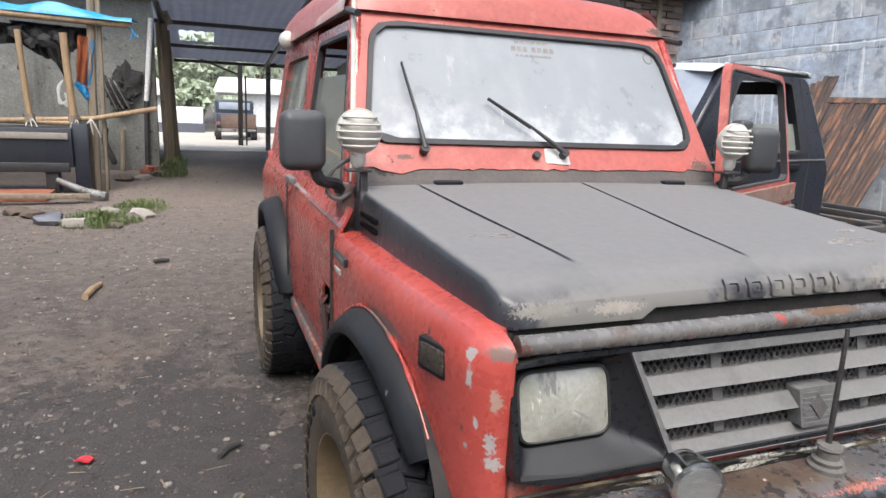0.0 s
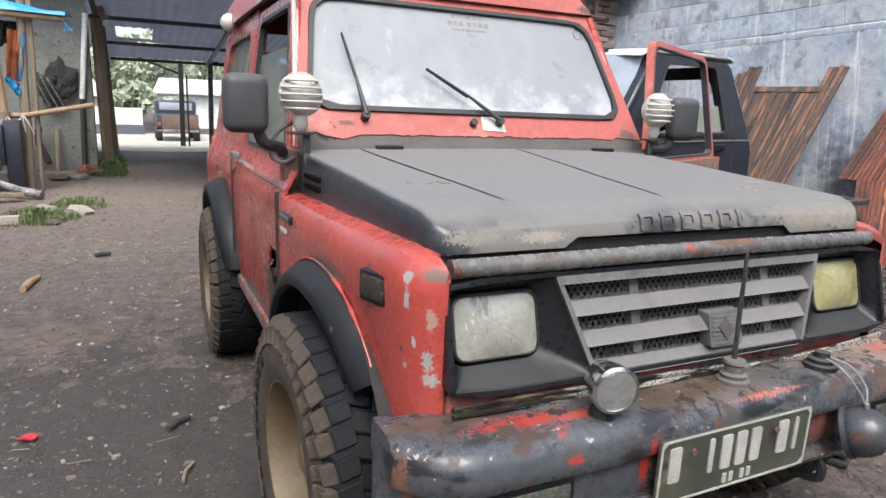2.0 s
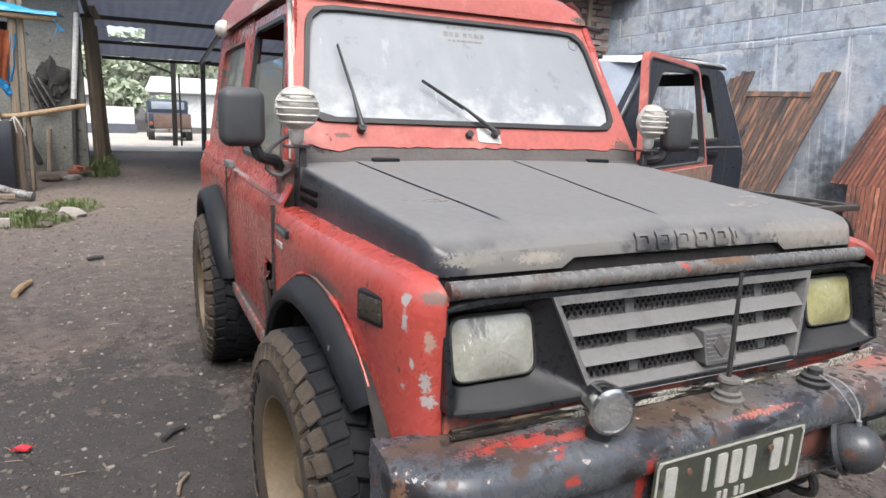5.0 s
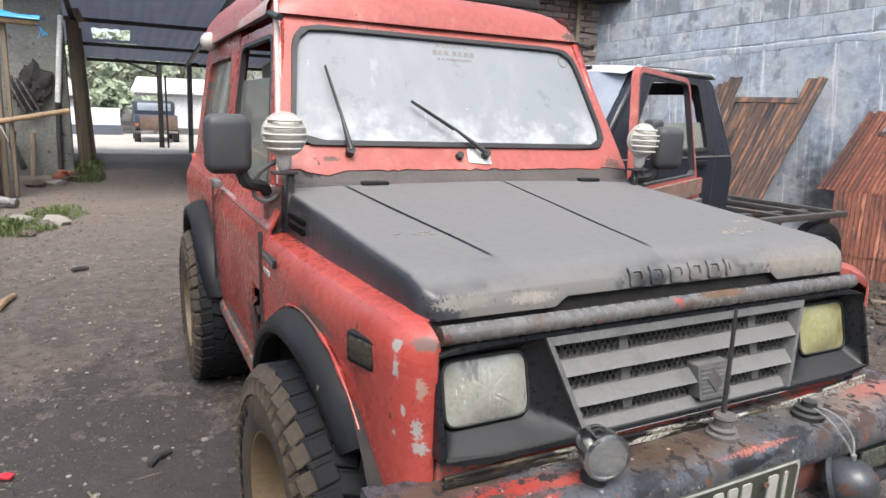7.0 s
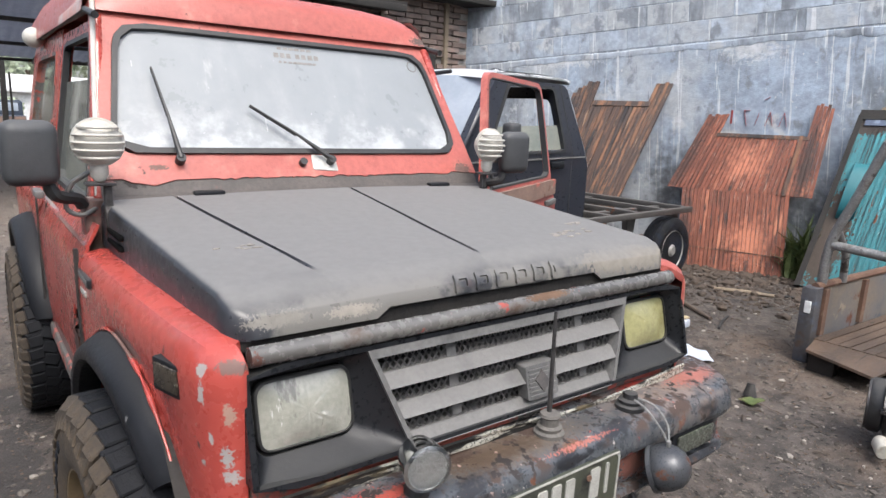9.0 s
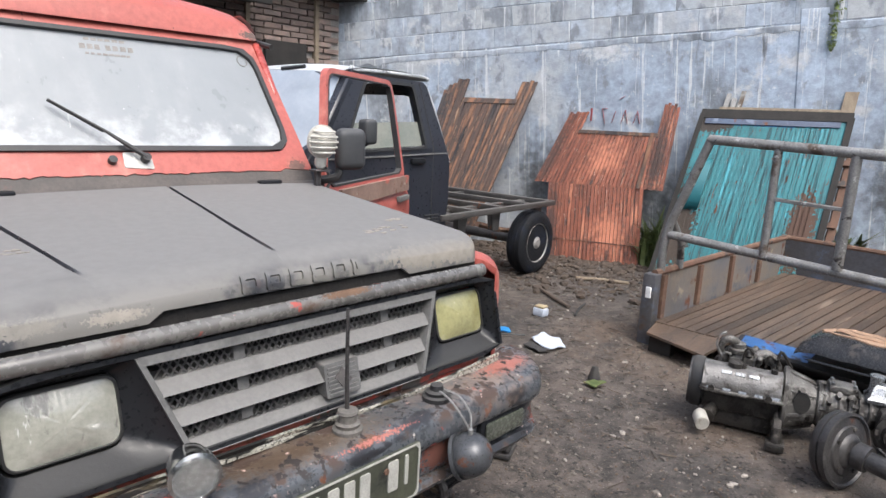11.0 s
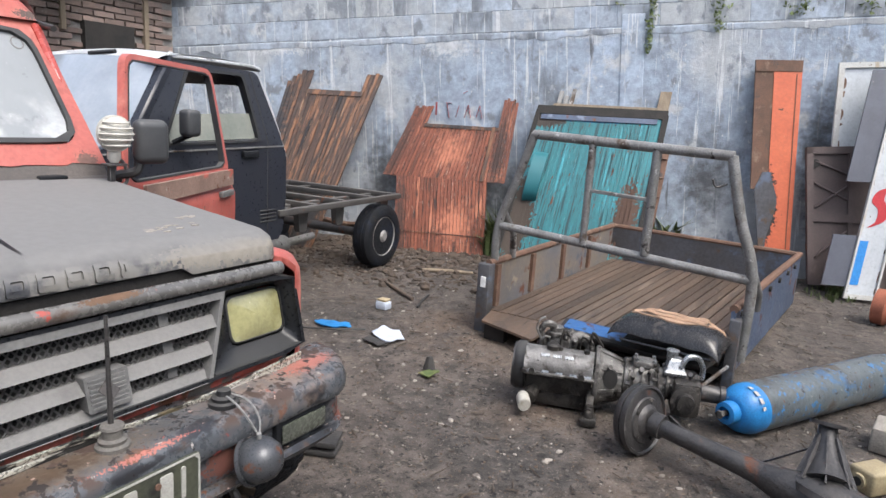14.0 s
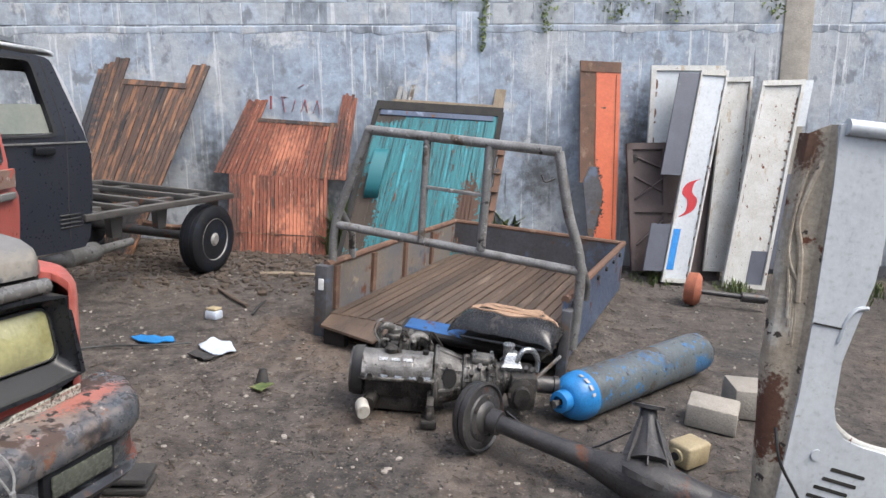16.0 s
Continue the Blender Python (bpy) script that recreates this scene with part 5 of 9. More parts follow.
# wipers on their pivots
for (x0, z0), (x1, z1) in (((-0.438, 1.167), (-0.472, 1.425)), ((0.044, 1.160), (-0.196, 1.326))):
    w = part("wiper", tube([ws(x0, z0, 0.008), ws(x0, z0, 0.035)], 0.014, 10), "rubber", jeep, "black windscreen wiper")
    mid = (x0 + (x1 - x0) * 0.45, z0 + (z1 - z0) * 0.45)
    part("wiper_arm", tube([ws(x0, z0, 0.03), ws(*mid, 0.038), ws(x1, z1, 0.03)], [0.0095, 0.0045, 0.0025], 8), "rubber", w)
    part("wiper_blade", tube([ws(mid[0], mid[1], 0.028), ws(x1, z1, 0.022)], 0.003, 6), "rubber", w)
part("wiper_plate", slab(rounded([(-0.022, 1.138), (0.068, 1.132), (0.066, 1.178), (-0.018, 1.184)], 0.006), ws, 0.006, 0.010), "white_rusty", jeep, "unpainted metal patch plate")
part("washer_jet", tube([ws(-0.055, 1.158, 0.0), ws(-0.055, 1.158, 0.025)], 0.013, 10), "rubber", jeep)


# roof shell
def roof_shell():
    rows = []
    for y, lift, w, drop in ((1.245, 0.0, 0.60, 0.02), (1.262, 0.045, 0.602, 0.02), (1.29, 0.075, 0.605, 0.03), (1.33, 0.098, 0.608, 0.04), (1.42, 0.118, 0.612, 0.05), (1.6, 0.15, 0.618, 0.055), (2.0, 0.185, 0.625, 0.06), (2.6, 0.19, 0.628, 0.06), (2.98, 0.17, 0.625, 0.05), (3.06, 0.13, 0.615, 0.03), (3.09, 0.02, 0.60, 0.0)):
        row = []
        for a in range(-9, 10):
            t = a / 9
            x = w * math.sin(t * math.pi / 2)
            e = abs(t)
            z = 1.600 + lift * (1 - e ** 5) + 0.02 * (1 - e * e) * (lift > 0.02)
            row.append((x, y, z))
        rows.append(row)
    return dent(ring_loft(rows, False, False), 0.003, 4)


part("roof", roof_shell(), "red_faded", jeep, "faded red raised roof")
part("roof_front_panel", framed([(-0.56, 1.60), (0.56, 1.60), (0.50, 1.70), (-0.50, 1.70)], [(-0.02, 1.64), (0.02, 1.64), (0.02, 1.645), (-0.02, 1.645)], ws, -0.01, 0.0, 32), "red_faded", jeep)


# upper sides: pillars, window frames and glass
def sidew(s):
    def f(y, z, d=0.0):
        x = 0.684 - max(0.0, z - 0.985) * 0.145
        return Vector((s * (x + d), y, z))
    return f


SR, SL = sidew(-1), sidew(1)
door_out = [(0.985, 0.985), (1.885, 0.985), (1.905, 1.575), (1.275, 1.575), (1.235, 1.56)]
door_hole = rounded([(1.055, 1.04), (1.835, 1.04), (1.86, 1.54), (1.285, 1.54)], 0.03)
open_out = rounded([(0.985, 0.99), (1.965, 0.99), (1.985, 1.520), (1.205, 1.528)], 0.06)
open_hole = rounded([(1.03, 1.035), (1.936, 1.035), (1.955, 1.498), (1.216, 1.506)], 0.045)
quarter_out = [(1.915, 0.99), (3.07, 0.99), (3.0, 1.60), (1.925, 1.60)]
quarter_hole = rounded([(2.05, 1.10), (2.86, 1.10), (2.80, 1.525), (2.04, 1.525)], 0.06)
for s, f in ((-1, SR), (1, SL)):
    part("rear_quarter", framed(quarter_out, quarter_hole, f, -0.035, 0.0, 72), "red", jeep)
    part("quarter_glass", slab(quarter_hole, f, -0.02, -0.014), "side_glass", jeep, "dirty fixed side glass")
    part("quarter_seal", framed(quarter_hole, [(y + (2.45 - y) * 0.05, z + (1.31 - z) * 0.07) for y, z in quarter_hole], f, -0.02, 0.004, 60), "red_old", jeep)
    part("gutter", tube([f(1.16, 1.575, 0.01), f(1.30, 1.602, 0.016), f(2.0, 1.612, 0.016), f(3.02, 1.605, 0.01)], 0.011, 8), "rubber", jeep, "dark rain gutter")
    part("windscreen_pillar", beam((s * 0.652, 0.985, 1.06), (s * 0.592, 1.262, 1.59), 0.034, 0.04, 0.01), "red", jeep)
    part("upper_quarter", ring_loft([[(s * (0.615 + o), y, 1.60 + z) for o, z in ((0.008, 0.0), (0.004, 0.03), (-0.02, 0.07), (-0.06, 0.095))] for y in (1.30, 1.5, 1.9, 2.4, 2.97)], False, False), "roof_grey", jeep, "weathered pale roof side")
part("pillar_trim", tube([(-0.660, 0.985, 1.08), (-0.637, 1.085, 1.28), (-0.604, 1.235, 1.58), (-0.594, 1.28, 1.68)], 0.0075, 8), "white_plastic", jeep, "pale pillar trim strip")


# doors
def door(name, label):
    d = thing(name, "", "")
    d.parent = jeep
    return d


def door_lower(y0=0.948, length=0.952, hole=False):
    rows = []
    for k in range(53):
        y = y0 + length * k / 52
        w = half_width(y)
        zs = [1.015, 1.0, 0.985, 0.968, 0.960, 0.952, 0.90] + [0.90 - 0.44 * j / 20 for j in range(1, 21)]
        xs = [w - 0.052, w - 0.045, w - 0.037, w - 0.028, w - 0.019, w - 0.022, w - 0.001] + [w - 0.001 - 0.02 * (j / 20) ** 2 for j in range(1, 21)]
        rows.append([(-x, y, z) for x, z in zip(xs, zs)])
    bm = ring_loft(rows, False, False)
    dent(bm, 0.006, 3.5)
    if hole:
        # the rusted-out front lower corner
        def gone(c):
            return 0.51 < c.z < 0.76 and c.y < 1.02 + 0.13 * noise.noise(Vector((4, 0, c.z * 9))) + 0.06 * noise.noise(c * 31)
        bmesh.ops.delete(bm, geom=[f for f in bm.faces if gone(f.calc_center_median())], context="FACES")
    bmesh.ops.solidify(bm, geom=bm.faces[:], thickness=-0.008 if hole else -0.02)
    return bm


rdoor = part("door", door_lower(0.907, 0.993, True), "red", jeep, "closed red door rusted through at its corner")
part("window_frame", framed(door_out, door_hole, SR, -0.03, 0.0, 80), "red", rdoor)
part("window_glass", slab([(1.06, 1.035), (1.84, 1.035), (1.85, 1.40), (1.21, 1.40)], SR, -0.02, -0.015), "side_glass", rdoor, "half-lowered dirty window glass")
part("window_seal", framed(door_hole, [(y + (1.5 - y) * 0.05, z + (1.3 - z) * 0.06) for y, z in door_hole], SR, -0.02, 0.003, 64), "rubber", rdoor)
part("door_handle", bx((-0.752, 1.70, 0.985), (-0.722, 1.83, 1.012), 0.006), "grille", rdoor, "worn grey door handle")
# near-black colour here deepens the shade seen through the door's hole
part("door_frame_post", bx((-0.695, 0.93, 0.48), (-0.66, 1.30, 0.80), 0.004), "dark", jeep, "near-black hinge post behind the rusted hole")
for z in (0.57, 0.63, 0.69):
    part("hinge", bx((-0.722, 0.95, z), (-0.69, 1.0, z + 0.024), 0.004), "red_old", jeep)

# the other door stands open, hung on its front post
hinge = Matrix.Translation((0.735, 0.965, 0)) @ pose(0, 0, 0, 0, 0, -62) @ Matrix.Translation((-0.735, -0.965, 0))
bm = door_lower(0.948, 1.032)
bm.transform(Matrix.Diagonal((-1, 1, 1, 1)))
ldoor = part("door", moved(bm, hinge), "red_faded", jeep, "open faded red door with scraped skin")
def SLo(y, z, d=0.0):
    return hinge @ Vector((0.713 - max(0.0, z - 0.985) * 0.195 + d, y, z))


part("window_frame", framed(open_out, open_hole, SLo, -0.03, 0.0, 80), "red_faded", ldoor)
part("window_seal", framed(open_hole, [(y + (1.5 - y) * 0.02, z + (1.3 - z) * 0.03) for y, z in open_hole], SLo, -0.026, 0.002, 64), "rubber", ldoor)
part("door_handle", moved(bx((0.73, 1.78, 0.895), (0.755, 1.92, 0.925), 0.005), hinge), "grille", ldoor, "grey door handle in a red recess")
part("scraped_band", moved(dent(bx((0.722, 1.1, 0.945), (0.7395, 1.945, 1.025), 0.001, 1), 0.002, 9), hinge), "scrape", ldoor, "bare scraped band under the window")
part("door_lining", moved(bx((0.69, 1.0, 0.48), (0.705, 1.95, 0.98), 0.01), hinge), "interior", ldoor)

# cabin inside
for x in (-0.33, 0.33):
    seat = part("front_seat", bx((x - 0.24, 1.45, 0.62), (x + 0.24, 1.95, 0.78), 0.05, 3), "seat", jeep)
    part("backrest", moved(bx((-0.23, -0.06, 0), (0.23, 0.06, 0.55), 0.05, 3), Matrix.Translation((x, 1.95, 0.75)) @ pose(0, 0, 0, -12)), "seat", seat)
part("dashboard", bx((-0.62, 1.02, 0.86), (0.62, 1.22, 1.07), 0.04, 3), "interior", jeep)
part("steering_wheel", moved(lathe([(0.17, -0.01), (0.185, 0), (0.17, 0.01), (0.16, 0)], 28), Matrix.Translation((0.33, 1.36, 1.05)) @ pose(0, 0, 0, 60)), "rubber", jeep)


# front: header lip, grille panel, lamps
part("header_lip", tube(curve_pts([(-0.592, 0.024, 0.921), (-0.45, 0.02, 0.922), (0, 0.016, 0.925), (0.45, 0.02, 0.922), (0.592, 0.024, 0.921)], 6), 0.0185, 12), "lip", jeep, "rusty chipped front lip")
part("hood_catch_gap", bx((-0.6, 0.058, 0.92), (0.6, 0.08, 0.955), 0.0), "dark", jeep)


def fr(x, z, d=0.0):
    """A point on the raked front panel, d metres forward; the panel sits askew to one side."""
    x += 0.0135 + 0.0115 * x / 0.6
    return Vector((x, 0.022 - 0.24 * (0.905 - z) - d, z))


grille = part("grille", framed([(-0.612, 0.690), (0.612, 0.690), (0.612, 0.903), (-0.612, 0.903)], [(-0.601, 0.699), (0.601, 0.699), (0.601, 0.894), (-0.601, 0.894)], fr, -0.07, 0.008, 128), "trim_black", jeep, "faded black plastic grille")
# near-black backing holds the shade behind the slats in its colour
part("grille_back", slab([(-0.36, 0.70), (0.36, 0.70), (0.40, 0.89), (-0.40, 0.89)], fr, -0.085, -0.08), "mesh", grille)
for s in (-1, 1):
    rim = [(s * 0.600, 0.700), (s * 0.302, 0.700), (s * 0.374, 0.893), (s * 0.600, 0.893)]
    h = rounded([(s * 0.588, 0.730), (s * 0.398, 0.730), (s * 0.398, 0.870), (s * 0.588, 0.870)], 0.026)
    ch = rounded([(s * 0.578, 0.743), (s * 0.402, 0.743), (s * 0.402, 0.860), (s * 0.578, 0.860)], 0.026)
    c = Vector((s * 0.490, 0.802))
    R, H, G = cast(rim, c, 96), cast(h, c, 96), cast(ch, c, 96)
    # a funnel from the front edge of the grille down to the lamp
    surround = part("lamp_surround", ring_loft([[fr(*p, 0.006) for p in R], [fr(*p, 0.001) for p in R], [fr(*(p + (c - p) * 0.04), -0.006) for p in R], [fr(*p, -0.036) for p in H], [fr(*(p + (c - p) * 0.03), -0.038) for p in H], [fr(*(p + (c - p) * 0.03), -0.07) for p in H]], True, False), "trim_black", grille, "dusty black headlamp surround")
    part("lamp_bezel", ring_loft([[fr(*(p + (p - c) * 0.07), -0.040) for p in G], [fr(*(p + (p - c) * 0.05), -0.032) for p in G], [fr(*p, -0.030) for p in G], [fr(*p, -0.045) for p in G]], True, False), "rubber", surround)
    # domed lens with upright flutes
    rings = []
    for q in (1.0, 0.97, 0.92, 0.85, 0.76, 0.66, 0.55, 0.43, 0.3, 0.17, 0.06):
        ring = []
        for p in G:
            r = c + (p - c) * q
            dome = (1 - ((r.x - c.x) / 0.09) ** 2) * (1 - ((r.y - c.y) / 0.06) ** 2)
            ring.append(fr(r.x, r.y, -0.036 + 0.016 * max(0.0, dome) + (0.0005 * math.sin(r.x * 620) if q < 0.95 else 0.0)))
        rings.append(ring)
    lamp = part("headlamp", ring_loft(rings, True, True), "lens" if s < 0 else "lens_yellow", jeep, "hazy rectangular headlamp" if s < 0 else "yellowed rectangular headlamp")
    # narrow front edge between lamp and grille
    part("grille_cheek", ring_loft([[fr(s * 0.303, 0.698, 0.008), fr(s * 0.292, 0.698, 0.008), fr(s * 0.290, 0.698, -0.05), fr(s * 0.303, 0.698, -0.05)], [fr(s * 0.376, 0.893, 0.008), fr(s * 0.365, 0.893, 0.008), fr(s * 0.362, 0.893, -0.05), fr(s * 0.376, 0.893, -0.05)]]), "grille", grille)


def slat(z0, z1, d0, d1):
    e0, e1 = 0.29 + (z0 - 0.70) * 0.42, 0.29 + (z1 - 0.70) * 0.42
    return ring_loft([[fr(-e0, z0, d0), fr(-e1, z1, d1), fr(-e1, z1, d1 - 0.05), fr(-e0, z0, d0 - 0.05)], [fr(e0, z0, d0), fr(e1, z1, d1), fr(e1, z1, d1 - 0.05), fr(e0, z0, d0 - 0.05)]])


for z0, z1, a, b in ((0.877, 0.903, 0.009, 0.007), (0.8145, 0.838, 0.009, -0.014), (0.7535, 0.777, 0.009, -0.014), (0.690, 0.716, 0.009, -0.014)):
    part("slat", slat(z0, z1, a, b), "grille", grille)
for x in (-0.17, 0.215):
    part("grille_strut", slab([(x - 0.012, 0.72), (x + 0.012, 0.72), (x + 0.012, 0.88), (x - 0.012, 0.88)], fr, -0.05, -0.017), "grille", grille)
for z0, z1 in ((0.837, 0.879), (0.776, 0.817), (0.714, 0.756)):
    bm = bmesh.new()
    n = 44
    for k in range(n):
        x0 = -0.34 + 0.68 * k / n
        for q in ((x0, z0, x0 + 0.032, z1), (x0 + 0.032, z0, x0, z1)):
            d = Vector((q[2] - q[0], q[3] - q[1])).normalized() * 0.0019
            p = Vector((-d.y, d.x))
            vs = [bm.verts.new(fr(x, z, -0.020)) for x, z in ((q[0] + p.x, q[1] + p.y), (q[0] - p.x, q[1] - p.y), (q[2] - p.x, q[3] - p.y), (q[2] + p.x, q[3] + p.y))]
            bm.faces.new(vs)
    bmesh.ops.solidify(bm, geom=bm.faces[:], thickness=0.002)
    part("mesh_panel", bm, "grille", grille, "expanded metal mesh")
badge = part("emblem_plate", slab(rounded([(0.005, 0.715), (0.098, 0.715), (0.098, 0.79), (0.005, 0.79)], 0.006), fr, -0.02, 0.012, 0.003), "grille", grille, "grey square emblem plate")
part("emblem", slab([(0.051, 0.728), (0.074, 0.748), (0.066, 0.757), (0.051, 0.777), (0.029, 0.758), (0.037, 0.748)], fr, 0.012, 0.016), "grey_mark", badge)
for k in range(7):
    part("emblem_rib", slab([(0.012, 0.72 + k * 0.0095), (0.091, 0.72 + k * 0.0095), (0.091, 0.724 + k * 0.0095), (0.012, 0.724 + k * 0.0095)], fr, 0.010, 0.0138), "grille", badge)

# chrome strip, bent downwards at one end, and the valance under it
pts = [(-0.605, -0.036, 0.672), (-0.3, -0.04, 0.671), (0.0, -0.045, 0.667), (0.12, -0.05, 0.659), (0.3, -0.047, 0.658), (0.45, -0.043, 0.664), (0.615, -0.036, 0.672)]
rows = [[(p.x, p.y - o, p.z + z) for o, z in ((0, -0.012), (0.005, -0.011), (0.004, -0.002), (0.0025, 0.0), (0.005, 0.002), (0.006, 0.010), (0, 0.012), (-0.01, 0))] for p in curve_pts(pts, 6)]
part("chrome_strip", ring_loft(rows, True, True), "chrome_worn", jeep, "bent flaking chrome strip")
part("valance", dent(bx((-0.60, 0.0, 0.585), (0.60, 0.03, 0.69), 0.006), 0.003, 8), "red_old", jeep)

# bumper: a rolled top rail and a recessed lower face with lamp pockets
def bumper_y(x):
    e = max(0.0, abs(x) - 0.60) / 0.135
    return 0.085 * e ** 2.6


def along(section, x0=-0.735, x1=0.75, n=110):
    rows = []
    for k in range(n + 1):
        x = x0 + (x1 - x0) * k / n
        o = bumper_y(x)
        rows.append([(x, min(y + o, max(y, 0.03)), z) for y, z in section])
    return ring_loft(rows, True, True)


rail = [(0.02, 0.600), (0.02, 0.652), (-0.02, 0.657), (-0.06, 0.659), (-0.10, 0.659), (-0.132, 0.657), (-0.148, 0.651), (-0.159, 0.641), (-0.166, 0.628), (-0.170, 0.610), (-0.170, 0.592), (-0.163, 0.580), (-0.14, 0.576), (-0.10, 0.576)]
bumper = part("bumper", dent(along(rail), 0.006, 7), "bumper", jeep, "dented bumper with peeling red and black paint")
part("bumper_face", dent(along([(-0.06, 0.475), (-0.06, 0.585), (-0.135, 0.585), (-0.142, 0.56), (-0.142, 0.50), (-0.13, 0.476)]), 0.004, 9), "bumper", bumper)
part("bumper_lower_rail", dent(along([(-0.09, 0.462), (-0.09, 0.49), (-0.155, 0.492), (-0.165, 0.478), (-0.155, 0.462)]), 0.004, 8), "bumper", bumper)
for s in (-1, 1):
    pocket = part("fog_lamp", moved(bx((s * 0.60 if s < 0 else 0.415, -0.158, 0.505), (-0.415 if s < 0 else 0.60, -0.135, 0.575), 0.006), Matrix.Translation((0, 0.002, 0))), "plastic", bumper, "dull fog lamp in the bumper")
    part("fog_lens", bx((-0.587 if s < 0 else 0.43, -0.164, 0.514), (-0.43 if s < 0 else 0.587, -0.157, 0.566), 0.004), "lens_dull", pocket)
    part("bumper_stay", bx((s * 0.36 - 0.03, -0.10, 0.44), (s * 0.36 + 0.03, 0.25, 0.50), 0.005), "dark", bumper)
    part("tow_hook", tube(curve_pts([(s * 0.3, -0.05, 0.46), (s * 0.3, -0.13, 0.44), (s * 0.3, -0.14, 0.40), (s * 0.3, -0.09, 0.385), (s * 0.3, -0.06, 0.41)], 5), 0.011, 8), "steel", bumper)


# number plate with plain bars for its characters
def plt(a, b, d=0.0):
    return Vector((-0.242 + a * 1.045, -0.178 - d + 0.02 * (0.14 - b), 0.478 + b + a * 0.012))


plate = part("number_plate", slab(rounded([(0, 0), (0.398, 0), (0.398, 0.136), (0, 0.136)], 0.008), plt, -0.006, 0, 0.001), "plate", jeep, "dirty dark number plate with white marks")
part("plate_rim", framed(rounded([(0.001, 0.001), (0.397, 0.001), (0.397, 0.135), (0.001, 0.135)], 0.008), rounded([(0.0055, 0.0055), (0.3925, 0.0055), (0.3925, 0.1305), (0.0055, 0.1305)], 0.006), plt, 0, 0.002, 96), "plate_mark", plate)
for a, w in ((0.022, 0.028), (0.120, 0.012), (0.152, 0.026), (0.191, 0.026), (0.230, 0.026), (0.305, 0.028), (0.352, 0.010)):
    part("plate_bar", slab(rounded([(a, 0.045), (a + w, 0.045), (a + w, 0.118), (a, 0.118)], 0.006), plt, 0, 0.003), "plate_mark", plate)
for a in (0.165, 0.182, 0.212, 0.229):
    part("plate_bar", slab([(a, 0.012), (a + 0.01, 0.012), (a + 0.01, 0.032), (a, 0.032)], plt, 0, 0.0025), "plate_mark", plate)
for a in (0.08, 0.30):
    part("plate_bolt", tube([plt(a, 0.1, 0), plt(a, 0.1, 0.004)], 0.007, 8), "rusty", plate)

# chrome spot lamp on the bumper
m = Matrix.Translation((-0.336, -0.135, 0.722)) @ pose(0, 0, 0, 90, 0, -14) @ Matrix.Scale(0.82, 4)
spot = part("spot_lamp", lathe([(0.006, -0.075), (0.03, -0.07), (0.044, -0.05), (0.051, -0.02), (0.051, 0.01), (0.055, 0.013), (0.055, 0.022), (0.047, 0.026), (0.046, 0.018)], 32, m), "chrome", jeep, "round chrome spot lamp")
part("spot_reflector", lathe([(0.046, 0.016), (0.036, 0.004), (0.02, -0.006), (0.004, -0.009)], 28, m), "reflector", spot)
pane = part("spot_lens", lathe([(0.0475, 0.022), (0.04, 0.028), (0.02, 0.032), (0.002, 0.033)], 28, m), "clear_glass", spot, "clear bulging lamp glass")
pane.visible_shadow = False
part("spot_foot", tube([(-0.336, -0.115, 0.652), (-0.336, -0.115, 0.668), (-0.336, -0.12, 0.685)], [0.026, 0.024, 0.014], 14), "rubber", spot)
# dead lamp hanging from its wire
LAMP = Vector((0.312, -0.208, 0.545))
m = Matrix.Translation(LAMP) @ pose(0, 0, 0, -110, 0, 25) @ Matrix.Scale(0.86, 4)
dead = part("hanging_lamp", dent(lathe([(0.004, -0.066), (0.02, -0.064), (0.04, -0.054), (0.055, -0.036), (0.063, -0.012), (0.064, 0.010), (0.058, 0.028), (0.056, 0.03)], 32, m), 0.002, 14), "lamp_steel", jeep, "broken grey lamp bowl hanging by its wire")
part("lamp_rim", lathe([(0.056, 0.026), (0.067, 0.024), (0.067, 0.036), (0.056, 0.038), (0.02, 0.044), (0.004, 0.045)], 32, m), "lamp_steel", dead)
part("lamp_wire", merge(tube(curve_pts([(0.294, -0.105, 0.685), (0.296, -0.15, 0.672), (0.304, -0.19, 0.635), (0.312, -0.208, 0.602)], 6), 0.0026, 6), tube(curve_pts([(0.308, -0.10, 0.683), (0.326, -0.15, 0.674), (0.328, -0.19, 0.64), (0.312, -0.208, 0.602)], 6), 0.0026, 6), tube([(0.311, -0.208, 0.612), (0.312, -0.208, 0.592)], 0.006, 8)), "pipe", dead)
part("lamp_base", lathe([(0.036, 0.0), (0.036, 0.01), (0.028, 0.014), (0.029, 0.022), (0.018, 0.026), (0.016, 0.038), (0.004, 0.04)], 16, Matrix.Translation((0.30, -0.10, 0.656))), "rubber", dead)
toward = Vector((0.45, -0.85, 0.28)).normalized()
side_, up_ = toward.cross(Vector((0, 0, 1))).normalized(), toward.cross(Vector((0, 0, 1))).normalized().cross(toward)
hole = [((0.016 + 0.009 * noise.noise(Vector((a * 3, 0, 0)))) * math.cos(a), (0.024 + 0.012 * noise.noise(Vector((a * 3, 4, 0)))) * math.sin(a)) for a in [k * 0.2856 for k in range(22)]]
part("rusted_hole", slab(hole, lambda p, q, d: LAMP + toward * (0.0545 + d - 7 * (p * p + q * q)) + side_ * p + up_ * q, -0.01, 0.0015), "mesh", dead, "ragged rusted hole")
# aerial on its rubber foot
aerial = part("aerial", tube([(0.034, -0.085, 0.69), (0.034, -0.083, 0.80), (0.036, -0.08, 0.935)], [0.0058, 0.005, 0.004], 10), "steel", jeep, "stubby whip aerial")
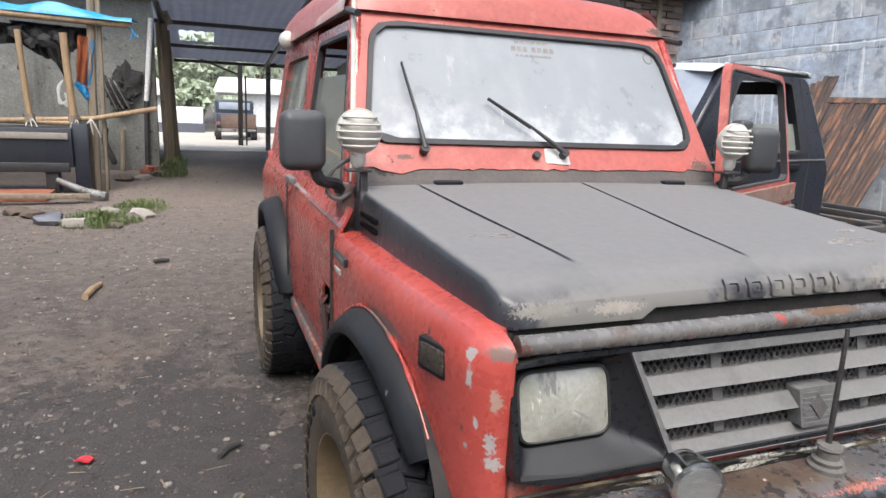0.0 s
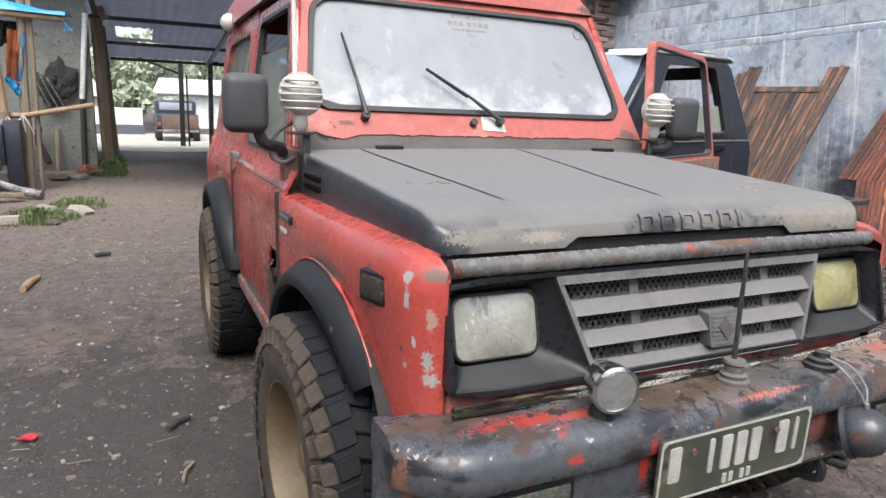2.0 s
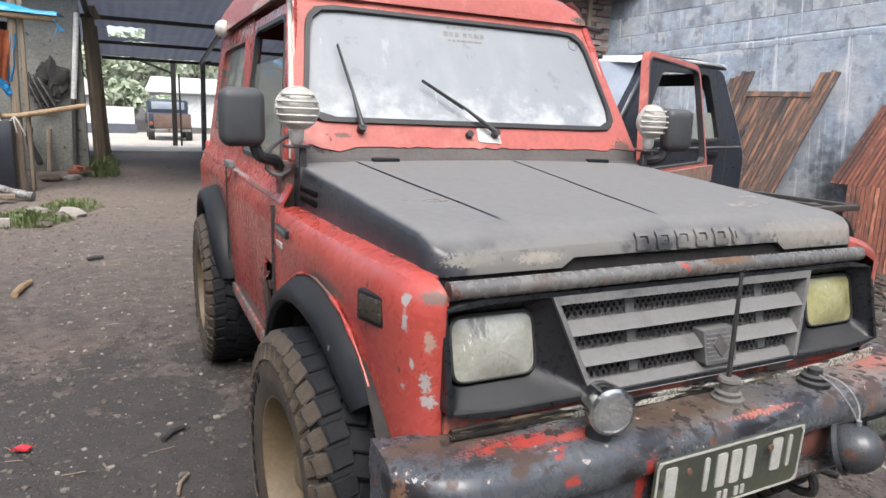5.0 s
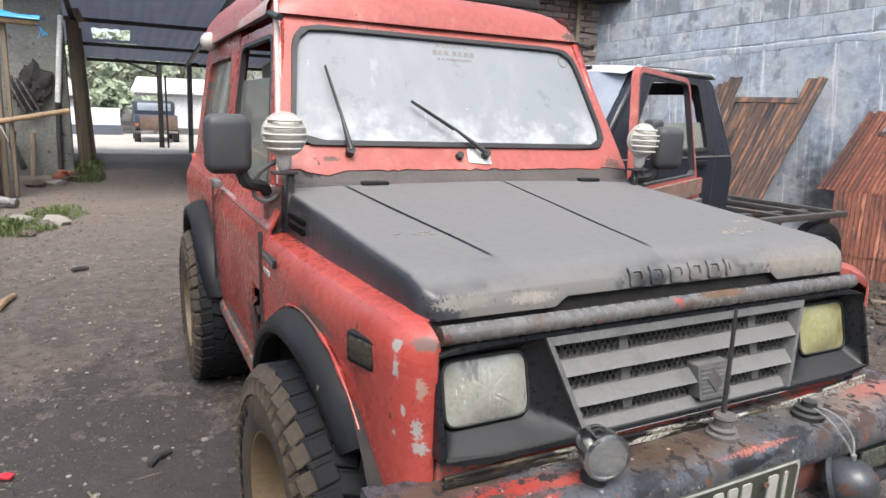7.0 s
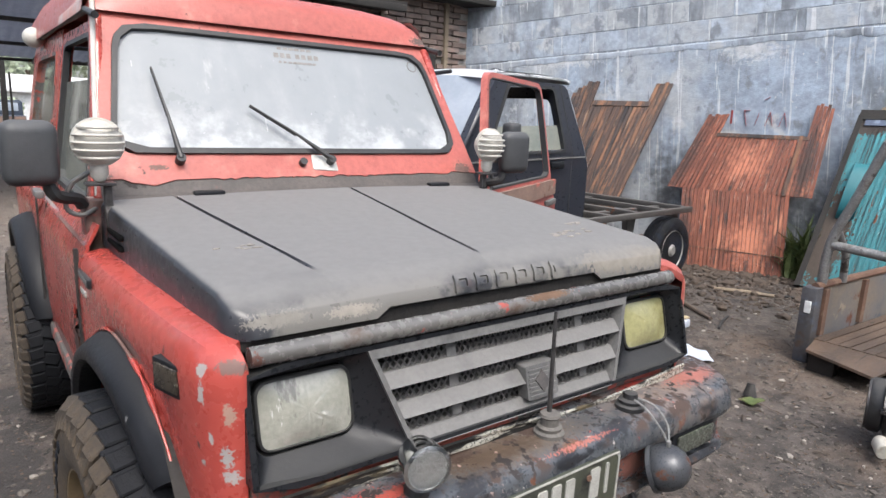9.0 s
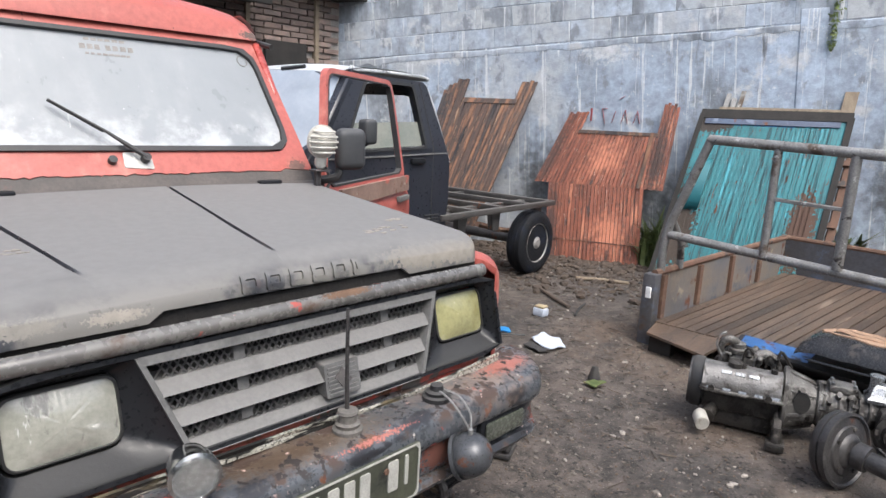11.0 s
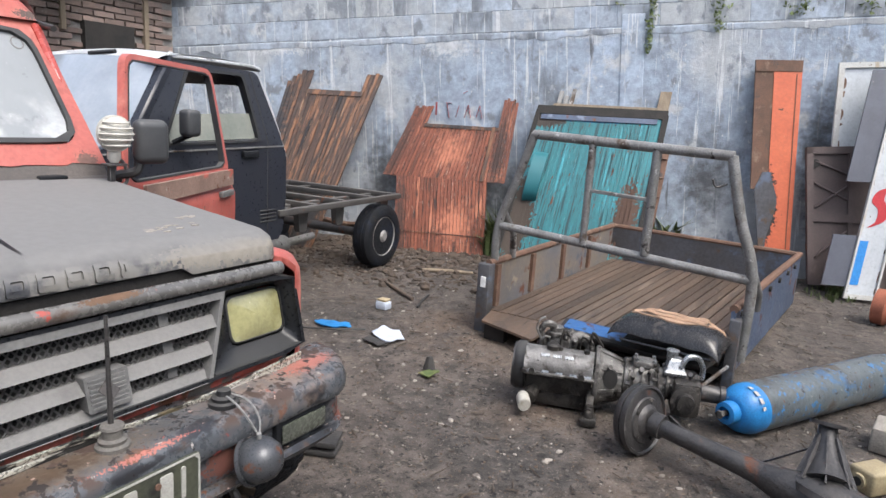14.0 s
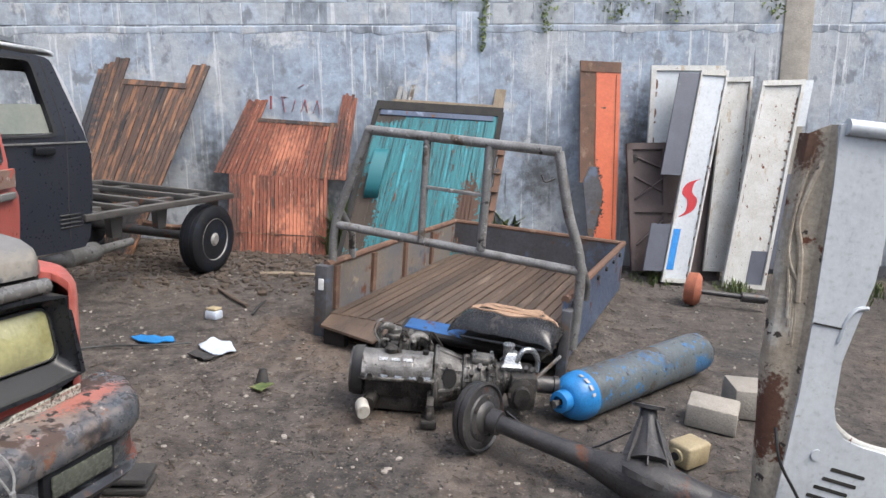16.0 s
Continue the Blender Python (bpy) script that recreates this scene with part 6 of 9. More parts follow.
part("aerial_foot", lathe([(0.034, 0.0), (0.034, 0.008), (0.026, 0.012), (0.028, 0.02), (0.02, 0.024), (0.02, 0.04), (0.024, 0.044), (0.022, 0.05), (0.01, 0.052)], 20, Matrix.Translation((0.034, -0.088, 0.656))), "dusty_rubber", aerial, "dusty grey rubber bellows")

# mirrors and their caged lamps
for s in (-1, 1):
    dx = 0.0 if s < 0 else -0.03
    pos = Vector((s * 0.815 + dx, 0.885, 1.205))
    m = Matrix.Translation(pos) @ pose(0, 0, 0, 0, 0, -8 * s)
    mir = part("door_mirror", moved(bx((-0.062, -0.03, -0.082), (0.062, 0.035, 0.078), 0.030, 5), m), "mirror_grey", jeep, "greyed black plastic door mirror")
    part("mirror_arm", tube(curve_pts([pos + Vector((-s * 0.035, 0.02, -0.075)), pos + Vector((-s * 0.05, 0.02, -0.11)), pos + Vector((-s * 0.10, 0.06, -0.125)), (s * 0.70, 0.96, 1.06)], 4), 0.017, 8), "rubber", mir)
    c = Vector((s * 0.668 + dx, 0.865, 1.232))
    m = Matrix.Translation(c) @ pose(0, 0, 0, 90, 0, 0) @ Matrix.Scale(0.84, 4)
    cage = part("caged_lamp", lathe([(0.01, -0.05), (0.05, -0.045), (0.062, -0.02), (0.067, 0.0), (0.066, 0.012), (0.05, 0.032), (0.02, 0.044), (0.002, 0.046)], 32, m), "white_plastic", jeep, "white round lamp with a slatted guard")
    for k in range(-2, 3):
        z = k * 0.019
        r = math.sqrt(max(0.059 ** 2 - z * z, 0.0004))
        part("guard_bar", tube([c + Vector((r * math.sin(a), -0.053 * math.cos(a) * (r / 0.059) ** 0.5, z)) for a in [radians(-88 + 11 * j) for j in range(17)]], 0.004, 6), "white_plastic", cage)
    part("guard_ring", lathe([(0.066, -0.012), (0.074, -0.010), (0.074, 0.008), (0.066, 0.01)], 32, m), "white_plastic", cage)
    part("lamp_neck", tube([c + Vector((0, 0.01, -0.06)), c + Vector((0, 0.01, -0.085)), c + Vector((0, 0.01, -0.1))], [0.022, 0.022, 0.012], 12), "white_plastic", cage)
    part("lamp_bracket", merge(bx((c.x - 0.035, 0.85, 1.122), (c.x + 0.035, 0.90, 1.13), 0.002, 1), bx((c.x - 0.008 - s * 0.015, 0.865, 0.985), (c.x + 0.012 - s * 0.015, 0.885, 1.125), 0.002, 1)), "steel", cage)
    part("lamp_cable", tube(curve_pts([c + Vector((s * 0.005, 0.03, -0.07)), c + Vector((s * 0.06, 0.05, -0.11)), c + Vector((s * 0.075, 0.06, -0.17)), c + Vector((s * 0.04, 0.07, -0.195)), c + Vector((0.0, 0.09, -0.18))], 6), 0.0065, 8), "grille", cage)
part("roof_lamp", moved(lump(0.045, 3, 0.02), Matrix.Translation((-0.635, 2.62, 1.61))), "white_plastic", jeep, "white lamp on the roof gutter")
part("roof_bracket", merge(bx((-0.60, 1.40, 1.66), (-0.585, 1.43, 1.80), 0.003, 1), bx((-0.605, 1.36, 1.66), (-0.58, 1.47, 1.672), 0.003, 1)), "rubber", jeep)


# wheels
def tyre_mesh():
    w = 0.13
    prof = [(0.205, -w + 0.02), (0.215, -w + 0.004), (0.25, -w - 0.004), (0.30, -w - 0.002), (0.338, -w + 0.012), (0.354, -w + 0.03), (0.358, -0.05), (0.358, 0.05), (0.354, w - 0.03), (0.338, w - 0.012), (0.30, w + 0.002), (0.25, w + 0.004), (0.215, w - 0.004), (0.205, w - 0.02)]
    prof.append(prof[0])
    return ring_loft([[(r * math.cos(2 * math.pi * k / 56), r * math.sin(2 * math.pi * k / 56), z) for k in range(56)] for r, z in prof], True, False)


def block_mesh(z0, z1, wid, tilt, shoulder):
    """One tread block; a shoulder block is caked with mud at its outer end."""
    cuts = [z0, z1] if not shoulder else ([z0, z0 + 0.026, z1] if z0 < 0 else [z0, z1 - 0.030, z1])
    me = bpy.data.meshes.new("tread_block")
    out = bmesh.new()
    for i, (a, e) in enumerate(zip(cuts, cuts[1:])):
        b = bx((0.340, -wid / 2, a), (0.374 if i == 0 or z0 < 0 else 0.3725, wid / 2, e), 0.004, 1)
        for f in b.faces:
            f.material_index = 1 if shoulder and (i == 1) == (z0 > 0) else 0
        if shoulder:
            for v in b.verts:
                if abs(v.co.z) > 0.11:
                    v.co.x -= 0.024
        out = merge(out, b)
    c = Matrix.Translation((0.36, 0, (z0 + z1) / 2))
    out.transform(c @ Matrix.Rotation(radians(tilt), 4, "X") @ c.inverted())
    out.to_mesh(me)
    out.free()
    me.materials.append(M["tyre"])
    me.materials.append(M["tyre_side"])
    return me


TREAD = [block_mesh(*q) for q in ((-0.132, -0.050, 0.045, 10, True), (0.050, 0.132, 0.045, 10, True), (-0.058, 0.002, 0.049, -20, False), (-0.002, 0.058, 0.049, -20, False), (0.040, 0.112, 0.020, 12, False))]
lug = bx((0.298, -0.026, 0.116), (0.352, 0.024, 0.140), 0.004, 1)
for v in lug.verts:
    if v.co.x > 0.335:
        v.co.z -= 0.012
SIDE_LUG = bpy.data.meshes.new("side_lug")
lug.to_mesh(SIDE_LUG)
lug.free()
SIDE_LUG.materials.append(M["tyre_side"])


def rim_mesh():
    prof = [(0.207, -0.11), (0.21, 0.108), (0.222, 0.115), (0.218, 0.126), (0.203, 0.124), (0.196, 0.09), (0.19, 0.04), (0.165, 0.02), (0.12, 0.012), (0.10, 0.03), (0.06, 0.045), (0.045, 0.075), (0.03, 0.085), (0.005, 0.086)]
    return lathe(prof, 48)


for s in (-1, 1):
    for y, steer in ((AXLE_F, 3), (AXLE_R, 0)):
        x = s * (0.69 if y == AXLE_F else 0.705)
        m = Matrix.Translation((x, y, TYRE - 0.004)) @ pose(0, 0, 0, 0, 0, steer) @ pose(0, 0, 0, 0, 90 * s, 0) @ pose(0, 0, 0, 0, 0, 20) @ Matrix.Scale(TYRE / 0.375, 4)
        wheel = new("wheel")
        wheel.parent = jeep
        wheel.matrix_basis = m
        wheel["label"] = "muddy off-road wheel with cream steel rim"
        part("tyre", tyre_mesh(), "tyre", wheel, "mud-caked knobbly tyre")
        prof = [(0.208, 0.126), (0.216, 0.1285), (0.25, 0.1365), (0.30, 0.1345), (0.33, 0.1245), (0.325, 0.11), (0.25, 0.12), (0.21, 0.11), (0.208, 0.126)]
        part("sidewall", ring_loft([[(r * math.cos(2 * math.pi * k / 56), r * math.sin(2 * math.pi * k / 56), z) for k in range(56)] for r, z in prof], True, False), "tyre_side", wheel, "brown mud-stained sidewall")
        part("rim", rim_mesh(), "rim", wheel, "dirty cream steel rim")
        for k in range(40):
            for row in range(5):
                ob = new("tread_block", TREAD[row])
                ob.parent = wheel
                ob.matrix_basis = Matrix.Rotation(2 * math.pi * (k + (0.0, 0.5, 0.5, 0.0, 0.02)[row] + 0.06 * (k % 2)) / 40, 4, "Z") @ Matrix.Scale((1.0, 1.0, 1.002, 0.998, 0.985)[row], 4)
            ob = new("side_lug", SIDE_LUG)
            ob.parent = wheel
            ob.matrix_basis = Matrix.Rotation(2 * math.pi * (k + 0.5 + 0.06 * (k % 2)) / 40, 4, "Z") @ Matrix.Diagonal((1.0, 0.95 if k % 2 else 0.66, 1, 1))
        for k in range(5):
            a = 2 * math.pi * k / 5
            part("wheel_nut", tube([(0.075 * math.cos(a), 0.075 * math.sin(a), 0.03), (0.075 * math.cos(a), 0.075 * math.sin(a), 0.055)], 0.011, 6), "steel", wheel)
        for k in range(9):
            a = 0.4 + k * 0.2
            part("tyre_mark", moved(bx((0.262, -0.018, 0.133), (0.285, 0.018, 0.1385), 0.001, 1), Matrix.Rotation(a, 4, "Z")), "tyre", wheel)
for y in (AXLE_F, AXLE_R):
    axle = part("axle", tube([(-0.62, y, TYRE), (0.62, y, TYRE)], 0.04, 12), "dark", jeep)
    part("differential", moved(lump(0.11, 2, 0.1, 2), Matrix.Translation((0.15, y, TYRE))), "dark", axle)
for s in (-1, 1):
    for y in (AXLE_F, AXLE_R):
        part("leaf_spring", tube(curve_pts([(s * 0.42, y - 0.5, 0.45), (s * 0.42, y, 0.33), (s * 0.42, y + 0.5, 0.45)], 5), 0.022, 6), "dark", jeep)
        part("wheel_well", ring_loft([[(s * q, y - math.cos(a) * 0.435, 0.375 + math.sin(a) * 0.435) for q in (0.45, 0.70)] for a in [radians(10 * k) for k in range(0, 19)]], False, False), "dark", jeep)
    part("chassis_rail", bx((s * 0.38 - 0.03, -0.02, 0.40), (s * 0.38 + 0.03, 3.1, 0.47), 0.005), "dark", jeep)
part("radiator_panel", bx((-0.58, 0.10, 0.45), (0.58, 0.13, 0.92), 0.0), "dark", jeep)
part("steering_rod", tube([(-0.5, 0.2, 0.36), (0.5, 0.2, 0.37)], 0.016, 8), "steel", jeep)
for x in (0.05, 0.16):
    part("shackle_plate", slab(rounded([(-0.02, 0.36), (0.06, 0.34), (0.09, 0.44), (0.0, 0.47)], 0.02), lambda a, b, d, x=x: Vector((x + d, a, b)), 0, 0.008), "steel", jeep)


# ---- the stripped pickup behind the car ----
pickup = thing("pickup_truck", "dark blue-black pickup cab on a bare rusty chassis", "pickup truck", Matrix.Translation((2.36, 2.05, 0)) @ pose(0, 0, 0, 0, 0, 4))


def pk(x, z, d=0.0):
    """A point on the near side of the pickup; d goes inwards."""
    lean = max(0.0, z - 1.05) * 0.16
    return Vector((x - 2.36, d + lean, z))


outline = [(0.98, 0.46), (2.56, 0.44), (2.60, 0.75), (2.60, 1.02), (2.52, 1.25), (2.40, 1.57), (1.70, 1.585), (1.36, 1.08), (1.0, 1.0)]
whole_side = rounded(outline, 0.05, 3)
win = rounded([(1.62, 1.115), (2.345, 1.135), (2.255, 1.535), (1.84, 1.535)], 0.03)
part("cab_side", dent(framed(whole_side, win, pk, 0.0, 0.05, 96), 0.003, 4), "pickup_paint", pickup, "blue-black cab side")
part("cab_side_far", framed(whole_side, win, lambda a, b, d: Vector((a - 2.36, 1.34 - d - max(0, b - 1.05) * 0.16, b)), 0.0, 0.05, 96), "pickup_paint", pickup)
part("window_seal", framed(rounded([(1.595, 1.10), (2.37, 1.12), (2.275, 1.552), (1.825, 1.552)], 0.035), win, pk, -0.006, 0.02, 72), "rubber", pickup)
part("window_glass", slab([(1.64, 1.12), (2.34, 1.14), (2.31, 1.30), (1.73, 1.28)], pk, 0.025, 0.03), "side_glass", pickup, "lowered door glass")
part("door_gap", merge(beam(pk(2.42, 0.50, 0.003), pk(2.43, 1.12, 0.003), 0.008, 0.014, 0.001), beam(pk(2.43, 1.12, 0.003), pk(2.33, 1.56, 0.003), 0.008, 0.014, 0.001)), "rubber", pickup)
part("trim_line", beam(pk(1.0, 1.055, -0.002), pk(2.58, 1.09, -0.002), 0.006, 0.01, 0.001), "pipe", pickup)
part("door_handle", moved(bx((-0.17, -0.018, 1.02), (-0.035, 0.01, 1.062), 0.008), Matrix.Identity(4)), "plastic", pickup, "recessed black door handle")
for k in range(4):
    part("vent_slot", bx((-0.01, -0.004, 0.575 + k * 0.025), (0.14, 0.01, 0.585 + k * 0.025), 0.002, 1), "rubber", pickup)
rows = [[(x - 2.36, y, z + 0.03 * math.sin(math.pi * (y - 0.07) / 1.2)) for y in [0.07 + 0.1 * k for k in range(13)]] for x, z in ((1.60, 1.565), (1.68, 1.60), (1.8, 1.618), (2.1, 1.622), (2.36, 1.605), (2.42, 1.57))]
bm = ring_loft(rows, False, False)
part("roof", bm, "pickup_roof", pickup, "worn silver and black cab roof")
part("drip_rail", tube(curve_pts([(-0.98, 0.04, 1.07), (-0.66, 0.09, 1.575), (-0.60, 0.085, 1.60), (-0.3, 0.08, 1.605), (0.0, 0.085, 1.60), (0.07, 0.09, 1.585)], 6), 0.012, 8), "pickup_roof", pickup, "worn silver roof edge")
rear = [(0.09, 0.46), (1.25, 0.46), (1.25, 1.56), (0.09, 1.56)]
part("cab_back", framed(rear, rounded([(0.2, 1.12), (1.14, 1.12), (1.10, 1.48), (0.24, 1.48)], 0.05), lambda a, b, d: Vector((0.215 + d - max(0, b - 1.05) * 0.30, a, b)), -0.03, 0.0, 80), "pickup_paint", pickup)
part("rear_corner", ring_loft([[pk(2.40, 1.565, 0.002), pk(2.46, 1.40, -0.002), pk(2.56, 1.15, -0.003), pk(2.60, 1.02, -0.003)], [pk(2.47, 1.565, 0.06), pk(2.55, 1.40, 0.06), pk(2.63, 1.15, 0.06), pk(2.645, 1.02, 0.06)]], False, False), "pickup_roof", pickup, "silver-grey rear cab corner")
part("windscreen", ring_loft([[(1.36 - 2.36, 0.05, 1.04), (1.66 - 2.36, 0.11, 1.575)], [(1.26 - 2.36, 0.3, 1.04), (1.60 - 2.36, 0.3, 1.585)], [(1.22 - 2.36, 0.67, 1.04), (1.57 - 2.36, 0.67, 1.59)], [(1.26 - 2.36, 1.04, 1.04), (1.60 - 2.36, 1.04, 1.585)], [(1.36 - 2.36, 1.29, 1.04), (1.66 - 2.36, 1.23, 1.575)]], False, False), "pickup_glass", pickup, "hazy reflecting windscreen")
part("pillar", beam(pk(1.34, 1.03, 0.02), pk(1.73, 1.59, 0.02), 0.07, 0.06, 0.012), "pickup_paint", pickup)
part("nose", bx((0.75 - 2.36, 0.03, 0.46), (1.22 - 2.36, 1.31, 1.05), 0.08, 3), "pickup_paint", pickup)
part("door_mirror", moved(bx((-0.05, -0.04, -0.075), (0.05, 0.05, 0.075), 0.025, 3), Matrix.Translation((1.70 - 2.36, -0.10, 1.235))), "mirror_grey", pickup, "black door mirror")
part("mirror_arm", tube([(1.72 - 2.36, -0.08, 1.17), (1.66 - 2.36, 0.0, 1.12)], 0.015, 8), "plastic", pickup)
part("sun_visor", tube([(1.50 - 2.36, 0.25, 1.60), (1.46 - 2.36, 0.42, 1.585)], 0.012, 8), "rubber", pickup)
part("seat_back", bx((2.10 - 2.36, 0.1, 0.6), (2.28 - 2.36, 1.2, 1.18), 0.06, 3), "seat", pickup)
for y in (0.30, 1.02):
    r = part("chassis_rail", bx((0.1, y - 0.03, 0.545), (1.80, y + 0.03, 0.62), 0.006), "rail_steel", pickup, "bare black chassis rail")
part("chassis_rail", bx((0.16, -0.02, 0.60), (1.76, 0.03, 0.645), 0.006), "rail_steel", pickup, "bare black outer rail")
part("chassis_rail", bx((0.16, 1.27, 0.575), (1.76, 1.32, 0.645), 0.006), "rail_steel", pickup)
for x in (0.3, 0.62, 0.98, 1.38, 1.72):
    part("cross_member", bx((x - 0.025, 0.0, 0.60), (x + 0.025, 1.3, 0.645), 0.005), "rail_steel", pickup)
for x in (0.5, 0.95, 1.6):
    part("outrigger", slab(rounded([(x - 0.06, 0.60), (x + 0.06, 0.60), (x + 0.04, 0.44), (x - 0.04, 0.44)], 0.02), lambda a, b, d: Vector((a, 0.06 + d, b)), 0, 0.05), "rail_steel", pickup)
part("exhaust", tube([(0.15, 0.35, 0.30), (0.32, 0.35, 0.29), (0.36, 0.35, 0.29), (0.62, 0.36, 0.29), (0.66, 0.36, 0.29), (1.0, 0.38, 0.30)], [0.03, 0.035, 0.07, 0.07, 0.035, 0.03], 14), "pipe", pickup, "dull grey silencer and exhaust pipe")
part("rear_axle", tube([(1.50, 0.05, 0.285), (1.50, 1.3, 0.285)], 0.045, 12), "steel", pickup)
part("leaf_spring", tube(curve_pts([(0.95, 0.25, 0.47), (1.5, 0.25, 0.36), (1.85, 0.25, 0.5)], 5), 0.025, 6), "rusty", pickup)
for y in (0.06, 1.26):
    m = Matrix.Translation((1.50, y, 0.282)) @ pose(0, 0, 0, 90 if y < 0.5 else -90)
    wheel = new("wheel")
    wheel.parent = pickup
    wheel.matrix_basis = m
    tyre = part("tyre", lathe([(0.17, -0.07), (0.18, -0.082), (0.22, -0.09), (0.262, -0.078), (0.28, -0.06), (0.282, -0.03), (0.276, -0.026), (0.282, -0.022), (0.283, 0.022), (0.276, 0.026), (0.282, 0.03), (0.28, 0.06), (0.262, 0.078), (0.22, 0.09), (0.18, 0.082), (0.17, 0.07)], 44), "tyre", wheel, "worn road tyre")
    rim = part("rim", lathe([(0.172, -0.06), (0.18, 0.07), (0.172, 0.08), (0.162, 0.06), (0.155, 0.0), (0.135, -0.01), (0.11, 0.02), (0.085, 0.03), (0.07, 0.015), (0.058, 0.02), (0.054, 0.07), (0.035, 0.085), (0.004, 0.085)], 36), "wheel_grey", wheel, "dull steel rim")
    for k in range(10):
        a = 2 * math.pi * k / 10
        part("rim_slot", moved(tube([(0.124, 0, -0.01), (0.124, 0, 0.0125)], 0.016, 10), Matrix.Rotation(a, 4, "Z")), "mesh", rim)

# ---- the cut-off blue pickup bed ----
bed = thing("pickup_bed", "cut-off blue pickup bed with rusty rims on the ground", "pickup bed")
FL, FR_, RR, RL = Vector((2.95, 0.61, 0)), Vector((2.97, -0.88, 0)), Vector((5.15, -1.05, 0)), Vector((5.30, 0.54, 0))
FLOOR, RIM = 0.15, 0.45


def bedp(u, v, z):
    """u runs from front to rear, v from one side to the other."""
    return (FL * (1 - u) + RL * u) * (1 - v) + (FR_ * (1 - u) + RR * u) * v + Vector((0, 0, z))


def bed_box(u0, u1, v0, v1, z0, z1):
    return ring_loft([[bedp(u0, v0, z0), bedp(u1, v0, z0), bedp(u1, v1, z0), bedp(u0, v1, z0)], [bedp(u0, v0, z1), bedp(u1, v0, z1), bedp(u1, v1, z1), bedp(u0, v1, z1)]])


n = 22
for k in range(n):
    z = FLOOR + random.uniform(-0.004, 0.004)
    part("floor_board", bed_box(0.0, 0.98, 0.03 + 0.94 * k / n + 0.003, 0.03 + 0.94 * (k + 1) / n - 0.003, z - 0.03, z), "floor_wood", bed)
part("under_floor", bed_box(0.0, 1.0, 0.02, 0.98, 0.07, 0.115), "dark", bed)
part("side_wall", dent(bed_box(0.0, 1.0, 0.0, 0.015, 0.06, RIM), 0.003, 5), "inner", bed, "bare ochre side wall")
part("side_wall", dent(bed_box(0.0, 1.0, 0.985, 1.0, 0.05, RIM - 0.01), 0.003, 5), "bed_blue", bed, "blue outer side wall with holes")
part("rear_wall", dent(bed_box(0.985, 1.0, 0.0, 1.0, 0.06, RIM), 0.003, 5), "bed_dark", bed, "grimy rear wall")
for v in (0.008, 0.992):
    part("rim_rail", tube([bedp(0, v, RIM), bedp(0.5, v, RIM + 0.004), bedp(1, v, RIM)], 0.024, 8), "rusty", bed, "rusty rim rail")
part("rim_rail", tube([bedp(0.992, 0, RIM), bedp(0.992, 1, RIM)], 0.022, 8), "rusty", bed, "rusty rim rail")
for u in (0.03, 0.25, 0.48, 0.72):
    part("wall_rib", bed_box(u, u + 0.02, 0.012, 0.03, FLOOR, RIM - 0.02), "rusty", bed)
for u in (0.06, 0.13, 0.2, 0.27, 0.42, 0.57, 0.72, 0.86):
    p, q = bedp(u, 1.0, RIM - 0.05), bedp(u, 1.01, RIM - 0.05)
    part("rope_hole", tube([p, q], 0.018, 10), "dark", bed)
part("corner_post", bx((2.90, 0.565, 0.0), (2.985, 0.65, RIM), 0.008), "bed_dark", bed, "dark front corner post")
part("corner_post", bx((2.93, -0.915, 0.0), (3.01, -0.86, RIM - 0.05), 0.008), "bed_dark", bed, "dark front corner post")
part("reflector", bx((2.893, 0.585, 0.30), (2.901, 0.62, 0.37), 0.002, 1), "far_white", bed)
part("front_lip", ring_loft([[(2.98, 0.56, FLOOR - 0.005), (2.98, 0.1, FLOOR - 0.005), (2.72, 0.16, 0.10), (2.76, 0.52, 0.13)], [(2.98, 0.56, FLOOR - 0.02), (2.98, 0.1, FLOOR - 0.02), (2.72, 0.16, 0.085), (2.76, 0.52, 0.115)]]), "floor_wood", bed, "bent brown floor edge")
part("support_leg", bx((2.80, 0.38, 0.0), (2.86, 0.52, 0.12), 0.004), "dark", bed)
part("front_flap", ring_loft([[(2.97, 0.05, 0.20), (2.97, -0.86, 0.20), (2.76, -0.80, 0.17), (2.76, 0.02, 0.19)], [(2.97, 0.05, 0.185), (2.97, -0.86, 0.185), (2.76, -0.80, 0.155), (2.76, 0.02, 0.175)]]), "dark", bed, "dark folded front flap")
part("blue_patch", ring_loft([[(2.95, 0.02, 0.206), (2.95, -0.34, 0.206), (2.80, -0.34, 0.188), (2.80, 0.0, 0.20)], [(2.95, 0.02, 0.201), (2.95, -0.34, 0.201), (2.80, -0.34, 0.182), (2.80, 0.0, 0.194)]]), "patch_blue", bed, "blue painted patch of the flap")

# the welded pipe frame that stands on the bed
bars = thing("roll_bar", "welded grey pipe frame standing on the blue pickup bed", "roll bar")
A, B, C, D = Vector((3.0, 0.375, 1.285)), Vector((3.0, -0.745, 1.245)), Vector((3.02, 0.585, 0.70)), Vector((3.02, -0.925, 0.62))
part("top_bar", tube([A + Vector((0, 0.01, 0)), B - Vector((0, 0.01, 0))], 0.028, 14), "pipe", bars)
part("post", tube(curve_pts([A, C + (A - C) * 0.5, C, (3.03, 0.60, 0.44)], 5), 0.026, 12), "pipe", bars)
part("post", tube(curve_pts([B, D + (B - D) * 0.5 + Vector((0, 0.01, 0)), D, (3.03, -0.925, 0.16)], 5), 0.028, 12), "pipe", bars)
